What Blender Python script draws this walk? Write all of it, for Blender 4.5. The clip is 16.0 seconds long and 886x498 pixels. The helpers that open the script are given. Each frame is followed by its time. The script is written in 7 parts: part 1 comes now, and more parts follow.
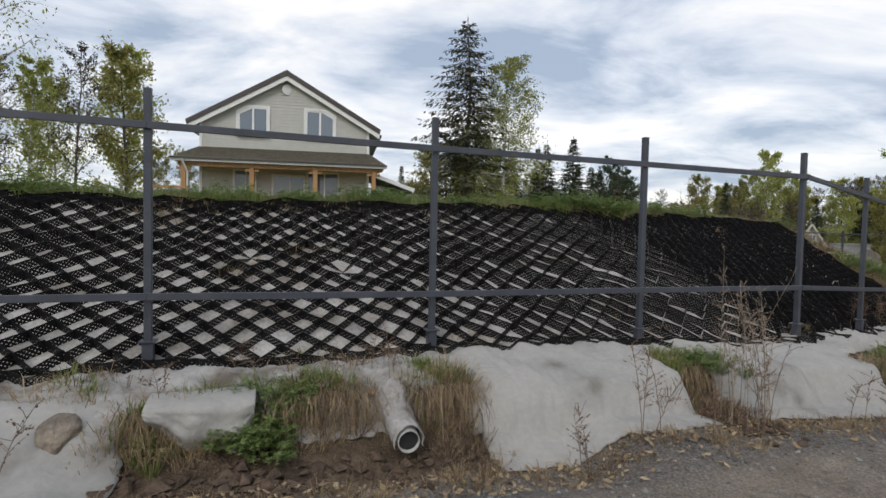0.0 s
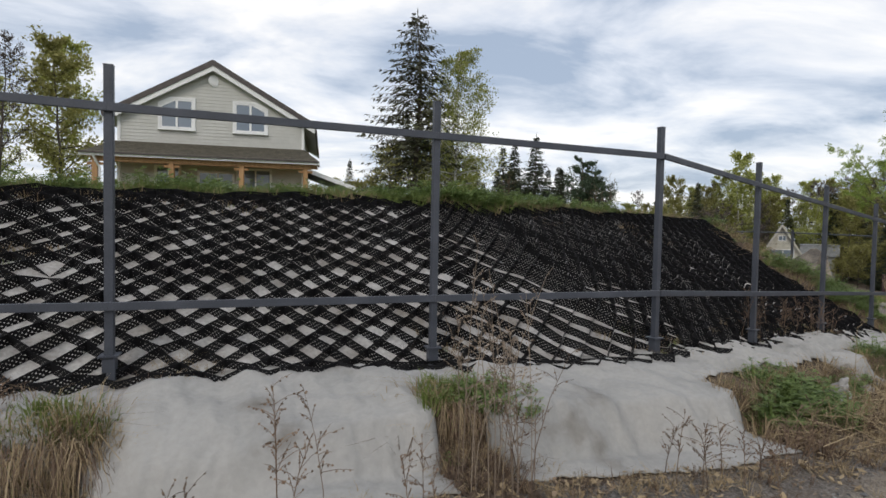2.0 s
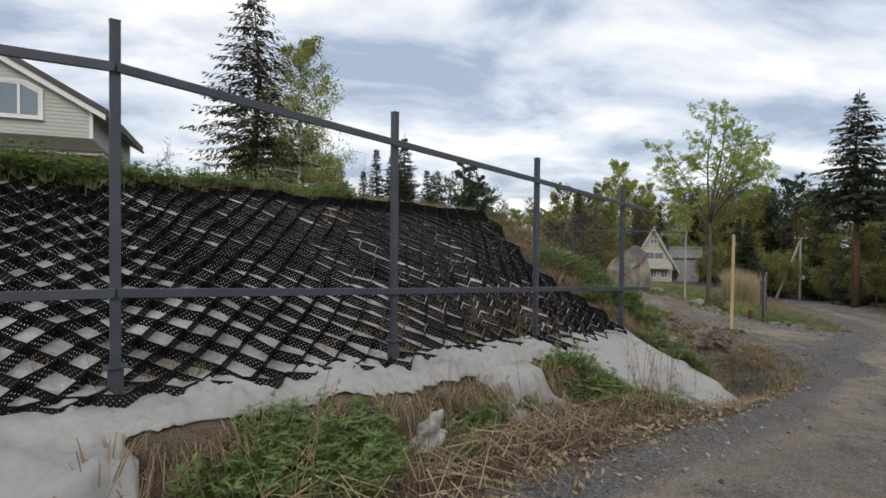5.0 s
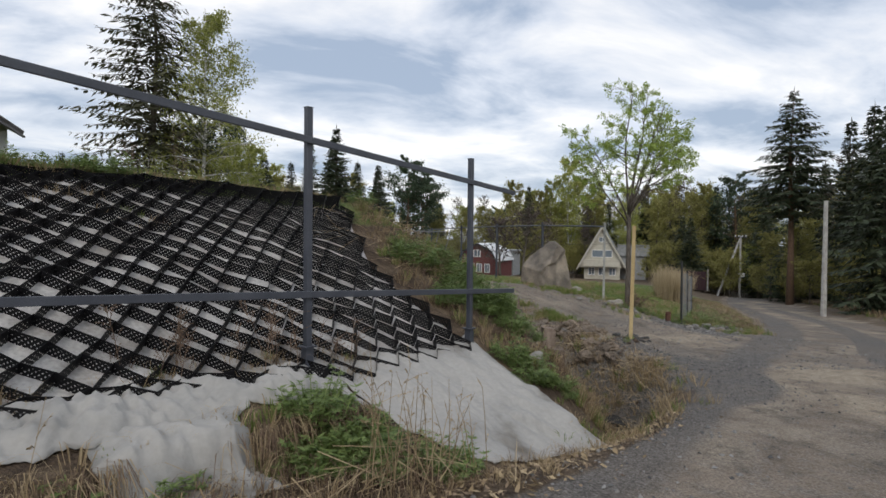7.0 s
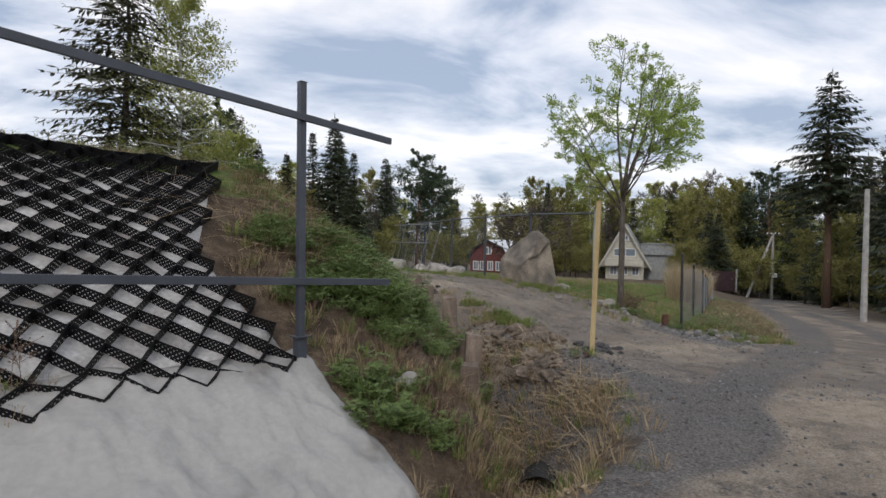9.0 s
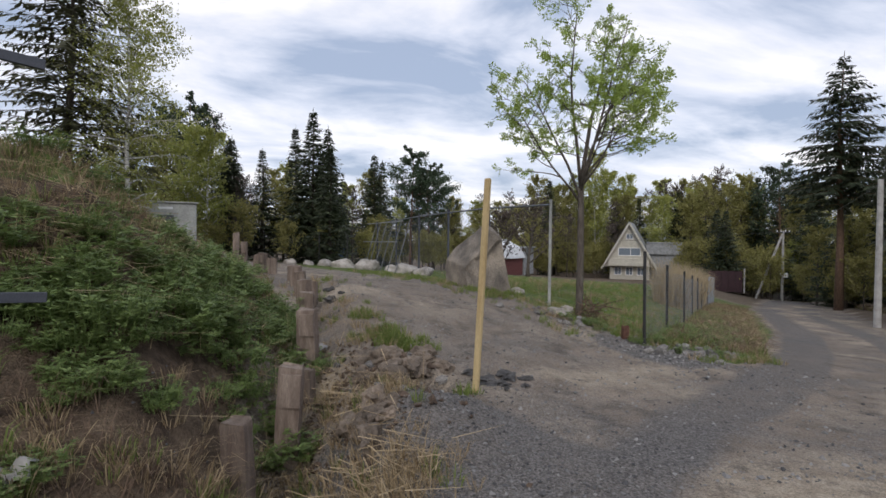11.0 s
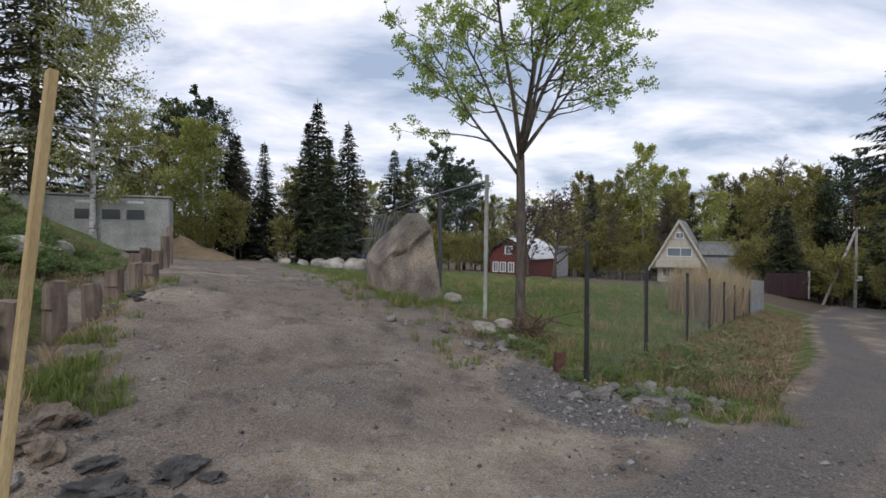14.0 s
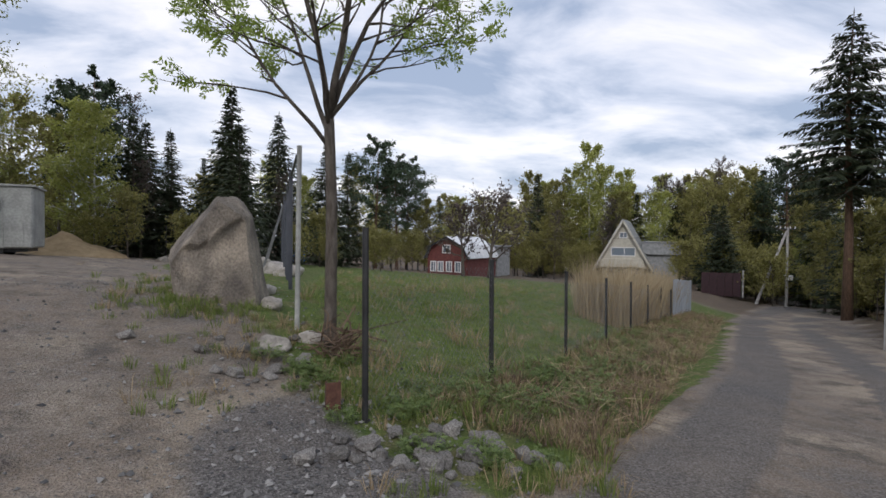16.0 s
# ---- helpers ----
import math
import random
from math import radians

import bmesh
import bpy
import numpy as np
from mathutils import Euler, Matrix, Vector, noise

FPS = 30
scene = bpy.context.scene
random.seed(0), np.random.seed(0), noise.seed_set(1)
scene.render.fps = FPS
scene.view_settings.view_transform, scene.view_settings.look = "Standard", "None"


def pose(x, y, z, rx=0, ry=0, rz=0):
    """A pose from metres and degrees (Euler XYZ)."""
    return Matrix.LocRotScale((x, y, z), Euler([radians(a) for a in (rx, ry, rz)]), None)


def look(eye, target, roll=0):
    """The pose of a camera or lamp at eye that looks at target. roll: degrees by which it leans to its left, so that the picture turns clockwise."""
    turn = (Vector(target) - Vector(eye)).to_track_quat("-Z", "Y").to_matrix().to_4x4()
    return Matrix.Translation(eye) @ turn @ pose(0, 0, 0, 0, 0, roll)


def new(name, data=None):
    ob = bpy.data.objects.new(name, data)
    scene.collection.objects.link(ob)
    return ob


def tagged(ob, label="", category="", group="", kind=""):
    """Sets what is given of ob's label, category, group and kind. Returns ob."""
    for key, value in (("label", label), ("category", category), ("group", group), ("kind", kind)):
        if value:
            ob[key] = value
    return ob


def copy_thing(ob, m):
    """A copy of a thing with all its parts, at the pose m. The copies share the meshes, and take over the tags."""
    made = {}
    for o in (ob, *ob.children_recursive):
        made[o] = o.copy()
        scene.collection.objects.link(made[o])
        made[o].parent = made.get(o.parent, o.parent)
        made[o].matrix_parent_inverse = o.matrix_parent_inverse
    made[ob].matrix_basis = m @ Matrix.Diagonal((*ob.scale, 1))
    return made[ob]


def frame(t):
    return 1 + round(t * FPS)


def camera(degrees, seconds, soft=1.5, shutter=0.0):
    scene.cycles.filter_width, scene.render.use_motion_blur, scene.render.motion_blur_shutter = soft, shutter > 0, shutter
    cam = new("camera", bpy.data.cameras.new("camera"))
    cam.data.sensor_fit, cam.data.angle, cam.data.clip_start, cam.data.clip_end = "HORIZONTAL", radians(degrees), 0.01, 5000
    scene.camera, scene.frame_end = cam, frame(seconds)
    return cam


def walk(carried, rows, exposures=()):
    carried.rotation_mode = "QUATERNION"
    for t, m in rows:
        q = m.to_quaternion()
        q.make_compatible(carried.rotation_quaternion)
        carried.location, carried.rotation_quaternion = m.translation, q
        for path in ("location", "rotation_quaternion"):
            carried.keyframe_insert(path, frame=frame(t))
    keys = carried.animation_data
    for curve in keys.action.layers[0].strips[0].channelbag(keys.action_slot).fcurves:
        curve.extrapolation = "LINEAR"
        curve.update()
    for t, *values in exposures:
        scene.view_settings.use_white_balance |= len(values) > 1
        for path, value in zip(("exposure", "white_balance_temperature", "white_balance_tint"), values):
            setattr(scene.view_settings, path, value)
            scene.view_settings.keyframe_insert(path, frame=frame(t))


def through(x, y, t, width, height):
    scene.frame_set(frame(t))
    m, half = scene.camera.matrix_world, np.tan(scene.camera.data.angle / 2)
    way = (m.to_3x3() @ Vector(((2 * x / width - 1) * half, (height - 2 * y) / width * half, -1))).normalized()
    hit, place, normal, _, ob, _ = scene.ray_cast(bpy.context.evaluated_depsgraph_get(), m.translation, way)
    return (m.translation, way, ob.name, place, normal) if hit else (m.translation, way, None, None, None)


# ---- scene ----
cam = camera(80.5, 16.0, soft=1.6)
PATH = [
    (0, (-0.091, 0.083, 1.467), (-0.072, 2.081, 1.388), 1.2),
    (0.5, (0.421, 0.454, 1.493), (0.452, 2.452, 1.411), 1.3),
    (1, (0.971, 0.768, 1.49), (1.011, 2.766, 1.415), 1.2),
    (1.5, (1.548, 1.118, 1.434), (1.608, 3.115, 1.361), 1.0),
    (2, (2.128, 1.391, 1.409), (2.201, 3.389, 1.339), 1.1),
    (2.5, (2.753, 1.684, 1.365), (2.871, 3.679, 1.298), 1.1),
    (3, (3.394, 2.022, 1.374), (3.574, 4.013, 1.312), 0.9),
    (3.5, (4.067, 2.298, 1.315), (4.313, 4.282, 1.258), 0.8),
    (4, (4.668, 2.559, 1.28), (4.993, 4.531, 1.23), 0.8),
    (4.5, (5.354, 2.873, 1.219), (5.709, 4.841, 1.172), 0.7),
    (5, (5.943, 3.091, 1.152), (6.347, 5.05, 1.119), 0.5),
    (7.5, (8.998, 4.886, 0.982), (9.55, 6.808, 0.947), 0.6),
    (8.0, (9.586, 5.212, 0.889), (10.111, 7.142, 0.866), 0.3),
    (8.2, (9.812, 5.456, 0.854), (10.317, 7.391, 0.819), 0.5),
    (10.3, (12.208, 7.296, 0.738), (12.619, 9.253, 0.696), 0.5),
    (10.5, (12.444, 7.474, 0.749), (12.86, 9.43, 0.708), 0.4),
    (11, (13.007, 7.85, 0.701), (13.407, 9.809, 0.662), 0.5),
    (11.5, (13.584, 8.308, 0.62), (13.974, 10.269, 0.581), 0.4),
    (12, (14.118, 8.666, 0.585), (14.472, 10.634, 0.554), 0.4),
    (12.5, (14.618, 9.089, 0.581), (14.923, 11.065, 0.539), 0.8),
    (13, (15.139, 9.544, 0.49), (15.379, 11.529, 0.471), 0.5),
    (13.5, (15.654, 9.993, 0.489), (15.865, 11.981, 0.461), 0.4),
    (14, (16.202, 10.346, 0.516), (16.401, 12.336, 0.48), 0.4),
    (14.5, (16.86, 10.801, 0.501), (17.078, 12.788, 0.457), 0.5),
    (15, (17.42, 11.15, 0.504), (17.662, 13.135, 0.459), 0.7),
    (15.5, (18.003, 11.487, 0.485), (18.307, 13.463, 0.441), 0.7),
    (16, (18.486, 11.954, 0.397), (18.836, 13.922, 0.362), 0.6),
]
walk(cam, [(t, look(eye, target, roll)) for t, eye, target, roll in PATH], exposures=((0.0, 0.0, 6650, 10), (7.5, 0.0, 6600, 10), (10.5, 0.02, 6480, 14), (16.0, -0.02, 6400, 14)))
# ---- world, sun, exposure ----
scene.view_settings.exposure = 0.0
SUN_EL, SUN_AZ = radians(38), radians(200)
world = bpy.data.worlds.new("overcast_sky")
scene.world = world
world.use_nodes = True
wn, wl = world.node_tree.nodes, world.node_tree.links
wn.clear()
w_out = wn.new("ShaderNodeOutputWorld")
w_bg = wn.new("ShaderNodeBackground")
w_sky = wn.new("ShaderNodeTexSky")
w_sky.sky_type = "NISHITA"
w_sky.sun_disc = False
w_sky.sun_elevation, w_sky.sun_rotation = SUN_EL, SUN_AZ
w_sky.air_density, w_sky.dust_density = 1.2, 2.0
w_tc = wn.new("ShaderNodeTexCoord")
w_sep = wn.new("ShaderNodeSeparateXYZ")
wl.new(w_tc.outputs["Generated"], w_sep.inputs[0])
# clouds lie on a flat layer: direction divided by its height
w_h = wn.new("ShaderNodeMath"); w_h.operation = "MAXIMUM"; w_h.inputs[1].default_value = 0.0
wl.new(w_sep.outputs["Z"], w_h.inputs[0])
w_h2 = wn.new("ShaderNodeMath"); w_h2.operation = "ADD"; w_h2.inputs[1].default_value = 0.22
wl.new(w_h.outputs[0], w_h2.inputs[0])
w_div = wn.new("ShaderNodeVectorMath"); w_div.operation = "DIVIDE"
w_comb = wn.new("ShaderNodeCombineXYZ")
for k in range(3):
    wl.new(w_h2.outputs[0], w_comb.inputs[k])
wl.new(w_tc.outputs["Generated"], w_div.inputs[0])
wl.new(w_comb.outputs[0], w_div.inputs[1])
w_map = wn.new("ShaderNodeMapping")
w_map.inputs["Rotation"].default_value = (0, 0, radians(-25))
w_map.inputs["Scale"].default_value = (0.75, 1.15, 0.0)
w_map.inputs["Location"].default_value = (0.35, 0.2, 0)
wl.new(w_div.outputs[0], w_map.inputs["Vector"])
w_n1 = wn.new("ShaderNodeTexNoise"); w_n1.inputs["Scale"].default_value = 1.75
w_n1.inputs["Detail"].default_value = 8; w_n1.inputs["Roughness"].default_value = 0.56
w_n1.inputs["Distortion"].default_value = 0.35
wl.new(w_map.outputs[0], w_n1.inputs["Vector"])
w_r = wn.new("ShaderNodeValToRGB")
w_r.color_ramp.elements[0].position, w_r.color_ramp.elements[0].color = 0.37, (0.40, 0.49, 0.64, 1)
w_r.color_ramp.elements[1].position, w_r.color_ramp.elements[1].color = 0.62, (1.06, 1.06, 1.07, 1)
e = w_r.color_ramp.elements.new(0.49); e.color = (0.74, 0.80, 0.91, 1)
wl.new(w_n1.outputs["Fac"], w_r.inputs[0])
w_skym = wn.new("ShaderNodeVectorMath"); w_skym.operation = "SCALE"; w_skym.inputs["Scale"].default_value = 0.12
wl.new(w_sky.outputs[0], w_skym.inputs[0])
w_mix = wn.new("ShaderNodeMix"); w_mix.data_type = "RGBA"
w_mix.inputs[0].default_value = 0.86
wl.new(w_skym.outputs[0], w_mix.inputs[6])
wl.new(w_r.outputs[0], w_mix.inputs[7])
wl.new(w_mix.outputs[2], w_bg.inputs["Color"])
w_bg.inputs["Strength"].default_value = 1.06
wl.new(w_bg.outputs[0], w_out.inputs["Surface"])
sun_data = bpy.data.lights.new("sun", "SUN")
sun_data.energy, sun_data.angle, sun_data.color = 1.1, radians(20), (1.0, 0.96, 0.90)
sun = new("sun", sun_data)
sun.matrix_world = look((0, 0, 60), (0 + 20 * math.sin(SUN_AZ + math.pi), 20 * math.cos(SUN_AZ + math.pi), 60 - 20 * math.tan(SUN_EL)))
# ---- materials ----
def mat(name, c1, c2, scale=6.0, rough=0.85, bump=0.3, metal=0.0, c3=None, fine=60.0, dist=0.02, spread=(0.35, 0.65), per_piece=0.0, stretch=(1, 1, 1), grain=0.2):
    """Two-scale noise material in object space."""
    m = bpy.data.materials.new(name)
    m.use_nodes = True
    n, l = m.node_tree.nodes, m.node_tree.links
    b = n["Principled BSDF"]
    tc = n.new("ShaderNodeTexCoord")
    mp = n.new("ShaderNodeMapping"); mp.inputs["Scale"].default_value = stretch
    l.new(tc.outputs["Object"], mp.inputs["Vector"])
    big = n.new("ShaderNodeTexNoise"); big.inputs["Scale"].default_value = scale; big.inputs["Detail"].default_value = 6
    small = n.new("ShaderNodeTexNoise"); small.inputs["Scale"].default_value = fine; small.inputs["Detail"].default_value = 4
    l.new(mp.outputs[0], big.inputs["Vector"]); l.new(mp.outputs[0], small.inputs["Vector"])
    r = n.new("ShaderNodeValToRGB")
    r.color_ramp.elements[0].position, r.color_ramp.elements[0].color = spread[0], (*c1, 1)
    r.color_ramp.elements[1].position, r.color_ramp.elements[1].color = spread[1], (*c2, 1)
    if c3:
        x = r.color_ramp.elements.new((spread[0] + spread[1]) / 2); x.color = (*c3, 1)
    l.new(big.outputs["Fac"], r.inputs[0])
    hs = n.new("ShaderNodeHueSaturation")
    mr = n.new("ShaderNodeMapRange"); mr.inputs[1].default_value, mr.inputs[2].default_value = 0.3, 0.7
    mr.inputs[3].default_value, mr.inputs[4].default_value = 1 - grain, 1 + grain
    l.new(small.outputs["Fac"], mr.inputs[0])
    val = mr.outputs[0]
    if per_piece:
        oi = n.new("ShaderNodeObjectInfo")
        pr = n.new("ShaderNodeMapRange"); pr.inputs[3].default_value, pr.inputs[4].default_value = 1 - per_piece, 1 + per_piece
        l.new(oi.outputs["Random"], pr.inputs[0])
        mu = n.new("ShaderNodeMath"); mu.operation = "MULTIPLY"
        l.new(val, mu.inputs[0]); l.new(pr.outputs[0], mu.inputs[1]); val = mu.outputs[0]
    l.new(val, hs.inputs["Value"]); l.new(r.outputs[0], hs.inputs["Color"])
    l.new(hs.outputs[0], b.inputs["Base Color"])
    b.inputs["Roughness"].default_value, b.inputs["Metallic"].default_value = rough, metal
    if bump:
        bp = n.new("ShaderNodeBump"); bp.inputs["Strength"].default_value = bump; bp.inputs["Distance"].default_value = dist
        l.new(small.outputs["Fac"], bp.inputs["Height"]); l.new(bp.outputs[0], b.inputs["Normal"])
    return m


def leaf_mat(name, c1, c2, through=0.35, rough=0.6):
    """Leaves or blades: colour varies from piece to piece, some light passes through."""
    m = bpy.data.materials.new(name)
    m.use_nodes = True
    n, l = m.node_tree.nodes, m.node_tree.links
    b = n["Principled BSDF"]
    g = n.new("ShaderNodeNewGeometry")
    oi = n.new("ShaderNodeObjectInfo")
    r = n.new("ShaderNodeValToRGB")
    r.color_ramp.elements[0].color, r.color_ramp.elements[1].color = (*c1, 1), (*c2, 1)
    l.new(g.outputs["Random Per Island"], r.inputs[0])
    hs = n.new("ShaderNodeHueSaturation")
    pr = n.new("ShaderNodeMapRange"); pr.inputs[3].default_value, pr.inputs[4].default_value = 0.85, 1.15
    l.new(oi.outputs["Random"], pr.inputs[0]); l.new(pr.outputs[0], hs.inputs["Value"])
    l.new(r.outputs[0], hs.inputs["Color"])
    l.new(hs.outputs[0], b.inputs["Base Color"])
    b.inputs["Roughness"].default_value = rough
    if through:
        t = n.new("ShaderNodeBsdfTranslucent"); l.new(hs.outputs[0], t.inputs["Color"])
        mx = n.new("ShaderNodeMixShader"); mx.inputs[0].default_value = through
        l.new(b.outputs[0], mx.inputs[1]); l.new(t.outputs[0], mx.inputs[2])
        l.new(mx.outputs[0], n["Material Output"].inputs["Surface"])
    return m


M_STEEL = mat("grey_painted_steel", (0.040, 0.045, 0.058), (0.062, 0.068, 0.084), 3, 0.45, 0.1, 0.0, fine=120)
M_BLACKPOST = mat("black_painted_post", (0.015, 0.015, 0.016), (0.03, 0.03, 0.03), 8, 0.5, 0.1)
M_FABRIC = mat("pale_geotextile", (0.13, 0.112, 0.09), (0.335, 0.324, 0.303), 1.3, 0.95, 0.35, c3=(0.285, 0.278, 0.262), fine=24, dist=0.02, spread=(0.26, 0.52), grain=0.06)
M_CELLFLOOR = mat("dusty_geotextile", (0.24, 0.218, 0.195), (0.49, 0.475, 0.455), 2.5, 0.95, 0.5, fine=30, dist=0.03, spread=(0.3, 0.6))
M_WOODPOST = mat("weathered_wood", (0.13, 0.095, 0.075), (0.25, 0.20, 0.16), 3, 0.9, 0.6, fine=40, stretch=(4, 4, 0.6), per_piece=0.25)
M_STAKE = mat("fresh_pine_stake", (0.36, 0.26, 0.12), (0.48, 0.37, 0.19), 3, 0.8, 0.3, stretch=(5, 5, 0.4))
M_ROCK = mat("granite", (0.09, 0.076, 0.06), (0.30, 0.25, 0.195), 2.2, 0.9, 1.0, c3=(0.19, 0.16, 0.13), fine=22, dist=0.05)
M_BOULDER = mat("weathered_granite", (0.115, 0.10, 0.085), (0.34, 0.29, 0.23), 1.7, 0.92, 0.9, c3=(0.22, 0.19, 0.155), fine=30, dist=0.03, grain=0.3)
M_ROCKPALE = mat("pale_granite", (0.24, 0.22, 0.19), (0.44, 0.41, 0.37), 3, 0.9, 0.6, fine=25, dist=0.03, per_piece=0.2)
M_STONE = mat("grey_rubble", (0.10, 0.092, 0.083), (0.27, 0.255, 0.235), 9, 0.9, 0.5, per_piece=0.35)
M_ASPH = mat("broken_asphalt", (0.035, 0.034, 0.034), (0.10, 0.095, 0.09), 12, 0.95, 0.8, fine=70)
M_SAND = mat("yellow_sand", (0.28, 0.20, 0.11), (0.38, 0.28, 0.16), 3, 0.95, 0.5, fine=50)
M_SIDING = mat("grey_vinyl_siding", (0.46, 0.455, 0.42), (0.50, 0.495, 0.46), 2, 0.6, 0.05)
M_WHITE = mat("white_pvc", (0.74, 0.74, 0.73), (0.80, 0.80, 0.79), 2, 0.45, 0.02)
M_ROOF = mat("brown_metal_tile", (0.045, 0.035, 0.032), (0.07, 0.055, 0.05), 4, 0.5, 0.2)
M_ROOFOLIVE = mat("olive_shingle", (0.085, 0.075, 0.055), (0.13, 0.115, 0.085), 5, 0.8, 0.5, fine=30)
M_TIMBER = mat("oiled_pine", (0.33, 0.17, 0.07), (0.45, 0.26, 0.12), 3, 0.6, 0.2, stretch=(3, 3, 0.5))
M_DARKROOM = mat("dark_interior", (0.02, 0.022, 0.025), (0.035, 0.037, 0.04), 3, 0.8, 0.0)
M_TRAILER = mat("faded_grey_paint", (0.24, 0.245, 0.23), (0.36, 0.365, 0.345), 1.6, 0.6, 0.15, fine=12)
M_RED = mat("red_painted_boards", (0.12, 0.034, 0.031), (0.17, 0.056, 0.05), 4, 0.8, 0.2)
M_CREAM = mat("cream_boards", (0.44, 0.42, 0.35), (0.54, 0.515, 0.44), 3, 0.8, 0.2)
M_TIN = mat("pale_sheet_metal", (0.55, 0.57, 0.58), (0.70, 0.71, 0.72), 2, 0.5, 0.1, 0.0)
M_GREYROOF = mat("grey_slate_sheet", (0.22, 0.23, 0.235), (0.32, 0.33, 0.33), 3, 0.8, 0.2)
M_BLUE = mat("blue_plastic", (0.01, 0.10, 0.42), (0.015, 0.14, 0.5), 3, 0.45, 0.05)
M_CONC = mat("weathered_concrete", (0.30, 0.29, 0.27), (0.44, 0.43, 0.41), 4, 0.9, 0.4)
M_RUST = mat("rusty_iron", (0.07, 0.028, 0.018), (0.13, 0.06, 0.04), 14, 0.85, 0.5)
M_PIPE = mat("white_pipe", (0.34, 0.335, 0.32), (0.46, 0.455, 0.44), 6, 0.6, 0.1)
# also colours the discs that stand in for shade inside the pipes
M_BLACK = mat("black_rubber_and_bore_shade", (0.010, 0.010, 0.010), (0.02, 0.02, 0.02), 6, 0.7, 0.1)
M_BARK = mat("grey_brown_bark", (0.06, 0.048, 0.038), (0.14, 0.12, 0.10), 6, 0.95, 0.8, fine=40, stretch=(3, 3, 0.7))
M_BARKP = mat("pine_bark", (0.09, 0.055, 0.035), (0.16, 0.10, 0.065), 6, 0.95, 0.8, fine=40, stretch=(3, 3, 0.7))
M_BIRCH = mat("birch_bark", (0.10, 0.095, 0.09), (0.58, 0.57, 0.55), 4, 0.85, 0.4, stretch=(1, 1, 3), spread=(0.32, 0.5))
M_NEEDLE = leaf_mat("spruce_needles", (0.020, 0.032, 0.014), (0.055, 0.070, 0.032), 0.15)
M_NEEDLEP = leaf_mat("pine_needles", (0.025, 0.045, 0.022), (0.055, 0.085, 0.04), 0.15)
M_NEEDLEO = leaf_mat("old_spruce_needles", (0.035, 0.038, 0.018), (0.085, 0.085, 0.042), 0.15)
M_LEAF = leaf_mat("young_rowan_leaves", (0.20, 0.28, 0.045), (0.36, 0.45, 0.11), 0.45)
M_LEAFB = leaf_mat("young_birch_leaves", (0.25, 0.28, 0.06), (0.44, 0.45, 0.14), 0.45)
M_LEAFO = leaf_mat("olive_spring_leaves", (0.18, 0.18, 0.05), (0.34, 0.31, 0.105), 0.45)
M_TWIG = leaf_mat("bare_twigs", (0.055, 0.042, 0.034), (0.12, 0.095, 0.08), 0.0, 0.9)
M_GRASS = leaf_mat("green_grass", (0.10, 0.145, 0.028), (0.22, 0.27, 0.07), 0.3)
M_WEED = leaf_mat("dark_green_weeds", (0.10, 0.155, 0.045), (0.24, 0.315, 0.10), 0.35)
M_DRY = leaf_mat("dry_straw", (0.24, 0.17, 0.09), (0.46, 0.36, 0.22), 0.2, 0.8)
M_DRYB = leaf_mat("brown_dry_stems", (0.10, 0.065, 0.045), (0.22, 0.15, 0.10), 0.1, 0.9)
M_REED = leaf_mat("pale_dry_reed", (0.34, 0.26, 0.15), (0.56, 0.46, 0.30), 0.25, 0.8)


def plain(name, col, rough=0.5, metal=0.0, emit=None):
    m = bpy.data.materials.new(name); m.use_nodes = True
    b = m.node_tree.nodes["Principled BSDF"]
    b.inputs["Base Color"].default_value = (*col, 1); b.inputs["Roughness"].default_value = rough; b.inputs["Metallic"].default_value = metal
    return m


M_SHEET = mat("blue_grey_sheet", (0.26, 0.29, 0.33), (0.36, 0.39, 0.43), 2, 0.5, 0.1)
# the panes' bluish sky reflection is partly put into the base colour
M_GLASS = plain("window_glass_sky_tint", (0.17, 0.205, 0.25), 0.03)
M_GLASS.node_tree.nodes["Principled BSDF"].inputs["Specular IOR Level"].default_value = 0.9
M_GLASSDIM = plain("dim_window_glass", (0.04, 0.05, 0.055), 0.15)
# ---- plan: lines on the ground, heights ----
FENCE = [(-60.0, -15.5), (-14.3, 0.45), (-2.50, 4.45), (-0.14, 5.25), (2.22, 6.00), (4.57, 6.78), (6.50, 8.13), (8.50, 9.50), (10.52, 10.85), (12.2, 11.97)]
FENCE_Z = [0.4, 0.33, 0.25, 0.25, 0.19, 0.09, -0.05, -0.18, -0.28, -0.36]
ROAD_EDGE = [(-60, -24.0), (-12, -2.2), (0.35, 3.55), (4.15, 5.10), (8.05, 6.83), (10.6, 8.1), (13.1, 9.9), (20.0, 15.1), (21.8, 16.6), (25.4, 20.15), (34.8, 31.4), (52, 48), (120, 130)]
FOOT = [(12.1, 9.6), (12.45, 11.9), (12.5, 14.3), (11.2, 20.0), (7.6, 31.0), (3.5, 33.5), (-8.0, 41.0), (-60.0, 60.0), (-400, 160)]
DITCH = [(7.6, 7.45), (9.8, 8.35), (11.6, 9.4), (12.75, 10.8), (12.7, 12.4), (12.75, 14.3), (12.5, 16.5), (12.0, 19.5)]
DRIVE = [(16.9, 12.6), (15.6, 15.5), (13.7, 20.0), (11.0, 26.0), (8.4, 33.0), (7.5, 42.0)]
PLATEAU = 1.74


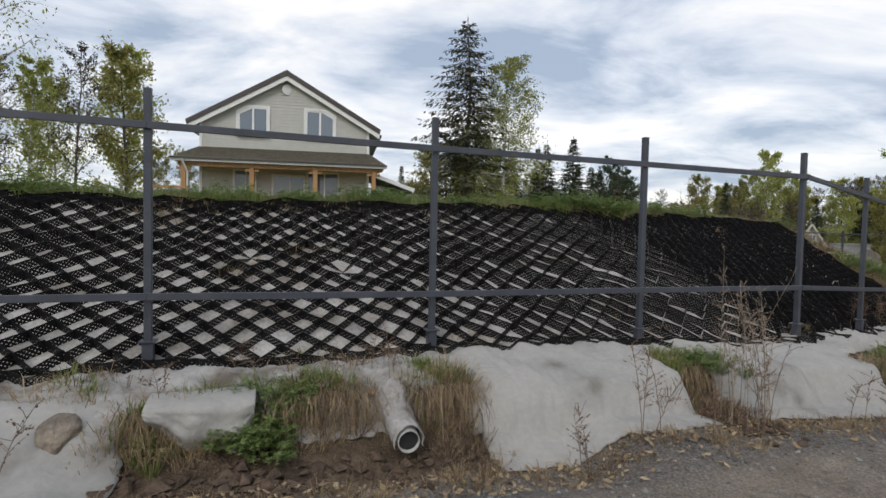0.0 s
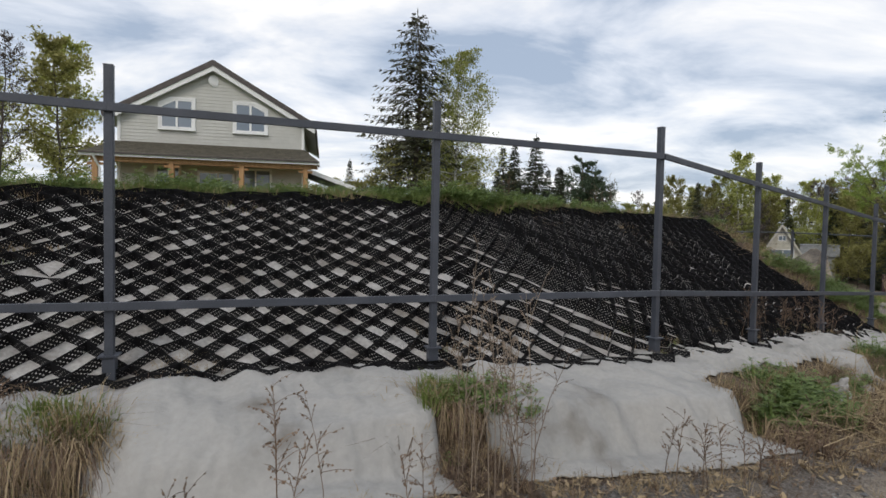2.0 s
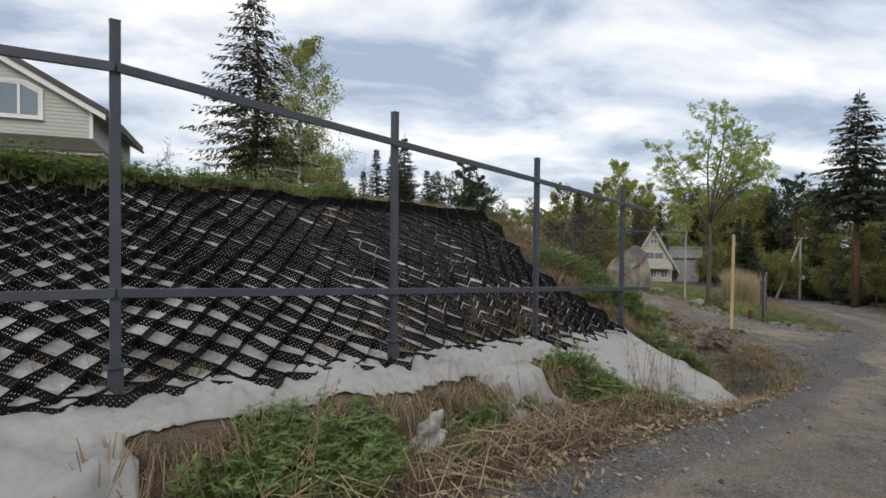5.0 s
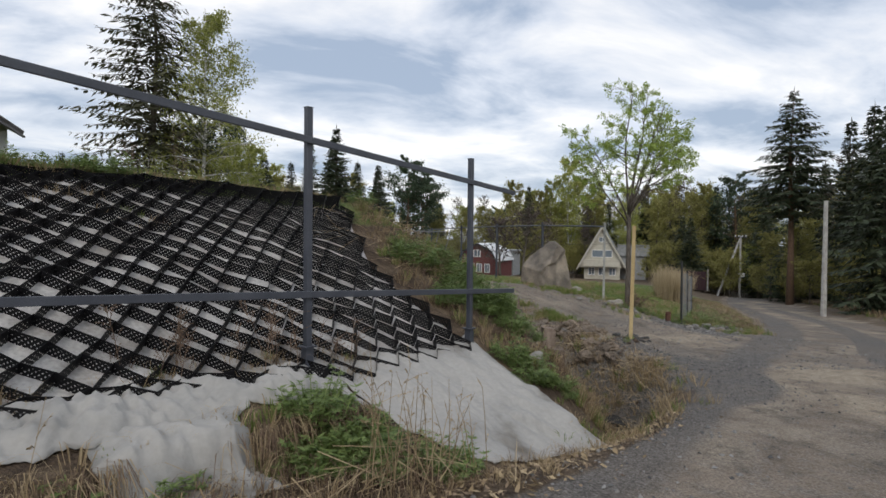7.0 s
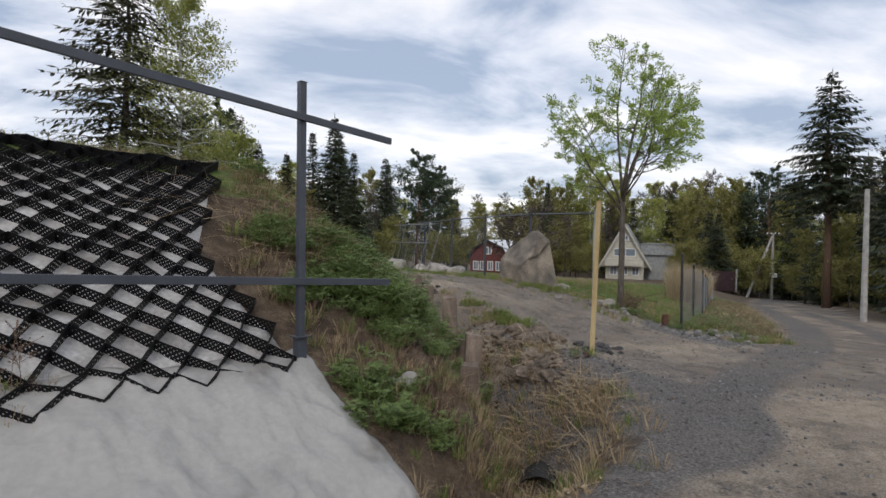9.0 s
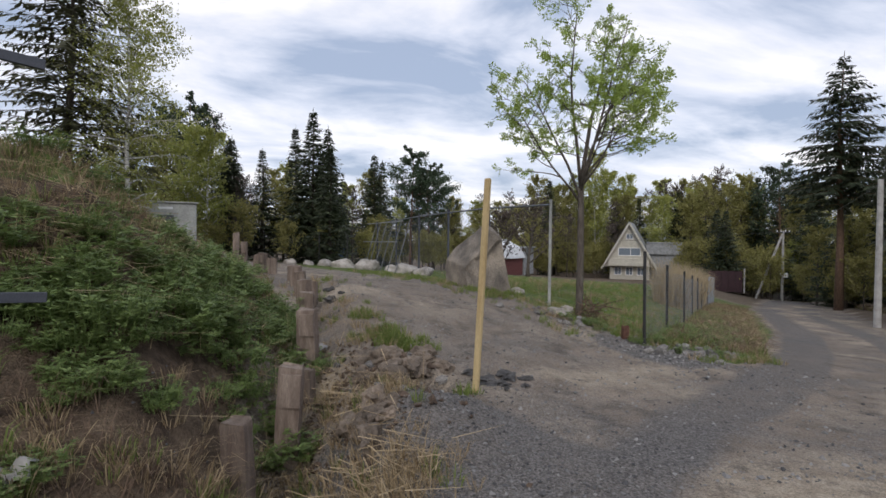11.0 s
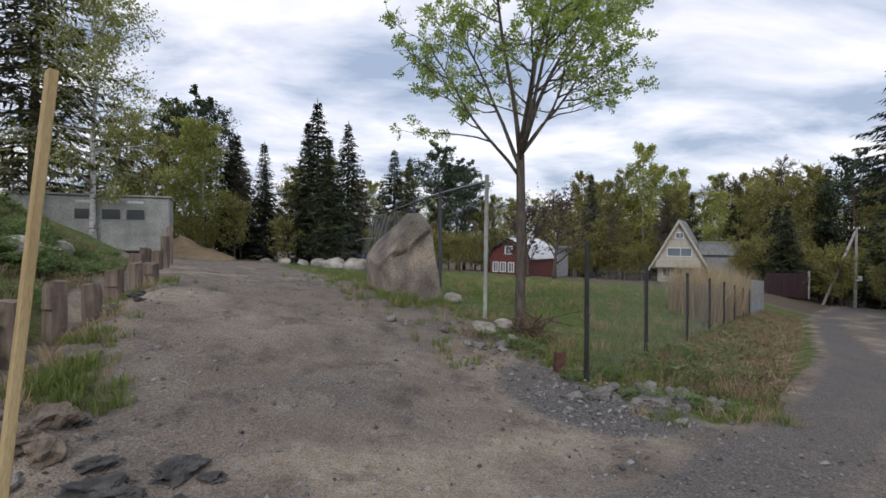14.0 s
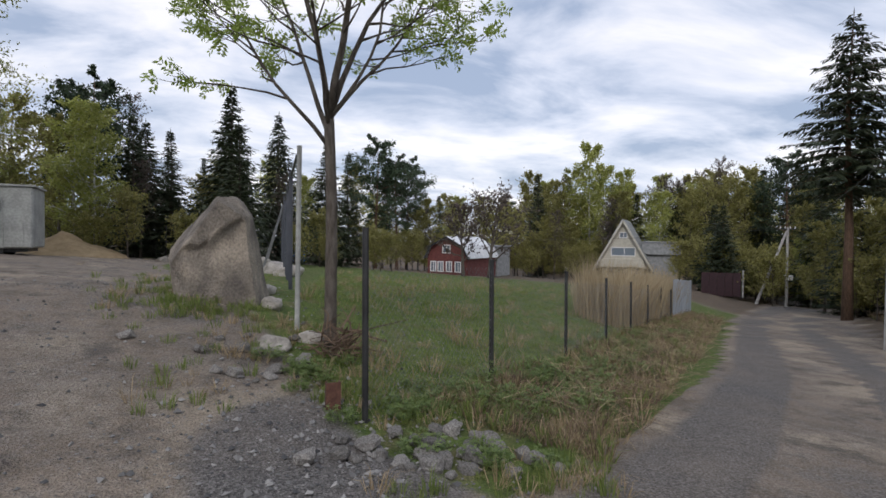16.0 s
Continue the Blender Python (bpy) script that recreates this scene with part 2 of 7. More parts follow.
def line_dist(x, y, pts):
    """Signed distance (positive on the left of the line) and length along it, for arrays."""
    best = np.full(x.shape, 1e9); along = np.zeros(x.shape); side = np.ones(x.shape); run = 0.0
    for (ax, ay), (bx, by) in zip(pts, pts[1:]):
        ux, uy = bx - ax, by - ay
        n = math.hypot(ux, uy); ux, uy = ux / n, uy / n
        t = np.clip((x - ax) * ux + (y - ay) * uy, 0, n)
        dx, dy = x - ax - ux * t, y - ay - uy * t
        d = np.hypot(dx, dy)
        c = ux * (y - ay) - uy * (x - ax)
        m = d < best - 1e-9
        best = np.where(m, d, best); along = np.where(m, run + t, along); side = np.where(m, np.where(c >= 0, 1.0, -1.0), side)
        run += n
    return best * side, along


def lengths(pts):
    out = [0.0]
    for a, b in zip(pts, pts[1:]):
        out.append(out[-1] + math.hypot(b[0] - a[0], b[1] - a[1]))
    return out


FENCE_L = lengths(FENCE)


def step01(v, a, b):
    t = np.clip((v - a) / (b - a), 0, 1)
    return t * t * (3 - 2 * t)


def vnoise(x, y, f, seed=0):
    """Smooth value noise from 0 to 1 for arrays."""
    x, y = x * f + seed * 17.3, y * f + seed * 9.1
    ix, iy = np.floor(x), np.floor(y)
    fx, fy = x - ix, y - iy
    fx, fy = fx * fx * (3 - 2 * fx), fy * fy * (3 - 2 * fy)

    def h(i, j):
        v = np.sin(i * 127.1 + j * 311.7 + seed * 74.7) * 43758.5453
        return v - np.floor(v)
    return (h(ix, iy) * (1 - fx) + h(ix + 1, iy) * fx) * (1 - fy) + (h(ix, iy + 1) * (1 - fx) + h(ix + 1, iy + 1) * fx) * fy


def road_z(x, y):
    s = x * 0.845 + y * 0.534
    near, far = 0.04 - 0.05 * s, -0.96 - 0.075 * (s - 20)
    z = np.where(s < 20, near, far)
    return np.maximum(z, -5.6 - 0.004 * np.maximum(s - 82, 0))


def height(x, y, detail=True):
    x, y = np.asarray(x, float), np.asarray(y, float)
    d, a = line_dist(x, y, FENCE)
    e, _ = line_dist(x, y, ROAD_EDGE)
    g, _ = line_dist(x, y, FOOT)
    base = road_z(x, y) + 0.85 * step01(e, 0.6, 7.0)
    right = step01(-e, 3.7, 5.2)
    base = base + 0.22 * right - 0.5 * step01(-e, 6.0, 12.0)
    zf = np.interp(a, FENCE_L, FENCE_Z)
    steep = 0.55
    # the slope rounds the bend of the fence
    d1 = (y - 6.78) * 0.949 - (x - 4.57) * 0.315
    d2 = (y - 6.78) * 0.819 - (x - 4.57) * 0.573
    kb = np.maximum(0.85 * d, 0.01)
    hb = np.clip(0.5 + 0.5 * (d2 - d1) / kb, 0, 1)
    dr = np.where(d > 0.02, np.minimum(d, d2 * (1 - hb) + d1 * hb - kb * hb * (1 - hb) * 0.5), d)
    dr = np.where((a > FENCE_L[4]) & (a < FENCE_L[7]), dr, d)
    ar = a - FENCE_L[2]
    cut = np.interp(ar, [-0.1, 0.2, 2.5, 2.65, 4.6, 4.75, 5.0, 5.1, 7.3, 7.5, 12.0, 12.3], [0, 0.25, 0.25, 0, 0, 0.15, 0.15, 0, 0, 0.2, 0.2, 0])
    front = np.where(d >= 0, zf + steep * dr, np.where(d > -1.0 + cut, zf + 0.10 * d, zf - 0.10 + 0.1 * cut + (1.35 + 6.0 * cut) * (d + 1.0 - cut)))
    even = step01(ar, 12.0, 12.7)
    front = np.where(d < 0, front * (1 - even) + even * (zf + 0.43 * d), front)
    wob = 0.35 * (vnoise(a, a * 0, 0.6, 3) - 0.5)
    front = front - np.where(d < -0.4, wob * step01(-d, 0.4, 1.2) * (1 - even), 0)
    foot_z = road_z(x, y) + 0.85 * step01(e, 0.6, 7.0) - 0.25
    flank = foot_z + np.interp(y, [14, 22], [0.74, 0.46]) * g
    top = PLATEAU + 0.05 * np.sin(x * 0.5) + 0.10 * (vnoise(x, y, 0.35, 5) - 0.5)
    k = 0.22
    m1 = np.minimum(front, flank)
    h = np.clip(0.5 + 0.5 * (top - m1) / k, 0, 1)
    emb = top * (1 - h) + m1 * h - k * h * (1 - h) * 0.5
    inside = (g > -2) | (x < 0)
    z = np.where(inside, np.maximum(base, emb), base)
    dd, da = line_dist(x, y, DITCH)
    deep = np.interp(da, [0, 2.4, 4.5, 6.0, 7.9, 9.8, 12.0, 15.0], [0.0, 0.10, 0.45, 0.85, 0.58, 0.46, 0.45, 0.1])
    z = z - deep * np.exp(-(dd / 0.5) ** 2)
    z = z + 0.22 * np.exp(-(((x - 13.75) / 0.5) ** 2 + ((y - 12.1) / 0.6) ** 2)) - 0.40 * np.exp(-(((x - 12.75) / 0.32) ** 2 + ((y - 10.92) / 0.32) ** 2)) - 0.32 * np.exp(-(((x - 12.5) / 0.38) ** 2 + ((y - 12.3) / 0.75) ** 2))
    z = z - 0.26 * np.exp(-(((x - 14.0) / 0.26) ** 2 + ((y - 13.2) / 0.22) ** 2)) + 0.10 * np.exp(-(((x - 13.75) / 0.35) ** 2 + ((y - 13.65) / 0.3) ** 2))
    # undercut toe on the first stretch
    run = np.interp(a, [FENCE_L[2] - 3, FENCE_L[2], FENCE_L[3] + 0.7, FENCE_L[3] + 1.2], [0.0, 0.20, 0.20, 0.0])
    z = z - run * (1.1 * np.exp(-((d + 1.25) / 0.35) ** 2) + np.exp(-((d + 1.8) / 0.38) ** 2))
    if detail:
        rough = step01(e, 0.1, 0.8)
        z = z + rough * (0.07 * (vnoise(x, y, 2.3, 1) - 0.5) + 0.035 * (vnoise(x, y, 6.5, 2) - 0.5)) + 0.018 * (vnoise(x, y, 3.1, 4) - 0.5) + 0.03 * (vnoise(x, y, 0.7, 6) - 0.5)
    return z


def hz(x, y):
    return float(height(np.array([x]), np.array([y]))[0])


def link(name, verts, faces, material, parent=None, smooth=False):
    me = bpy.data.meshes.new(name)
    me.from_pydata([tuple(v) for v in verts], [], [tuple(f) for f in faces])
    me.update()
    if material:
        me.materials.append(material)
    if smooth:
        me.polygons.foreach_set("use_smooth", [True] * len(me.polygons))
    ob = new(name, me)
    if parent:
        ob.parent = parent
    return ob


def part(name, bm, material, parent=None, label="", smooth=False):
    """Links a bmesh as one mesh object under a thing or a part."""
    me = bpy.data.meshes.new(name)
    bmesh.ops.recalc_face_normals(bm, faces=bm.faces[:])
    bm.to_mesh(me); bm.free()
    if material:
        me.materials.append(material)
    if smooth:
        me.polygons.foreach_set("use_smooth", [True] * len(me.polygons))
    ob = new(name, me)
    if parent:
        ob.parent = parent
    if label:
        ob["label"] = label
    return ob


def thing(name, x=0.0, y=0.0, z=0.0, yaw=0.0, label="", category="", group="", kind=""):
    ob = new(name)
    ob.matrix_basis = pose(x, y, z, 0, 0, yaw)
    ob.empty_display_size = 0.2
    return tagged(ob, label, category, group, kind)


def box(bm, cx, cy, cz, sx, sy, sz, m=None, bevel=0.0):
    r = bmesh.ops.create_cube(bm, size=1, matrix=(m or Matrix()) @ Matrix.Translation((cx, cy, cz)) @ Matrix.Diagonal((sx, sy, sz, 1)))
    if bevel:
        es = {e for v in r["verts"] for e in v.link_edges}
        bmesh.ops.bevel(bm, geom=list(es), offset=bevel, segments=1, affect="EDGES")
    return bm


def boxes(*specs, bevel=0.0):
    bm = bmesh.new()
    for s in specs:
        box(bm, *s, bevel=bevel)
    return bm


def tube(bm, pts, radii, sides=6):
    """A tapered tube through points."""
    rings = []
    for i, p in enumerate(pts):
        p = Vector(p)
        q = Vector(pts[min(i + 1, len(pts) - 1)]) - Vector(pts[max(i - 1, 0)])
        q = q.normalized() if q.length > 1e-6 else Vector((0, 0, 1))
        u = q.cross(Vector((0.31, 0.95, 0.1))).normalized(); w = q.cross(u)
        rings.append([bm.verts.new(p + (u * math.cos(k * math.tau / sides) + w * math.sin(k * math.tau / sides)) * radii[i]) for k in range(sides)])
    for r0, r1 in zip(rings, rings[1:]):
        for k in range(sides):
            bm.faces.new((r0[k], r0[(k + 1) % sides], r1[(k + 1) % sides], r1[k]))
    bm.faces.new(rings[0][::-1]); bm.faces.new(rings[-1])
    return bm


# ---- ground: one sheet out to the horizon ----
def spaced(lo, hi, fine, grow, far):
    core = list(np.arange(lo, hi + fine / 2, fine))
    up, st = [core[-1]], fine
    while up[-1] < far:
        st *= grow; up.append(up[-1] + st)
    dn, st = [core[0]], fine
    while dn[-1] > -far:
        st *= grow; dn.append(dn[-1] - st)
    return np.array(dn[:0:-1] + core + up[1:])


GX, GY = spaced(-5.0, 23.0, 0.11, 1.09, 2500), spaced(2.0, 21.0, 0.11, 1.09, 2500)
gx, gy = np.meshgrid(GX, GY)
gz = height(gx, gy)


def ground_material():
    m = bpy.data.materials.new("ground_surface"); m.use_nodes = True
    n, l = m.node_tree.nodes, m.node_tree.links
    b = n["Principled BSDF"]
    tc = n.new("ShaderNodeTexCoord")
    at = n.new("ShaderNodeAttribute"); at.attribute_name = "zone"
    sp = n.new("ShaderNodeSeparateColor"); l.new(at.outputs["Color"], sp.inputs[0])

    def tex(scale, detail=5, rough=0.6):
        t = n.new("ShaderNodeTexNoise"); t.inputs["Scale"].default_value = scale; t.inputs["Detail"].default_value = detail; t.inputs["Roughness"].default_value = rough
        l.new(tc.outputs["Object"], t.inputs["Vector"]); return t.outputs["Fac"]

    def ramp(fac, *stops):
        r = n.new("ShaderNodeValToRGB")
        for i, (p, c) in enumerate(stops):
            el = r.color_ramp.elements[i] if i < 2 else r.color_ramp.elements.new(p)
            el.position, el.color = p, (*c, 1)
        l.new(fac, r.inputs[0]); return r.outputs[0]

    def mix(fac, a, c):
        x = n.new("ShaderNodeMix"); x.data_type = "RGBA"
        if isinstance(fac, float):
            x.inputs[0].default_value = fac
        else:
            l.new(fac, x.inputs[0])
        l.new(a, x.inputs[6]); l.new(c, x.inputs[7]); return x.outputs[2]

    def soft(mask, noise, amount=0.5):
        """A mask with a ragged edge."""
        a = n.new("ShaderNodeMath"); a.operation = "MULTIPLY_ADD"; a.inputs[1].default_value = amount; a.inputs[2].default_value = -amount / 2
        l.new(noise, a.inputs[0])
        s = n.new("ShaderNodeMath"); s.operation = "ADD"; l.new(mask, s.inputs[0]); l.new(a.outputs[0], s.inputs[1])
        r = n.new("ShaderNodeMapRange"); r.interpolation_type = "SMOOTHSTEP"; r.inputs[1].default_value, r.inputs[2].default_value = 0.3, 0.7
        l.new(s.outputs[0], r.inputs[0]); return r.outputs[0]

    big, mid, fine, grit = tex(0.5), tex(2.2), tex(9), tex(55, 3, 0.7)
    vor = n.new("ShaderNodeTexVoronoi"); vor.inputs["Scale"].default_value = 60; l.new(tc.outputs["Object"], vor.inputs["Vector"])
    pebb = ramp(vor.outputs["Color"], (0.2, (0.085, 0.081, 0.078)), (0.8, (0.30, 0.285, 0.27)))
    dust = ramp(mid, (0.3, (0.17, 0.135, 0.102)), (0.7, (0.36, 0.292, 0.225)))
    track = mix(ramp(fine, (0.45, (0.15, 0.15, 0.15)), (0.75, (0.6, 0.6, 0.6))), dust, pebb)
    worn = ramp(tex(1.1, 7, 0.68), (0.47, (0, 0, 0)), (0.60, (0.75, 0.75, 0.75)))
    grey = mix(0.5, pebb, ramp(grit, (0.3, (0.058, 0.053, 0.049)), (0.7, (0.165, 0.15, 0.138))))
    sandy = ramp(tex(0.55, 7, 0.6), (0.50, (0, 0, 0)), (0.63, (0.85, 0.85, 0.85)))
    track = mix(worn, track, grey)
    track = mix(sandy, track, ramp(fine, (0.3, (0.31, 0.252, 0.185)), (0.7, (0.48, 0.405, 0.31))))
    track = mix(ramp(tex(1.7, 8, 0.7), (0.54, (0, 0, 0)), (0.64, (0.7, 0.7, 0.7))), track, ramp(grit, (0.3, (0.052, 0.046, 0.041)), (0.7, (0.15, 0.132, 0.115))))
    gravel = mix(ramp(big, (0.35, (0.68, 0.68, 0.68)), (0.65, (1, 1, 1))), dust, grey)
    soil = mix(ramp(mid, (0.4, (0, 0, 0)), (0.65, (0.8, 0.8, 0.8))), ramp(fine, (0.3, (0.045, 0.031, 0.022)), (0.7, (0.115, 0.082, 0.056))), ramp(fine, (0.3, (0.125, 0.09, 0.06)), (0.7, (0.25, 0.188, 0.125))))
    straw = ramp(grit, (0.3, (0.10, 0.075, 0.045)), (0.7, (0.26, 0.20, 0.125)))
    lawn = ramp(fine, (0.3, (0.05, 0.09, 0.018)), (0.7, (0.14, 0.19, 0.045)))
    lawn = mix(ramp(mid, (0.45, (0, 0, 0)), (0.7, (0.65, 0.65, 0.65))), lawn, straw)
    out = mix(soft(sp.outputs[0], mid), track, gravel)
    out = mix(soft(sp.outputs[2], mid, 0.7), out, soil)
    out = mix(soft(sp.outputs[1], mid, 0.7), out, lawn)
    g = n.new("ShaderNodeHueSaturation"); gm = n.new("ShaderNodeMapRange"); gm.inputs[1].default_value, gm.inputs[2].default_value = 0.3, 0.7; gm.inputs[3].default_value, gm.inputs[4].default_value = 0.6, 1.4
    l.new(grit, gm.inputs[0]); l.new(gm.outputs[0], g.inputs["Value"]); l.new(out, g.inputs["Color"])
    l.new(g.outputs[0], b.inputs["Base Color"])
    b.inputs["Roughness"].default_value = 0.95
    b.inputs["Specular IOR Level"].default_value = 0.25
    bp = n.new("ShaderNodeBump"); bp.inputs["Strength"].default_value = 0.9; bp.inputs["Distance"].default_value = 0.035
    ad = n.new("ShaderNodeMath"); ad.operation = "MULTIPLY_ADD"; ad.inputs[1].default_value = 0.5
    l.new(vor.outputs["Distance"], ad.inputs[0]); l.new(grit, ad.inputs[2]); l.new(ad.outputs[0], bp.inputs["Height"])
    l.new(bp.outputs[0], b.inputs["Normal"])
    return m


M_GROUND = ground_material()


def zones(x, y):
    """Loose gravel, grass and bare soil shares."""
    e, _ = line_dist(x, y, ROAD_EDGE)
    d, a = line_dist(x, y, FENCE)
    g, _ = line_dist(x, y, FOOT)
    q, _ = line_dist(x, y, DRIVE)
    q = np.abs(q)
    drive_w = 2.5 + 1.8 * step01(-y, -16.5, -12.5)
    on_road = step01(e, 0.15, -0.25) * step01(-e, np.interp(x, [12, 24], [7.5, 4.0]), np.interp(x, [12, 24], [6.5, 3.4]))
    on_drive = step01(q, drive_w + 0.5, drive_w - 0.3) * (y > 10) * (x > 5)
    gravel = np.clip(step01(np.abs(e + 0.20), 0.75, 0.1) * 0.75 + step01(np.hypot((x - 13.6) / 1.3, (y - 11.2) / 1.9), 1.2, 0.7) + step01(np.hypot((x - 18.4) / 1.2, (y - 15.9) / 1.4), 1.2, 0.5) + 0.9 * step01(np.abs(e + 2.1), 0.45, 0.15) * (x > 19), 0, 1)
    hard = np.maximum(on_road, on_drive)
    tracks = np.maximum(step01(np.abs(e + 1.25), 0.75, 0.35), step01(np.abs(e + 3.0), 0.7, 0.35))
    gravel = np.clip(gravel + 0.85 * on_road * step01(x, 16.5, 19.5) * (1 - tracks), 0, 1)
    flank_mask = step01(g, -0.5, 0.1) * step01(d, 12.0, 8.0) * (x > 3) * (y < 34)
    soil = (1 - hard) * (flank_mask + step01(e, 0.0, 0.6) * step01(d, 0.3, -0.2) * (g > -1.5) + 0.85 * step01(np.abs(g + 0.1), 2.0, 1.0) * (y < 22))
    grass = (1 - hard) * np.clip(step01(d, 2.6, 3.2) * (g > -1) + (g <= 0.8) * (e > 0.4) * (x > 10) * np.where(x < 14.5, step01(y, 13.5, 16.0), 1.0) * step01(q, drive_w + 0.1, drive_w + 0.9) + step01(-e, np.interp(x, [12, 24], [6.6, 3.5]), np.interp(x, [12, 24], [7.4, 4.1])) + 0.8 * (np.hypot(x - 18, y - 14) > 30), 0, 1)
    # rough brown ground over the road and below the wood
    wild = np.clip(step01(-e, np.interp(x, [12, 24], [6.6, 3.5]), np.interp(x, [12, 24], [7.4, 4.1])) * step01(x + 2.5 * vnoise(x, y, 0.5, 21), 4, 17) + step01(x * 0.55 + y * 0.83, 56, 60) + step01(x, 36, 40) * (e > 0), 0, 1)
    grass = grass * (1 - 0.72 * wild)
    soil = np.maximum(soil, 0.6 * wild * (1 - hard))
    return gravel, grass, np.clip(soil, 0, 1)


nx, ny = len(GX), len(GY)
gm = bpy.data.meshes.new("ground")
gi = np.arange(nx * ny).reshape(ny, nx)
quads = np.stack([gi[:-1, :-1], gi[:-1, 1:], gi[1:, 1:], gi[1:, :-1]], -1).reshape(-1, 4)
gm.from_pydata(np.stack([gx, gy, gz], -1).reshape(-1, 3).tolist(), [], quads.tolist())
gm.polygons.foreach_set("use_smooth", [True] * len(gm.polygons))
zc = gm.color_attributes.new("zone", "FLOAT_COLOR", "POINT")
zr, zg, zb = zones(gx, gy)
zc.data.foreach_set("color", np.stack([zr, zg, zb, np.ones_like(zr)], -1).reshape(-1))
gm.materials.append(M_GROUND)
ground = tagged(new("ground", gm), "worn gravel road and driveway between soil banks and lawn", "ground", kind="structure")
# ---- steel frame fence along the bank ----
POSTS = FENCE[2:9]
POST_TOP = [2.56, 2.54, 2.53, 2.52, 2.375, 2.225, 2.06]
POST_LOW = [0.85, 0.82, 0.815, 0.80, 0.66, 0.53, 0.39]


def steel_post(x, y, top, yaw):
    z0 = hz(x, y)
    p = thing("fence_post", x, y, z0, yaw, "dark grey square steel fence post set in the bank", "fence post", "posts of the steel frame fence")
    h = top - z0
    part("shaft", boxes((0, 0, h / 2 - 0.15, 0.06, 0.06, h + 0.3), bevel=0.004), M_STEEL, p)
    part("cap", boxes((0, 0, h + 0.002, 0.064, 0.064, 0.006)), M_STEEL, p)
    part("sleeve", boxes((0, 0, -0.05, 0.085, 0.085, 0.5), bevel=0.004), M_STEEL, p)
    part("flange", boxes((0, 0, 0.21, 0.13, 0.13, 0.012)), M_STEEL, p, "welded square flange plate")
    return p


def rail(name, a, b, lap, label):
    a, b = Vector(a), Vector(b)
    d = (b - a).normalized()
    side = Vector((d.y, -d.x, 0)).normalized() * 0.045
    a, b = a + side - d * lap[0], b + side + d * lap[1]
    m = Matrix.Translation((a + b) / 2) @ d.to_track_quat("X", "Z").to_matrix().to_4x4()
    bm = boxes((0, 0, 0, (b - a).length, 0.03, 0.06), bevel=0.003)
    ob = part(name, bm, M_STEEL)
    ob.matrix_basis = m
    return tagged(ob, label, "fence rail", "rails of the steel frame fence")


pts_all = [(-4.86, 3.66)] + POSTS
tops_all = [2.58] + POST_TOP
lows_all = [0.86] + POST_LOW
for k, (px, py) in enumerate(pts_all):
    q = pts_all[min(k + 1, len(pts_all) - 1)]; r = pts_all[max(k - 1, 0)]
    steel_post(px, py, tops_all[k], math.degrees(math.atan2(q[1] - r[1], q[0] - r[0])))
for k in range(len(pts_all) - 1):
    last = k == len(pts_all) - 2
    lap = (0.35 if k == 0 else 0.0, 0.95 if last else 0.0)
    for hs, dz, nm in ((tops_all, -0.30, "upper"), (lows_all, 0.0, "lower")):
        a, b = pts_all[k], pts_all[k + 1]
        rail("fence_rail", (*a, hs[k] + dz), (*b, hs[k + 1] + dz), lap, "dark grey %s steel rail welded to the fence posts" % nm)

# ---- geocell mat on the slope ----
def perforated():
    m = bpy.data.materials.new("perforated_black_plastic"); m.use_nodes = True
    n, l = m.node_tree.nodes, m.node_tree.links
    b = n["Principled BSDF"]
    b.inputs["Base Color"].default_value = (0.0065, 0.0062, 0.0072, 1); b.inputs["Roughness"].default_value = 0.55; b.inputs["Specular IOR Level"].default_value = 0.20
    uv = n.new("ShaderNodeUVMap")
    mp = n.new("ShaderNodeMapping"); mp.inputs["Rotation"].default_value = (0, 0, radians(45)); l.new(uv.outputs[0], mp.inputs[0])
    fr = n.new("ShaderNodeVectorMath"); fr.operation = "FRACTION"; l.new(mp.outputs[0], fr.inputs[0])
    sb = n.new("ShaderNodeVectorMath"); sb.operation = "SUBTRACT"; sb.inputs[1].default_value = (0.5, 0.5, 0); l.new(fr.outputs[0], sb.inputs[0])
    ln = n.new("ShaderNodeVectorMath"); ln.operation = "LENGTH"; l.new(sb.outputs[0], ln.inputs[0])
    lt = n.new("ShaderNodeMath"); lt.operation = "LESS_THAN"; lt.inputs[1].default_value = 0.225; l.new(ln.outputs["Value"], lt.inputs[0])
    sp = n.new("ShaderNodeSeparateXYZ"); l.new(uv.outputs[0], sp.inputs[0])
    # solid margins at the upper and lower rim of the strip
    m1 = n.new("ShaderNodeMath"); m1.operation = "COMPARE"; m1.inputs[1].default_value = 2.4; m1.inputs[2].default_value = 1.85; l.new(sp.outputs["Y"], m1.inputs[0])
    mu = n.new("ShaderNodeMath"); mu.operation = "MULTIPLY"; l.new(lt.outputs[0], mu.inputs[0]); l.new(m1.outputs[0], mu.inputs[1])
    tr = n.new("ShaderNodeBsdfTransparent")
    mx = n.new("ShaderNodeMixShader"); l.new(mu.outputs[0], mx.inputs[0]); l.new(b.outputs[0], mx.inputs[1]); l.new(tr.outputs[0], mx.inputs[2])
    l.new(mx.outputs[0], n["Material Output"].inputs["Surface"])
    return m


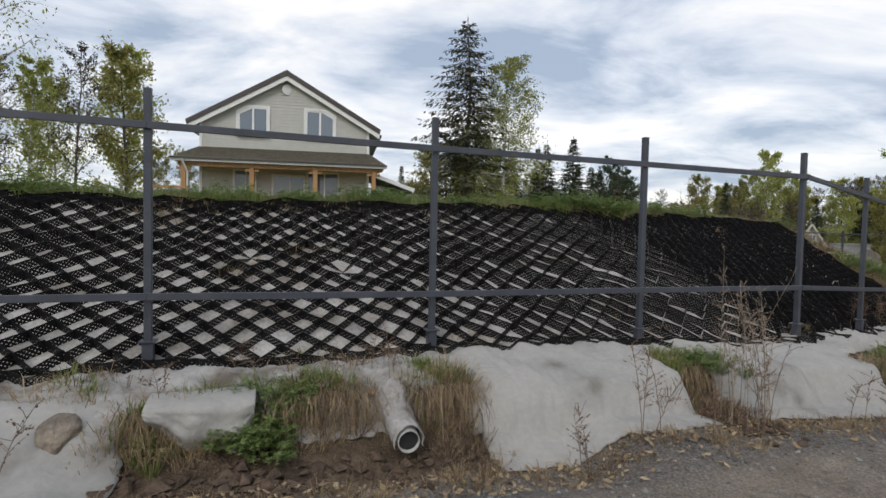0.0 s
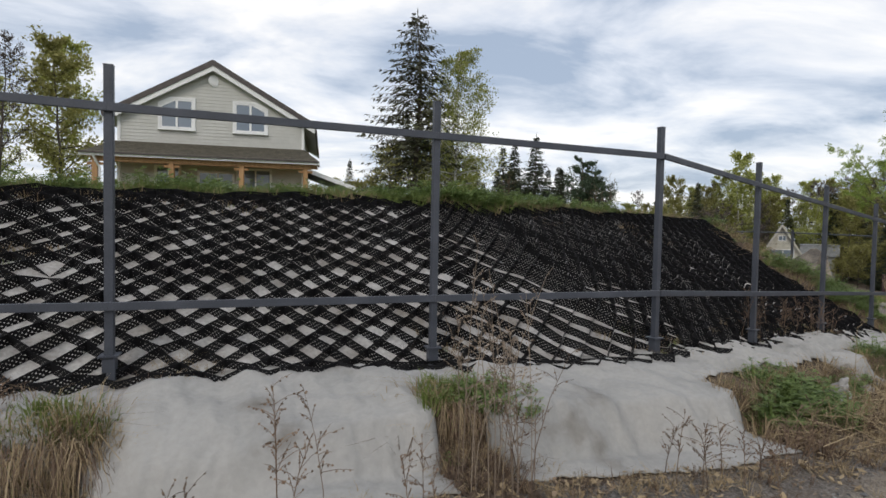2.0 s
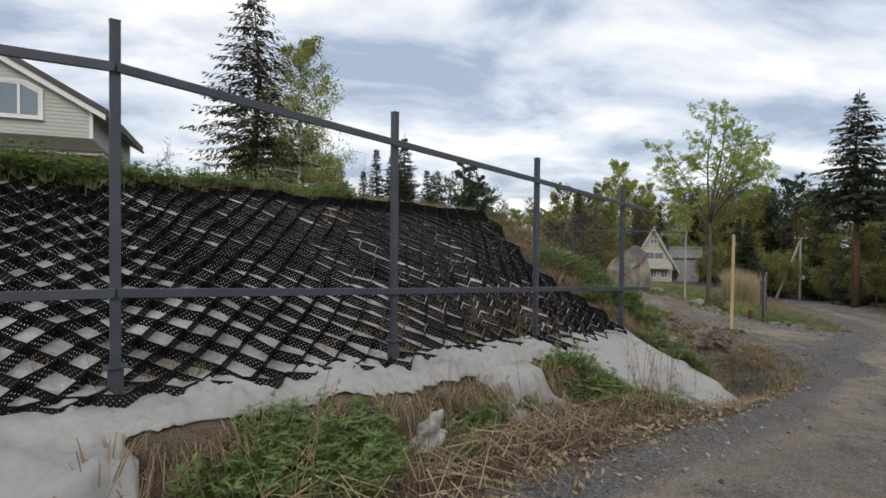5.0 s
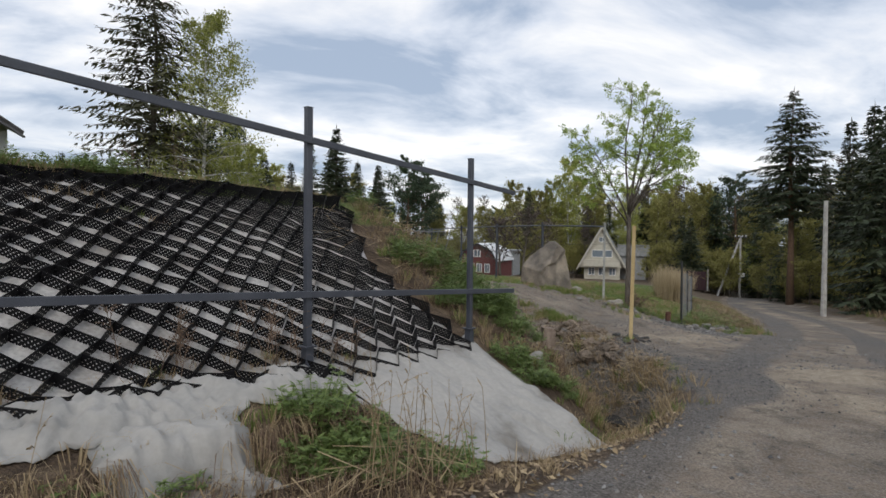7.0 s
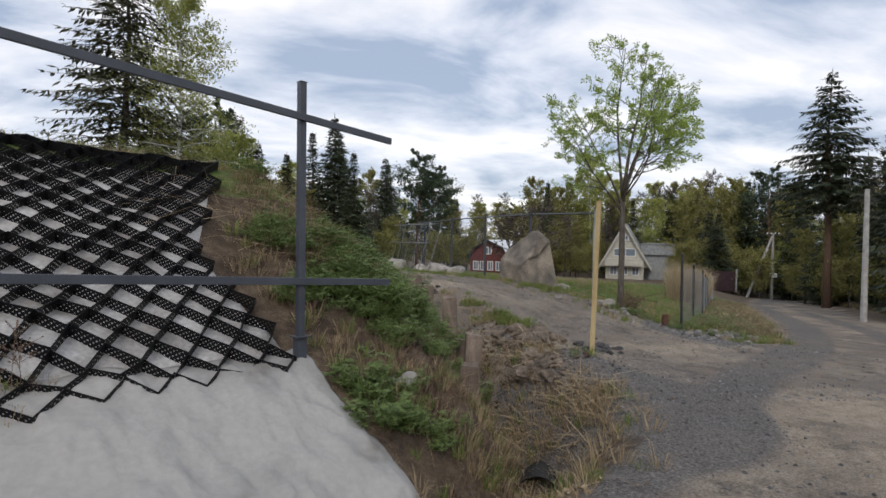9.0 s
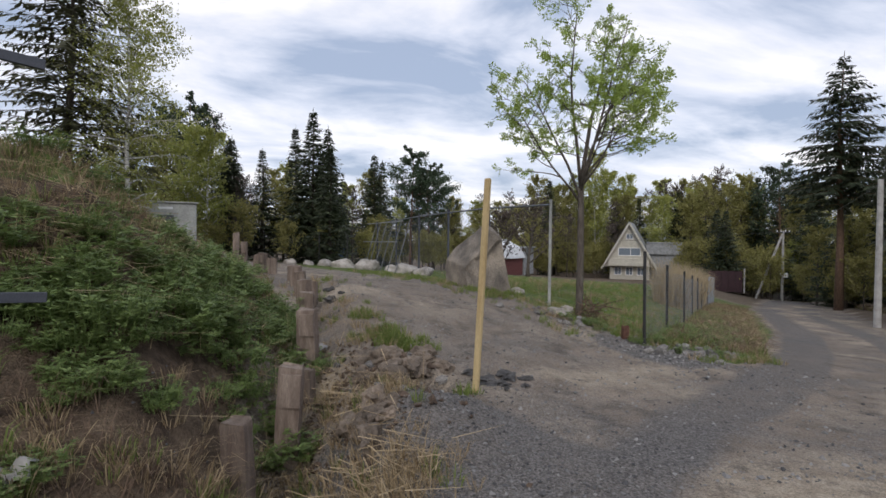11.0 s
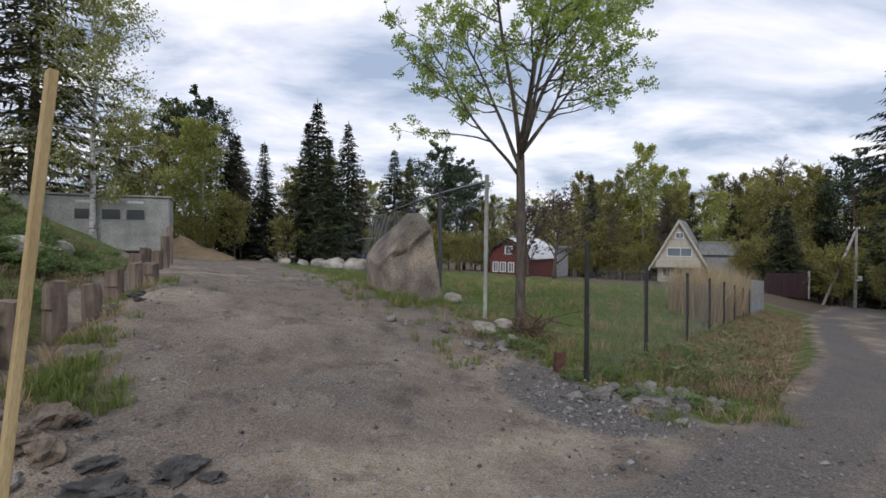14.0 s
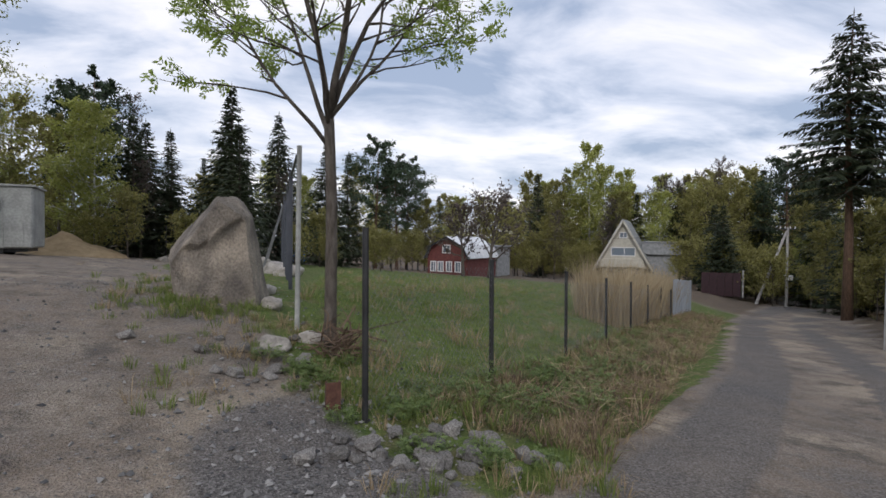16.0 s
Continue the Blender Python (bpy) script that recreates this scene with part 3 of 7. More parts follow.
M_CELL = perforated()
CREST = ([FENCE_L[1], FENCE_L[2], FENCE_L[4], FENCE_L[5], FENCE_L[6], FENCE_L[7], FENCE_L[8]], [2.65, 2.75, 2.92, 3.12, 3.4, 3.7, 4.0])
END_A = ([0.0, 1.5, 3.0, 4.4], [FENCE_L[8] + 0.05, FENCE_L[8] - 0.15, FENCE_L[8] + 0.6, FENCE_L[8] + 1.5])


def fence_frame(a):
    """Place and smoothed uphill direction at length a along the fence."""
    def at(v):
        return np.array([np.interp(v, FENCE_L, [p[0] for p in FENCE]), np.interp(v, FENCE_L, [p[1] for p in FENCE])])
    p = at(a)
    t = at(a + 1.4) - at(a - 1.4)
    t = t / np.hypot(*t)
    return p, np.array([-t[1], t[0]])


def bank(a, d):
    p, n = fence_frame(a)
    return p[0] + n[0] * d, p[1] + n[1] * d


A0, A1 = FENCE_L[2] - 4.2, FENCE_L[8] + 1.2
DA, WALL = 0.165, 0.134
geocell = thing("geocell_mat", 0, 0, 0, 0, "black perforated plastic geocell mat stretched over the slope", "geocell mat")
SLOPE_UP = 0.55
# places where the cell walls are torn down: length, offset, reach
TEARS = [(-0.60, 1.18, 0.085), (-0.34, 1.10, 0.085), (0.83, 1.42, 0.085), (1.78, 1.14, 0.085)]


def build_strip(k, n_all):
    verts, faces, uvs = [], [], []
    j0, j1 = 0, int((A1 - A0) / DA)
    u = 0.0
    prev = None
    cols = []
    for j in range(j0, j1):
        a = A0 + j * DA
        share = k / n_all
        lim = float(np.interp(a, *CREST))
        dbase = -0.17 + share * (lim + 0.25)
        hh = (lim + 0.25) / n_all
        wv = 0.07 * math.sin(a * 1.1 + k * 0.12) + 0.03 * math.sin(a * 2.3 - k * 0.2)
        d = dbase + (0.5 if (j + k) % 2 == 0 else -0.5) * hh * 0.97 + wv * 0.6
        a2 = a + 0.05 * math.sin(k * 0.25 + a * 0.8) + random.uniform(-0.008, 0.008)
        if a2 > float(np.interp(d, *END_A)):
            break
        x, y = bank(a2, d)
        z = hz(x, y) - 0.01
        p, n = fence_frame(a2)
        up = Vector((-n[0] * SLOPE_UP, -n[1] * SLOPE_UP, 1)).normalized() if d > -0.05 else Vector((0, 0, 1))
        lean = random.uniform(-0.012, 0.012)
        hgt = WALL * random.uniform(0.88, 1.08) * (0.8 if d < 0.1 else 1.0)
        for ta, td, tr in TEARS:
            if abs(a2 - FENCE_L[2] - ta) < tr and abs(d - td) < tr * 1.1:
                hgt *= 0.25
        t = Vector((x + lean, y + lean, z)) + up * hgt
        cols.append((Vector((x, y, z - 0.02)), t))
    for i in range(len(cols)):
        verts += [cols[i][0], cols[i][1]]
        if i:
            faces.append((2 * i - 2, 2 * i, 2 * i + 1, 2 * i - 1))
    if len(cols) < 4:
        return
    me = bpy.data.meshes.new("cell_strip")
    me.from_pydata([tuple(v) for v in verts], [], faces); me.update()
    uvl = me.uv_layers.new(name="UVMap")
    acc = [0.0]
    for i in range(1, len(cols)):
        acc.append(acc[-1] + (cols[i][0] - cols[i - 1][0]).length * 34)
    dat = []
    for i in range(1, len(cols)):
        dat += [acc[i - 1], 0.0, acc[i], 0.0, acc[i], 4.9, acc[i - 1], 4.9]
    uvl.data.foreach_set("uv", dat)
    me.materials.append(M_CELL)
    ob = new("cell_strip", me); ob.parent = geocell
    so = ob.modifiers.new("thick", "SOLIDIFY"); so.thickness = 0.004


N_STRIPS = 25
for k in range(N_STRIPS):
    build_strip(k, N_STRIPS - 1)


def sheet(name, a0, a1, d0, d1, material, lift=0.02, fold=0.03, nx=60, ny=16, parent=None, ragged=0.08, edge=None, seed=1, hang=0.0, across=None, thick=0.006):
    """A cloth laid over the bank between lengths a0..a1 and offsets d0..d1 (d falls towards the road)."""
    rows, faces = [], []
    for i in range(nx + 1):
        s = i / nx
        a = a0 + (a1 - a0) * s
        lo = d0 + ragged * (noise.noise((a * 2.1, seed * 3.7, 0)) + 0.5 * noise.noise((a * 7, seed, 1)) + 0.35 * noise.noise((a * 23, seed, 2)))
        if edge:
            lo += edge(s)
        hi = d1 + ragged * 0.5 * noise.noise((a * 3.3, seed * 5.1, 4))
        for j in range(ny + 1):
            d = lo + (hi - lo) * j / ny
            aa = a + ragged * 0.7 * (noise.noise((d * 3, seed, 7 if s < 0.5 else 9)) + 0.5 * noise.noise((d * 11, seed, 7 if s < 0.5 else 9))) * (1 - min(s, 1 - s) * 2)
            if across:
                aa += across(s, d) - a
            f = fold * (noise.noise((aa * 2.2, d * 1.1, seed)) + 0.6 * abs(noise.noise((aa * 6.5 + d * 1.5, d * 1.6, seed + 3))) + 0.25 * noise.noise((aa * 17, d * 11, seed)))
            f += fold * 0.55 * (1 - abs(noise.noise((aa * 3.1 + d * 2.2, d * 0.9 - aa, seed + 8))) * 4) * 0.5
            f += fold * 0.35 * (1 - abs(noise.noise((aa * 8.3 - d * 5, d * 4, seed + 12))) * 5) * 0.4
            v = j / ny
            rows.append((aa, d, f, min(1.0, min(s, 1 - s) * nx / 7, min(v, 1 - v) * ny / 5)))
    R = np.array(rows)
    fx, fy = [p[0] for p in FENCE], [p[1] for p in FENCE]
    A, Dd, Ff, rim = R[:, 0], R[:, 1], R[:, 2], 0.15 + 0.85 * R[:, 3]
    Ff = Ff * rim
    tx = np.interp(A + 1.4, FENCE_L, fx) - np.interp(A - 1.4, FENCE_L, fx); ty = np.interp(A + 1.4, FENCE_L, fy) - np.interp(A - 1.4, FENCE_L, fy)
    tn = np.hypot(tx, ty); nxv, nyv = -ty / tn, tx / tn
    X, Y = np.interp(A, FENCE_L, fx) + nxv * Dd, np.interp(A, FENCE_L, fy) + nyv * Dd
    Z = height(X, Y) + lift * rim
    out = np.clip((-0.55 - Dd) / 0.6, 0, 1)
    push = (Ff * 1.4 + 0.02 + hang * rim) * out
    verts = np.stack([X - nxv * push, Y - nyv * push, Z + np.maximum(Ff, -lift * 0.7) * (1 - 0.5 * out) + 0.012], 1).tolist()
    for i in range(nx):
        for j in range(ny):
            q = i * (ny + 1) + j
            faces.append((q, q + ny + 1, q + ny + 2, q + 1))
    ob = link(name, verts, faces, material, parent, True)
    so = ob.modifiers.new("thick", "SOLIDIFY"); so.thickness = thick
    return ob


underlay = sheet("underlay", A0 - 2, FENCE_L[8] + 0.1, -0.1, 3.3, M_CELLFLOOR, 0.012, 0.012, 200, 36, geocell, 0.0, seed=9, thick=0.003, across=lambda s, d: A0 - 2 + (float(np.interp(d, *END_A)) - 0.12 - A0 + 2) * s)
underlay["label"] = "dusty pale geotextile lying in the cells"
# ---- plants: makers ----
def quads_mesh(name, centers, us, vs, material, diamond=True):
    """Many small blades or leaves: centre, half-length vector, half-width vector."""
    c, u, v = (np.asarray(q, float).reshape(-1, 3) for q in (centers, us, vs))
    n = len(c)
    if diamond:
        pts = np.stack([c - u, c + v - u * 0.1, c + u, c - v - u * 0.1], 1).reshape(-1, 3)
    else:
        pts = np.stack([c - u - v, c - u + v, c + u + v * 0.25, c + u - v * 0.25], 1).reshape(-1, 3)
    me = bpy.data.meshes.new(name)
    me.vertices.add(4 * n); me.vertices.foreach_set("co", pts.reshape(-1))
    me.loops.add(4 * n); me.loops.foreach_set("vertex_index", np.arange(4 * n))
    me.polygons.add(n); me.polygons.foreach_set("loop_start", np.arange(0, 4 * n, 4)); me.polygons.foreach_set("loop_total", np.full(n, 4))
    me.update(calc_edges=True); me.validate()
    me.materials.append(material)
    return me


def spruce_meshes(h, r, bare=0.06, seed=1, dens=1.0, mat_n=None, thin=1.0, droop=0.30, full=0.82):
    rng = np.random.default_rng(seed)
    bm = bmesh.new()
    tr = 0.012 * h + 0.04
    tube(bm, [(0, 0, -0.4), (0, 0, h * 0.3), (0.03 * h * rng.normal() * 0.3, 0, h * 0.7), (0, 0, h)], [tr * 1.25, tr * 0.85, tr * 0.4, 0.012], 7)
    C, U, V = [], [], []
    z = h * bare
    while z < h * 0.985:
        f = (z / h - bare) / (1 - bare)
        reach = r * (1 - f) ** full * (0.55 + 0.45 * min(1, f * 6 + 0.35))
        nb = int(rng.integers(5, 8))
        a0 = rng.uniform(0, 6.28)
        for k in range(nb):
            a = a0 + k * math.tau / nb + rng.normal() * 0.22
            L = max(0.12, reach * rng.uniform(0.62, 1.15))
            ca, sa = math.cos(a), math.sin(a)
            zz = z + rng.normal() * 0.08
            def at(s, L=L, ca=ca, sa=sa, zz=zz):
                dz = L * (0.12 * s * (1 - f) - droop * s * s + 0.16 * s ** 4) + (0.30 * L * s * f)
                return np.array([ca * L * s, sa * L * s, zz + dz])
            if L > 0.5:
                tube(bm, [at(0), at(0.5), at(0.95)], [0.010 + 0.008 * L, 0.006 + 0.004 * L, 0.004], 3)
            m = max(4, int(L * 9 * dens))
            side = np.array([-sa, ca, 0])
            for q in range(m):
                s = (0.12 + 0.88 * (q + rng.random()) / m) if L > 0.6 else rng.uniform(0.1, 1)
                p = at(s); t = at(min(s + 0.05, 1.05)) - p; t = t / (np.linalg.norm(t) + 1e-6)
                wid = (0.10 + 0.26 * min(L, 2.4) / 2.4 * (1 - 0.55 * s)) * rng.uniform(0.7, 1.3) * thin
                for sg in (-1, 1):
                    u = (side * sg * rng.uniform(0.6, 1.0) + t * rng.uniform(0.3, 0.9) + np.array([0, 0, -rng.uniform(0.1, 0.75)]))
                    u = u / np.linalg.norm(u) * wid
                    v = np.cross(u, np.array([rng.normal() * 0.5, rng.normal() * 0.5, 1.0])); v = v / (np.linalg.norm(v) + 1e-6) * (0.035 + 0.02 * wid / 0.3) * rng.uniform(0.8, 1.5)
                    C.append(p + u * 0.9); U.append(u); V.append(v)
        z += (0.20 + 0.16 * (1 - f)) * (h / 14) ** 0.5 * rng.uniform(0.8, 1.2)
    C.append([0, 0, h]); U.append([0, 0, 0.3]); V.append([0.04, 0, 0])
    return bm, quads_mesh("crown", C, U, V, mat_n or M_NEEDLE)


def leafy_meshes(h, r, base, seed=1, limbs=16, twigs=9, leaves=9, size=0.05, trunk=0.09, lean=0.0, up=0.75, mat_l=None, spread=0.18, fork=0.0, droop=0.0, top=1.0, crownpow=0.8):
    """A trunk with limbs and twigs, and leaves in loose sprays at the twigs."""
    rng = np.random.default_rng(seed)
    bm = bmesh.new()
    n = 9
    wob = np.cumsum(rng.normal(size=(n, 2)) * 0.012 * h, 0)
    spine = [np.array([wob[i, 0] * i / n + lean * i / n, wob[i, 1] * i / n, h * i / (n - 1)]) for i in range(n)]
    spine[0][2] = -0.3
    rad = [trunk * (1 - 0.93 * (i / (n - 1)) ** 0.85) + 0.006 for i in range(n)]
    rad[0] *= 1.25
    tube(bm, spine, rad, 8)

    def sp(f):
        x = f * (n - 1); i = min(int(x), n - 2)
        return spine[i] + (spine[i + 1] - spine[i]) * (x - i)
    C, U, V = [], [], []
    for k in range(limbs):
        f = base / h + (0.97 - base / h) * ((k + rng.random()) / limbs) ** crownpow
        p0 = sp(f)
        g = (f - base / h) / (1 - base / h)
        reach = r * (math.sin(math.pi * min(1, 0.28 + 0.72 * g) ** 1.1) ** 0.6 * 0.85 + 0.12) * rng.uniform(0.75, 1.15)
        a = k * 2.4 + rng.normal() * 0.3
        dirv = np.array([math.cos(a), math.sin(a), up * rng.uniform(0.6, 1.3)]); dirv /= np.linalg.norm(dirv)
        pts = [p0]
        for i in range(4):
            dirv = dirv + rng.normal(size=3) * 0.16 + np.array([0, 0, 0.06 - droop * 0.35]); dirv /= np.linalg.norm(dirv)
            pts.append(pts[-1] + dirv * reach / 3.6)
        lr = max(0.012, trunk * (1 - f) * 0.55 + 0.006)
        tube(bm, pts, [lr, lr * 0.75, lr * 0.5, lr * 0.3, 0.004], 5)
        for t in range(twigs):
            s = 0.22 + 0.78 * (t + rng.random()) / twigs
            x = s * 4; i = min(int(x), 3)
            q = pts[i] + (pts[i + 1] - pts[i]) * (x - i)
            d = (pts[i + 1] - pts[i]); d = d / np.linalg.norm(d)
            d = d * 0.6 + rng.normal(size=3) * 0.6 + np.array([0, 0, 0.15 - droop]); d /= np.linalg.norm(d)
            L = reach * rng.uniform(0.18, 0.42)
            e1 = q + d * L * 0.5 + np.array([0, 0, -droop * L * 0.2]); e2 = q + d * L + np.array([0, 0, -droop * L * 0.7])
            tube(bm, [q, e1, e2], [lr * 0.3 + 0.003, 0.005, 0.002], 3)
            for w in range(leaves):
                s2 = rng.uniform(0.15, 1.08)
                c = q + (e2 - q) * s2 + rng.normal(size=3) * spread * L * 0.55
                u = rng.normal(size=3); u[2] -= 0.4; u = u / np.linalg.norm(u) * size * rng.uniform(0.6, 1.3)
                v = np.cross(u, rng.normal(size=3)); v = v / (np.linalg.norm(v) + 1e-6) * size * 0.45
                C.append(c); U.append(u); V.append(v)
    me = quads_mesh("crown", C, U, V, mat_l or M_LEAF) if len(C) else None
    return bm, me


def tree(name, bm, crown, bark, x, y, z, label, group="", yaw=0.0):
    t = thing(name, x, y, z, yaw, label, "tree", group)
    part("trunk", bm, bark, t, smooth=True)
    if crown:
        c = new("crown", crown); c.parent = t
    return t


def tuft_mesh(name, n, hgt, rad, width, material, seed, bend=0.5, spread=1.0):
    """A tuft of blades, each of two joined quads, that bend outward."""
    rng = np.random.default_rng(seed)
    verts, faces = [], []
    for k in range(n):
        a = rng.uniform(0, 6.28); rr = rad * math.sqrt(rng.random())
        b = np.array([rr * math.cos(a), rr * math.sin(a), -0.02])
        h = hgt * rng.uniform(0.45, 1.15)
        o = np.array([math.cos(a), math.sin(a), 0]) * h * bend * rng.uniform(0.2, 1.2) + rng.normal(size=3) * 0.1 * h * np.array([1, 1, 0])
        ang = rng.uniform(0, 6.28); w = np.array([math.cos(ang), math.sin(ang), 0]) * width * rng.uniform(0.6, 1.2)
        m = b + o * 0.35 * spread + np.array([0, 0, h * 0.6]); e = b + o * spread + np.array([0, 0, h * (1 - 0.35 * bend)])
        i = len(verts)
        verts += [b - w, b + w, m + w * 0.75, m - w * 0.75, e]
        faces += [(i, i + 1, i + 2, i + 3), (i + 3, i + 2, i + 4)]
    me = bpy.data.meshes.new(name); me.from_pydata([tuple(v) for v in verts], [], faces); me.update()
    me.materials.append(material)
    return me


def weed_mesh(name, stems, hgt, rad, leaf, material, seed):
    """A leafy clump: stems with fans of pointed leaflets."""
    rng = np.random.default_rng(seed)
    C, U, V = [], [], []
    for k in range(stems):
        a = rng.uniform(0, 6.28); rr = rad * math.sqrt(rng.random())
        b = np.array([rr * math.cos(a), rr * math.sin(a), 0.0])
        h = hgt * rng.uniform(0.35, 1.0) * (1 - 0.45 * (rr / rad) ** 2)
        tip = b + np.array([math.cos(a) * h * 0.35, math.sin(a) * h * 0.35, h])
        C.append((b + tip) / 2); u = (tip - b) / 2; U.append(u); V.append(np.array([0.004, 0.004, 0]))
        for q in range(3):
            p = b + (tip - b) * rng.uniform(0.35, 1.0)
            a1 = rng.uniform(0, 6.28)
            for w in range(6):
                a2 = a1 + (w - 2.5) * 0.5
                u = np.array([math.cos(a2), math.sin(a2), rng.uniform(-0.25, 0.45)]); u = u / np.linalg.norm(u) * leaf * rng.uniform(0.7, 1.2)
                v = np.cross(u, np.array([rng.normal() * 0.3, rng.normal() * 0.3, 1])); v = v / np.linalg.norm(v) * leaf * 0.24
                C.append(p + u); U.append(u); V.append(v)
    return quads_mesh(name, C, U, V, material)


def scatter(name, meshes, spots, label, category, kind="stuff", group=""):
    """Joins many copies of small meshes into one object. Spots: x, y, scale, yaw, mesh index."""
    V, F, off = [], [], 0
    base = []
    for me in meshes:
        co = np.empty(len(me.vertices) * 3); me.vertices.foreach_get("co", co)
        base.append((co.reshape(-1, 3), [tuple(p.vertices) for p in me.polygons]))
    arr = np.array([(s[0], s[1]) for s in spots])
    zz = height(arr[:, 0], arr[:, 1])
    fl = []
    for (x, y, sc, yaw, k), z in zip(spots, zz):
        co, fs = base[k]
        c, s = math.cos(yaw), math.sin(yaw)
        P = co * sc
        V.append(np.stack([P[:, 0] * c - P[:, 1] * s + x, P[:, 0] * s + P[:, 1] * c + y, P[:, 2] + z], 1))
        fl += [tuple(i + off for i in f) for f in fs]
        off += len(co)
    me = bpy.data.meshes.new(name)
    me.from_pydata(np.concatenate(V).tolist(), [], fl); me.update()
    me.materials.append(meshes[0].materials[0])
    return tagged(new(name, me), label, category, group, kind)
# ---- buildings ----
def gable_window(parent, x, z0, z1, w, y, cut, mirror=1):
    """White window of two casements; the outer upper corner is cut off."""
    win = thing("window", x, y, z0); win.parent = parent
    h = z1 - z0
    def ring(inset, dy):
        o = inset
        pts = [(-w / 2 + o, o), (w / 2 - o, o), (w / 2 - o, h - o - (cut if mirror > 0 else 0)), (w / 2 - o - (cut * 1.9 if mirror > 0 else 0), h - o), (-w / 2 + o + (cut * 1.9 if mirror < 0 else 0), h - o), (-w / 2 + o, h - o - (cut if mirror < 0 else 0))]
        return [(px, dy, pz) for px, pz in pts]
    bm = bmesh.new()
    for o0, o1, dy0, dy1 in ((-0.10, 0.0, -0.05, -0.05), (0.0, 0.07, -0.03, -0.03)):
        a = [bm.verts.new(p) for p in ring(o0, dy0)]; b = [bm.verts.new(p) for p in ring(o1, dy1)]
        c = [bm.verts.new((p[0], 0.05, p[2])) for p in ring(o0, 0)]
        for i in range(6):
            j = (i + 1) % 6
            bm.faces.new((a[i], a[j], b[j], b[i])); bm.faces.new((c[i], c[j], a[j], a[i]))
    box(bm, 0, -0.02, h / 2, 0.09, 0.05, h - 0.05)
    box(bm, 0.0, -0.02, 0.05, w - 0.05, 0.05, 0.07)
    part("frame", bm, M_WHITE, win, "white plastic frame")
    bm = bmesh.new()
    bm.faces.new([bm.verts.new((p[0], -0.005, p[2])) for p in ring(0.05, 0)])
    part("pane", bm, M_GLASS, win)
    part("sill", boxes((0, -0.09, -0.07, w + 0.2, 0.12, 0.03)), M_WHITE, win)


def plain_window(parent, x, z0, w, h, y, name="window", fm=None):
    win = thing(name, x, y, z0); win.parent = parent
    fm = fm or M_WHITE
    part("frame", boxes((-w / 2, -0.03, h / 2, 0.09, 0.08, h + 0.09), (w / 2, -0.03, h / 2, 0.09, 0.08, h + 0.09), (0, -0.03, h, w, 0.08, 0.09), (0, -0.03, 0, w, 0.08, 0.09), (0.05 * w, -0.02, h / 2, 0.06, 0.05, h)), fm, win)
    part("pane", boxes((0, 0.0, h / 2, w - 0.05, 0.012, h - 0.05)), M_GLASS, win)
    return win


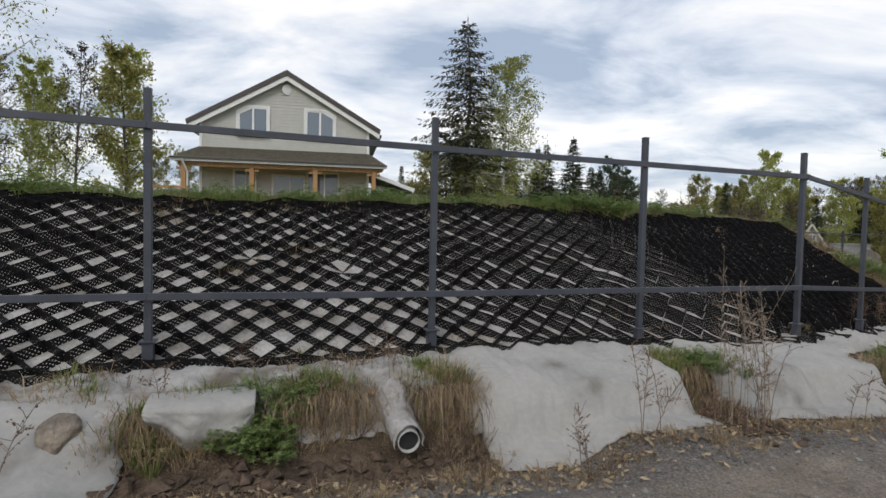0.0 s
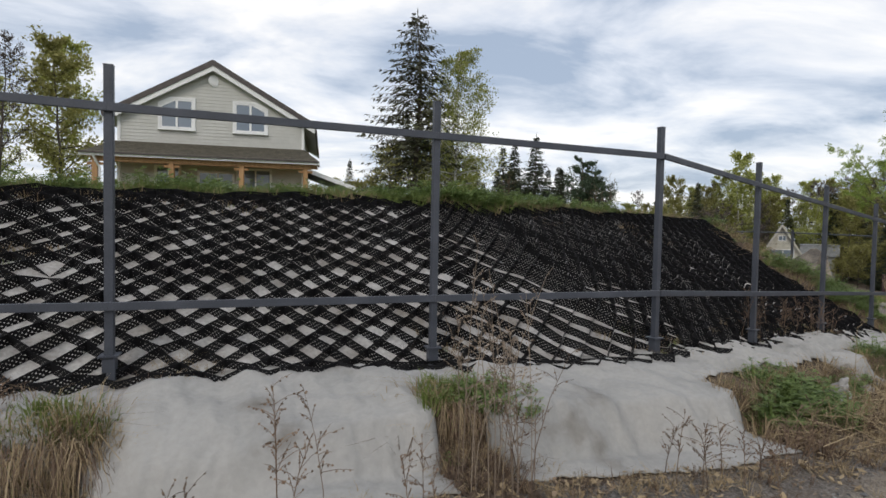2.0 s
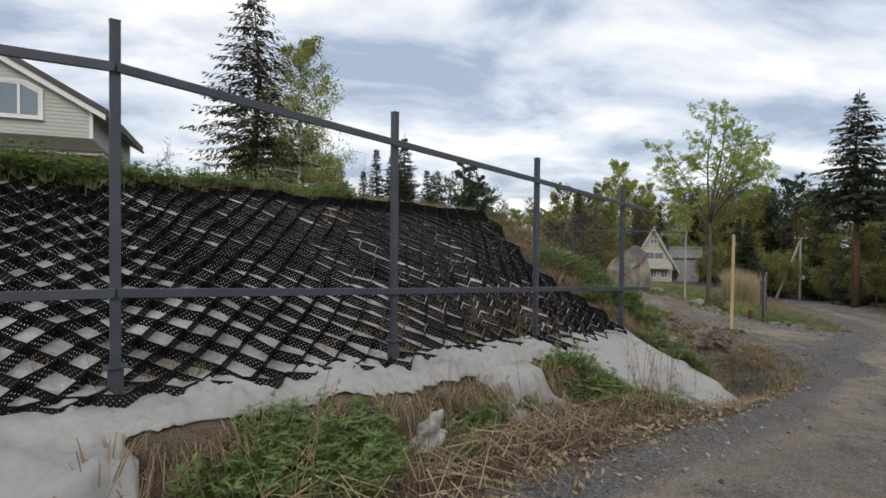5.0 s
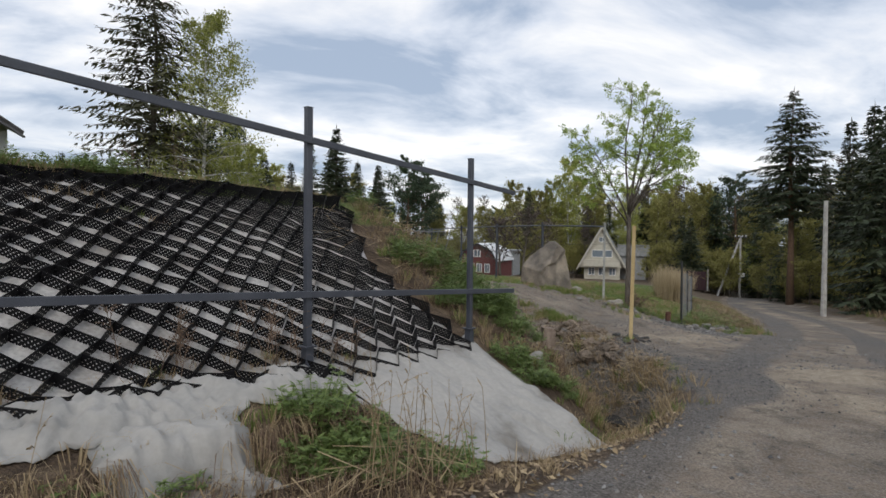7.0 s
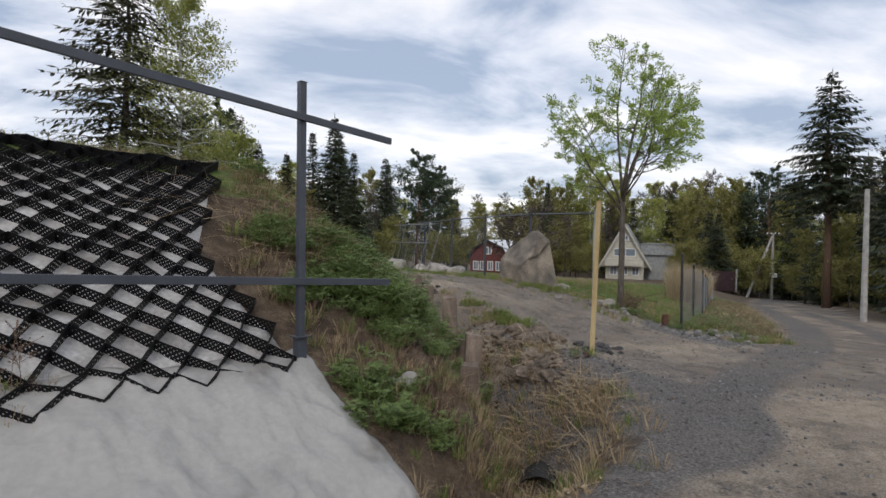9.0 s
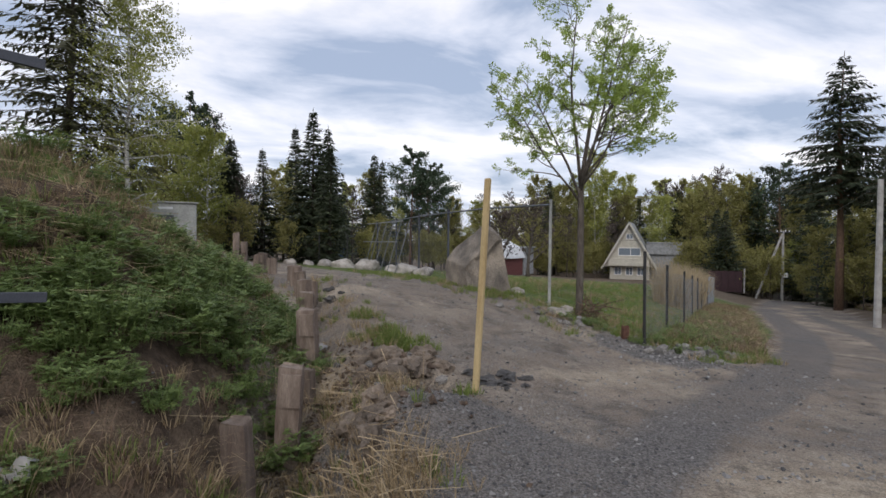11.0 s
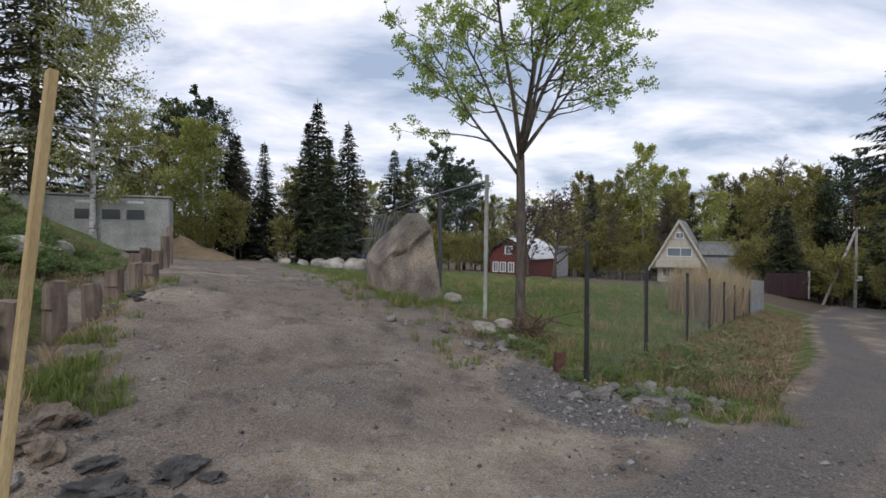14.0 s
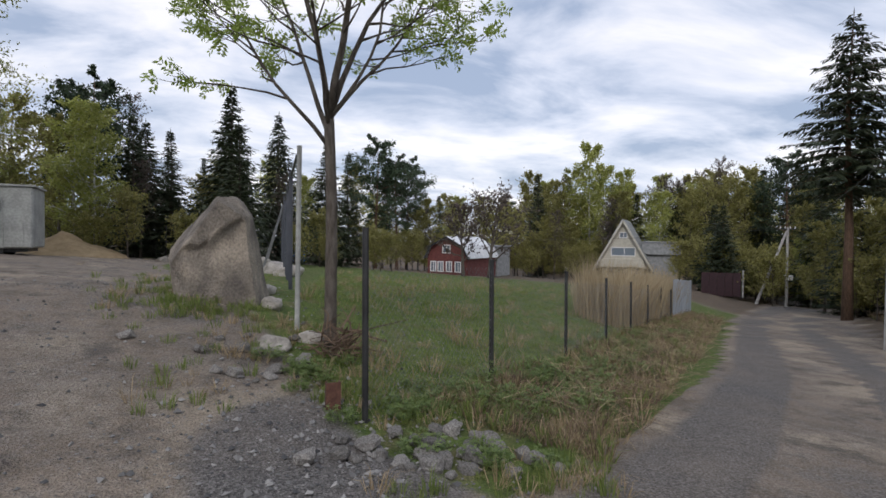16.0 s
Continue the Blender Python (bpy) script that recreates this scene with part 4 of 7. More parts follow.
def house():
    H = thing("house", -7.62, 26.05, hz(-7.62, 26.05), 10.6, "new grey-sided house with brown roof and timber porch", "house")
    z0 = H.location.z
    W, D = 7.9, 9.0
    ev, ap = 6.32 - z0, 8.585 - z0          # wall top at the eaves, wall apex
    # gable walls with openings left to the windows' depth
    bm = bmesh.new()
    for y in (0.0, D):
        vs = [bm.verts.new(p) for p in ((-W / 2, y, -0.3), (W / 2, y, -0.3), (W / 2, y, ev), (0, y, ap), (-W / 2, y, ev))]
        bm.faces.new(vs)
    box(bm, -W / 2 + 0.05, D / 2, ev / 2 - 0.15, 0.1, D - 0.004, ev + 0.3); box(bm, W / 2 - 0.05, D / 2, ev / 2 - 0.15, 0.1, D - 0.004, ev + 0.3)
    part("wall", bm, M_SIDING, H)
    # siding courses, each board lapped
    zz = 0.0
    while zz < ap - 0.12:
        half = W / 2 - 0.03 if zz < ev - 0.05 else max(0.1, (ap - zz - 0.12) / (ap - ev) * W / 2)
        bm = bmesh.new()
        vs = [bm.verts.new(p) for p in ((-half, -0.022, zz), (half, -0.022, zz), (half, -0.004, zz + 0.145), (-half, -0.004, zz + 0.145), (-half, -0.001, zz), (half, -0.001, zz))]
        bm.faces.new(vs[:4]); bm.faces.new((vs[4], vs[5], vs[1], vs[0]))
        part("siding_board", bm, M_SIDING, H)
        zz += 0.15
    for sx in (-1, 1):
        part("corner_trim", boxes((sx * (W / 2), -0.02, ev / 2, 0.12, 0.06, ev)), M_WHITE, H)
    # main roof: two slabs, white barge boards
    ov, oh = 0.30, 0.55
    sl = (ap - ev) / (W / 2)
    for sx in (-1, 1):
        xe, ze = sx * (W / 2 + oh), ev - oh * sl
        bm = bmesh.new()
        v = [bm.verts.new(p) for p in ((0, -ov - 0.06, ap + 0.10), (xe, -ov - 0.06, ze + 0.10), (xe, D + ov, ze + 0.10), (0, D + ov, ap + 0.10), (0, -ov - 0.06, ap + 0.36), (xe + sx * 0.06, -ov - 0.06, ze + 0.32), (xe + sx * 0.06, D + ov, ze + 0.32), (0, D + ov, ap + 0.36))]
        for f in ((0, 1, 2, 3), (7, 6, 5, 4), (0, 4, 5, 1), (1, 5, 6, 2), (2, 6, 7, 3)):
            bm.faces.new([v[i] for i in f])
        part("roof", bm, M_ROOF, H, "brown metal roof slope")
        bm = bmesh.new()
        v = [bm.verts.new(p) for p in ((0, -ov - 0.02, ap - 0.13), (xe, -ov - 0.02, ze - 0.13), (xe, -ov - 0.02, ze + 0.11), (0, -ov - 0.02, ap + 0.11), (0, -ov + 0.02, ap - 0.13), (xe, -ov + 0.02, ze - 0.13))]
        bm.faces.new(v[:4]); bm.faces.new((v[0], v[1], v[5], v[4]))
        part("barge_board", bm, M_WHITE, H, "white barge board")
        bm = bmesh.new()
        v = [bm.verts.new(p) for p in ((0, -ov, ap - 0.02), (xe, -ov, ze - 0.02), (xe, D, ze - 0.02), (0, D, ap - 0.02))]
        bm.faces.new(v)
        part("soffit", bm, M_SIDING, H)
        part("gutter", boxes((xe + sx * 0.05, D / 2, ze + 0.02, 0.1, D + 2 * ov, 0.1)), M_ROOF, H)
    vent = bmesh.new()
    bmesh.ops.create_cone(vent, cap_ends=True, segments=8, radius1=0.27, radius2=0.27, depth=0.06, matrix=pose(0, -0.04, 8.06 - z0, 90, 0, 22.5))
    bmesh.ops.create_cone(vent, cap_ends=True, segments=8, radius1=0.20, radius2=0.20, depth=0.03, matrix=pose(0, -0.075, 8.06 - z0, 90, 0, 22.5))
    part("gable_vent", vent, M_WHITE, H, "white octagonal gable vent")
    gable_window(H, -1.58, 5.80 - z0, 7.12 - z0, 1.36, -0.02, 0.28, -1)
    gable_window(H, 1.58, 5.80 - z0, 7.12 - z0, 1.36, -0.02, 0.28, 1)
    # porch roof, hipped
    pf, pz, pt = 2.0, 4.36 - z0, 5.14 - z0
    w1, w2 = W / 2 + 0.80, W / 2 + 0.05
    bm = bmesh.new()
    v = [bm.verts.new(p) for p in ((-w1, -pf, pz), (w1, -pf, pz), (w2, -0.02, pt), (-w2, -0.02, pt), (-w1, -0.02, pz), (w1, -0.02, pz))]
    bm.faces.new(v[:4]); bm.faces.new((v[0], v[3], v[4])); bm.faces.new((v[1], v[5], v[2]))
    pr = part("porch_roof", bm, M_ROOFOLIVE, H, "olive shingle porch roof")
    pr.modifiers.new("thick", "SOLIDIFY").thickness = 0.06
    n_c = 9
    for i in range(1, n_c):
        f = i / n_c
        part("shingle_course", boxes((0, -pf + (pf - 0.02) * f, pz + (pt - pz) * f + 0.035, 2 * (w1 + (w2 - w1) * f) - 0.1, 0.03, 0.02)), M_ROOFOLIVE, H)
    part("fascia", boxes((0, -pf, pz - 0.09, 2 * w1, 0.04, 0.12)), M_WHITE, H)
    part("porch_gutter", boxes((0, -pf - 0.06, pz - 0.02, 2 * w1, 0.09, 0.07)), M_ROOF, H)
    part("downpipe", tube(bmesh.new(), [(-w1 + 0.5, -pf - 0.05, pz - 0.05), (-w1 + 0.65, -pf + 0.3, pz - 0.6), (-w1 + 0.65, -pf + 0.3, 0.1)], [0.045] * 3, 8), M_WHITE, H)
    part("porch_beam", boxes((0, -pf + 0.3, pz - 0.24, 2 * w1 - 0.7, 0.16, 0.2)), M_TIMBER, H, "oiled timber beam")
    for px in (-4.25, -1.35, 1.45, 4.15):
        part("porch_post", boxes((px, -pf + 0.3, (pz - 0.3) / 2, 0.2, 0.2, pz - 0.3), (px, -pf + 0.3, pz - 0.45, 0.6, 0.1, 0.1), bevel=0.01), M_TIMBER, H, "oiled timber post")
    part("porch_ceiling", boxes((0, -pf / 2, pz - 0.12, 2 * w1 - 0.2, pf - 0.1, 0.03)), M_TIMBER, H)
    part("porch_rail", boxes((-4.9, -1.9, 1.25, 1.9, 0.06, 0.12)), M_TIMBER, H)
    part("porch_floor", boxes((0, -pf / 2, 0.12, 2 * w1 - 0.4, pf - 0.2, 0.24)), M_TIMBER, H)
    plain_window(H, -1.95, 0.95, 1.0, 1.35, -0.03)
    plain_window(H, 1.75, 0.95, 1.5, 1.35, -0.03)
    d = plain_window(H, 0.1, 0.3, 1.5, 1.8, -0.03, "door")
    # side shed roof
    bm = bmesh.new()
    v = [bm.verts.new(p) for p in ((W / 2, 1.5, 2.65), (W / 2 + 2.6, 1.5, 1.75), (W / 2 + 2.6, 6, 1.75), (W / 2, 6, 2.65))]
    bm.faces.new(v)
    sr = part("side_roof", bm, M_ROOF, H, "lean-to roof with white edge"); sr.modifiers.new("thick", "SOLIDIFY").thickness = 0.12
    bm = boxes((0, 0, 0, 2.75, 0.04, 0.2)); bm.transform(pose(W / 2 + 1.3, 1.46, 2.14, 0, 19.1, 0)); part("side_barge", bm, M_WHITE, H)
    part("side_wall", boxes((W / 2 + 1.0, 3.8, 0.6, 1.8, 4, 1.5)), M_SIDING, H)


house()


def trailer():
    L, Wd, Hh = 5.7, 2.3, 2.35
    z0 = hz(6.0, 34.3)
    T = thing("work_trailer", 6.55, 34.4, z0, 198, "faded grey metal work trailer with three small windows", "trailer")
    bm = bmesh.new(); box(bm, L / 2, -Wd / 2, 0.25 + Hh / 2, L, Wd, Hh, bevel=0.06)
    part("body", bm, M_TRAILER, T)
    part("roof", boxes((L / 2, -Wd / 2, 0.25 + Hh + 0.03, L + 0.14, Wd + 0.14, 0.07)), M_TRAILER, T)
    part("chassis", boxes((L / 2, -Wd / 2, 0.18, L - 0.4, Wd - 0.5, 0.14)), M_BLACKPOST, T)
    for wx in (1.3, 2.2, 3.15):
        w = thing("window", wx, 0.0, 1.6); w.parent = T
        part("frame", boxes((-0.36, 0, 0.22, 0.05, 0.05, 0.5), (0.36, 0, 0.22, 0.05, 0.05, 0.5), (0, 0, 0.46, 0.77, 0.05, 0.05), (0, 0, -0.01, 0.77, 0.05, 0.05)), M_TRAILER, w)
        part("pane", boxes((0, -0.0, 0.22, 0.68, 0.012, 0.44)), M_GLASSDIM, w)
        part("vent_plate", boxes((wx, 0.01, 2.35, 0.6, 0.03, 0.1)), M_TIN, T)
    for k in range(int(L / 0.6)):
        part("wall_rib", boxes((0.3 + k * 0.6, 0.008, 0.25 + 0.55, 0.04, 0.018, 1.05)), M_TRAILER, T)
    for wx in (1.2, 3.4):
        for wy in (-0.2, -Wd + 0.2):
            bm = bmesh.new(); bmesh.ops.create_cone(bm, cap_ends=True, segments=16, radius1=0.3, radius2=0.3, depth=0.18, matrix=pose(wx, wy, 0.2, 90)); part("wheel", bm, M_BLACK, T)


trailer()


def a_frame():
    H = thing("a_frame_house", 53.0, 74.0, -4.6, -36, "cream boarded steep-gabled summer house", "house")
    W, ap = 6.8, 7.7
    bm = bmesh.new()
    v = [bm.verts.new(p) for p in ((-W / 2, 0, 1.6), (W / 2, 0, 1.6), (0, 0, ap))]; bm.faces.new(v)
    box(bm, 0, 0.1, 0.75, W - 1.6, 0.2, 1.9)
    box(bm, 0, 3.5, 0.75, W - 1.7, 6.5, 1.9)
    part("wall", bm, M_CREAM, H)
    for k in range(36):
        z = 1.7 + k * 0.165
        hw = (ap - z) / (ap - 1.6) * W / 2 - 0.05
        if hw > 0.1:
            part("board", boxes((0, -0.015, z, 2 * hw, 0.02, 0.15)), M_CREAM, H)
    for sx in (-1, 1):
        bm = bmesh.new()
        v = [bm.verts.new(p) for p in ((0, -0.6, ap + 0.15), (sx * (W / 2 + 0.25), -0.6, 1.3), (sx * (W / 2 + 0.25), 7.5, 1.3), (0, 7.5, ap + 0.15))]
        bm.faces.new(v)
        rf = part("roof", bm, M_GREYROOF, H, "grey sheet roof"); rf.modifiers.new("thick", "SOLIDIFY").thickness = 0.12
        a = math.degrees(math.atan2(ap - 1.3, W / 2 + 0.25)); ln = math.hypot(ap - 1.3, W / 2 + 0.25)
        bm = boxes((0, 0, 0, ln, 0.05, 0.22)); bm.transform(pose(sx * (W / 4 + 0.12), -0.62, (ap + 1.3) / 2, 0, sx * a, 0)); part("barge_board", bm, M_CREAM, H)
    part("balcony_floor", boxes((0, -0.6, 2.75, 4.7, 1.2, 0.12)), M_CREAM, H)
    part("balcony_front", boxes((0, -1.15, 2.25, 5.2, 0.06, 0.9)), M_CREAM, H)
    plain_window(H, 0, 3.2, 2.9, 1.05, -0.05); plain_window(H, 0, 5.5, 0.9, 0.7, -0.05)
    for wx in (-1.5, 0, 1.5):
        plain_window(H, wx, 0.5, 0.9, 1.1, -0.05)
    part("annex_roof", boxes((4.4, 4, 5.0, 4.6, 5.0, 0.15), bevel=0.02), M_GREYROOF, H, "grey roof of the side wing")
    part("annex_wall", boxes((4.3, 4.2, 2.3, 3.9, 4.4, 5.3)), M_GREYROOF, H)
    part("annex_gable", boxes((4.4, 1.65, 4.2, 4.6, 0.08, 1.6)), M_GREYROOF, H)


a_frame()


def red_house():
    H = thing("red_cottage", 26.7, 55.9, -2.9, -40, "red boarded cottage with pale gambrel sheet roof", "house")
    W, D = 4.6, 6.5
    prof = [(-W / 2 - 0.2, 2.0), (-W / 2 + 0.45, 3.25), (0, 4.2), (W / 2 - 0.45, 3.25), (W / 2 + 0.2, 2.0)]
    bm = bmesh.new()
    for y in (0, D):
        bm.faces.new([bm.verts.new((x, y, z)) for x, z in [(-W / 2, 0)] + [(max(-W / 2, min(W / 2, x)), z) for x, z in prof] + [(W / 2, 0)]])
    box(bm, -W / 2 + 0.04, D / 2, 1.0, 0.08, D - 0.004, 2.0); box(bm, W / 2 - 0.04, D / 2, 1.0, 0.08, D - 0.004, 2.0)
    part("wall", bm, M_RED, H)
    for k in range(26):
        x = -W / 2 + 0.09 + k * 0.175
        zt = np.interp(x, [p[0] for p in prof], [p[1] for p in prof])
        part("board", boxes((x, -0.012, zt / 2 - 0.05, 0.155, 0.02, zt - 0.1)), M_RED, H)
    for (x0, z0), (x1, z1) in zip(prof, prof[1:]):
        bm = bmesh.new()
        bm.faces.new([bm.verts.new(p) for p in ((x0, -0.35, z0 + 0.05), (x1, -0.35, z1 + 0.05), (x1, D + 0.35, z1 + 0.05), (x0, D + 0.35, z0 + 0.05))])
        rf = part("roof", bm, M_TIN, H, "pale sheet metal roof"); rf.modifiers.new("thick", "SOLIDIFY").thickness = 0.05
        a = math.degrees(math.atan2(z1 - z0, x1 - x0)); ln = math.hypot(z1 - z0, x1 - x0)
        bm = boxes((0, 0, 0, ln, 0.05, 0.16)); bm.transform(pose((x0 + x1) / 2, -0.38, (z0 + z1) / 2, 0, -a, 0)); part("barge_board", bm, M_DARKROOM, H)
    plain_window(H, -0.1, 2.6, 0.8, 0.8, -0.03)
    for wx in (-1.6, -0.75, 0.2, 1.2):
        plain_window(H, wx, 0.7, 0.6, 1.0, -0.03)
    H.scale = (0.86, 0.86, 0.84)
    part("rear_roof", boxes((0.4, D + 2.2, 3.3, 4.4, 4.0, 0.15)), M_GREYROOF, H, "grey roof of the rear annex")
    part("rear_wall", boxes((0.4, D + 2.2, 1.6, 3.8, 3.5, 3.4)), M_GREYROOF, H)


red_house()
# ---- things along the driveway ----
def rock_bm(sx, sy, sz, seed, sub=3, rough=0.22, facets=7):
    """A stone: a ball cut by random planes, then roughened."""
    rnd = random.Random(seed)
    bm = bmesh.new()
    bmesh.ops.create_icosphere(bm, subdivisions=sub, radius=1)
    planes = []
    for _ in range(facets):
        n = Vector((rnd.gauss(0, 1), rnd.gauss(0, 1), rnd.gauss(0, 0.8))).normalized()
        planes.append((n, rnd.uniform(0.62, 0.9)))
    for v in bm.verts:
        for n, d in planes:
            over = v.co.dot(n) - d
            if over > 0:
                v.co -= n * over * 0.9
        v.co *= 1 + rough * noise.noise(v.co * 1.7 + Vector((seed, 0, 0))) + rough * 0.3 * noise.noise(v.co * 5 + Vector((0, seed, 0)))
        v.co.x *= sx; v.co.y *= sy; v.co.z *= sz
    return bm


def boulder():
    """A wedge of granite: planes cut a ball, an overhanging crease runs up across its front."""
    bm = bmesh.new()
    bmesh.ops.create_icosphere(bm, subdivisions=6, radius=1.5)
    cuts = [((-0.73, -0.22, 0.65), 0.595), ((0.97, -0.16, 0.20), 0.70), ((0.10, -0.97, 0.20), 0.56), ((-0.97, -0.15, -0.12), 0.72), ((0.1, 0.95, 0.25), 0.60), ((0.42, -0.35, 0.84), 0.90), ((-0.05, -0.05, 1.0), 0.95), ((0.72, -0.15, 0.66), 0.88), ((0.72, -0.62, 0.30), 0.80), ((-0.62, -0.76, 0.15), 0.72), ((-0.2, 0.55, 0.8), 0.82), ((0, 0, -1), 0.75)]
    cuts = [(Vector(n).normalized(), d) for n, d in cuts]
    for v in bm.verts:
        for _ in range(4):
            for n, d in cuts:
                over = v.co.dot(n) - d
                if over > 0:
                    v.co -= n * over
        c = v.co.copy()
        crease = 0.42 + 0.52 * c.x + 0.10 * noise.noise(c * 2.6) + 0.05 * noise.noise(c * 7)
        under = max(0.0, min(1.0, (crease - c.z) * 9))
        front = max(0.0, min(1.0, (-c.y - 0.1) * 4))
        v.co.y += front * under * (0.11 + 0.05 * noise.noise(c * 3.1))
        rough = 0.6 + 0.6 * under * front
        v.co += c.normalized() * rough * (0.055 * noise.noise(c * 1.7) + 0.030 * noise.noise(c * 4.3) + 0.016 * abs(noise.noise(c * 10)) + 0.008 * noise.noise(c * 23))
    ob = part("boulder", bm, M_BOULDER, smooth=True)
    ob.matrix_basis = pose(16.50, 20.25, hz(16.5, 20.2) + 0.52, 0, 0, 8) @ Matrix.Diagonal((0.82, 0.85, 1.05, 1))
    tagged(ob, "large angular grey-brown granite boulder beside the driveway", "boulder")


boulder()

STAKE = Vector((14.385, 12.93, -0.98)), Vector((14.55, 13.10, 1.33))
bm = boxes((0, 0, 0, 0.062, 0.045, (STAKE[1] - STAKE[0]).length), bevel=0.004)
st = part("wooden_stake", bm, M_STAKE)
st.matrix_basis = Matrix.Translation((STAKE[0] + STAKE[1]) / 2) @ (STAKE[1] - STAKE[0]).to_track_quat("Z", "Y").to_matrix().to_4x4()
tagged(st, "tall fresh pine stake leaning beside the driveway", "stake")


def timber_post(x, y, top, w, t, yaw, seed):
    """A sawn, weathered post with a split or notched head."""
    rnd = random.Random(seed)
    z0 = hz(x, y) - 0.3
    h = top - z0
    bm = bmesh.new()
    prof = [(-w / 2, -t / 2), (w / 2, -t / 2), (w / 2, t * 0.42), (w * 0.44, t / 2), (-w * 0.44, t / 2), (-w / 2, t * 0.42)]
    rings = []
    for f in (0, 0.3, 0.6, 0.85, 0.97, 1.0):
        s = 1.0 if f < 0.98 else 0.95
        rings.append([bm.verts.new((px * s + rnd.uniform(-1, 1) * 0.006, py * s + rnd.uniform(-1, 1) * 0.006, h * f + (rnd.uniform(-0.02, 0.02) if f > 0.9 else 0))) for px, py in prof])
    for a, b in zip(rings, rings[1:]):
        for i in range(6):
            bm.faces.new((a[i], a[(i + 1) % 6], b[(i + 1) % 6], b[i]))
    bm.faces.new(rings[-1])
    if seed % 2:
        box(bm, w * 0.1, -t / 2 - 0.012, h * 0.82, w * 0.8, 0.03, h * 0.25)
    p = part("timber_post", bm, M_WOODPOST)
    p.matrix_basis = pose(x, y, z0, rnd.uniform(-3, 3), rnd.uniform(-3, 3), yaw)
    return tagged(p, "weathered reddish-grey timber post at the driveway edge", "post", "timber posts along the driveway")


for k, (x, y, top, w, t) in enumerate([(12.33, 11.85, -0.63, 0.19, 0.13), (12.56, 12.78, -0.46, 0.21, 0.15), (12.72, 13.6, -0.70, 0.18, 0.12), (12.70, 14.34, -0.16, 0.22, 0.15),
        (12.55, 15.7, -0.10, 0.2, 0.14), (12.5, 16.5, 0.02, 0.2, 0.16), (12.6, 17.1, -0.06, 0.2, 0.12), (12.35, 18.1, 0.05, 0.2, 0.14), (12.2, 19.0, 0.12, 0.2, 0.14), (12.1, 19.8, 0.08, 0.24, 0.14),
        (11.55, 20.5, 0.22, 0.22, 0.14), (11.2, 21.6, 0.30, 0.2, 0.14), (10.9, 22.8, 0.22, 0.22, 0.14), (10.2, 25.0, 0.55, 0.18, 0.14), (9.7, 26.5, 0.85, 0.16, 0.14), (11.75, 15.6, 0.18, 0.26, 0.1), (10.9, 17.8, 0.42, 0.24, 0.1)]):
    timber_post(x, y, top, w, t, -20 + 15 * math.sin(k * 2.1), k)


# ---- chain-link garden fence ----
def wire_panel(a, b, z0a, z0b, h, pitch=0.075, r=0.0011):
    """Two sets of slanting wires between two posts, as thin three-sided rods."""
    a, b = Vector((*a, 0)), Vector((*b, 0))
    L = (b - a).length; d = (b - a) / L
    verts, faces = [], []

    def pt(u, v):
        q = a + d * u
        return Vector((q.x, q.y, z0a + (z0b - z0a) * u / L + v))

    def rod(p, q):
        n = (q - p).normalized(); s = n.cross(Vector((d.y, -d.x, 0))).normalized() * r; o = Vector((d.y, -d.x, 0)) * r
        i = len(verts)
        for c in (p, q):
            verts.extend([c + s, c - s * 0.5 + o, c - s * 0.5 - o])
        faces.extend([(i, i + 1, i + 4, i + 3), (i + 1, i + 2, i + 5, i + 4), (i + 2, i, i + 3, i + 5)])
    k = -h
    while k < L:
        for sg in (1, -1):
            u0, u1 = k, k + h
            v0, v1 = (0, h) if sg > 0 else (h, 0)
            if u0 < 0:
                v0 = v0 + (v1 - v0) * (-u0 / h); u0 = 0
            if u1 > L:
                v1 = v0 + (v1 - v0) * ((L - u0) / (u1 - u0)); u1 = L
            if u1 - u0 > 0.01:
                rod(pt(u0, v0), pt(u1, v1))
        k += pitch
    return verts, faces


M_WIRE = mat("galvanised_wire", (0.16, 0.165, 0.17), (0.24, 0.245, 0.25), 10, 0.5, 0.0, 0.3)
GARDEN = [(18.63, 16.60), (20.23, 18.23), (22.0, 20.05), (23.75, 22.05), (25.4, 23.95), (27.0, 25.8), (28.6, 27.65), (30.2, 29.5)]
GTOP = [0.50, 0.16, -0.10, -0.36, -0.60, -0.85, -1.10, -1.35]
gf = thing("chain_link_fence", 0, 0, 0, 0, "sagging chain-link mesh on black round-topped posts round the lawn", "fence")
for k, (x, y) in enumerate(GARDEN):
    zb = hz(x, y)
    bm = bmesh.new()
    tube(bm, [(x, y, zb - 0.3), (x - 0.01, y + 0.01, GTOP[k])], [0.03, 0.03] if k < 2 else [0.026, 0.026], 8)
    part("post", bm, M_BLACKPOST, gf)
for k in range(len(GARDEN) - 1):
    za, zb = hz(*GARDEN[k]) + 0.08, hz(*GARDEN[k + 1]) + 0.08
    h = min(GTOP[k] - za, GTOP[k + 1] - zb) - 0.1
    vv, ff = wire_panel(GARDEN[k], GARDEN[k + 1], za, zb, max(h, 0.7), 0.085 if k < 3 else 0.14)
    link("mesh_panel", vv, ff, M_WIRE, gf)
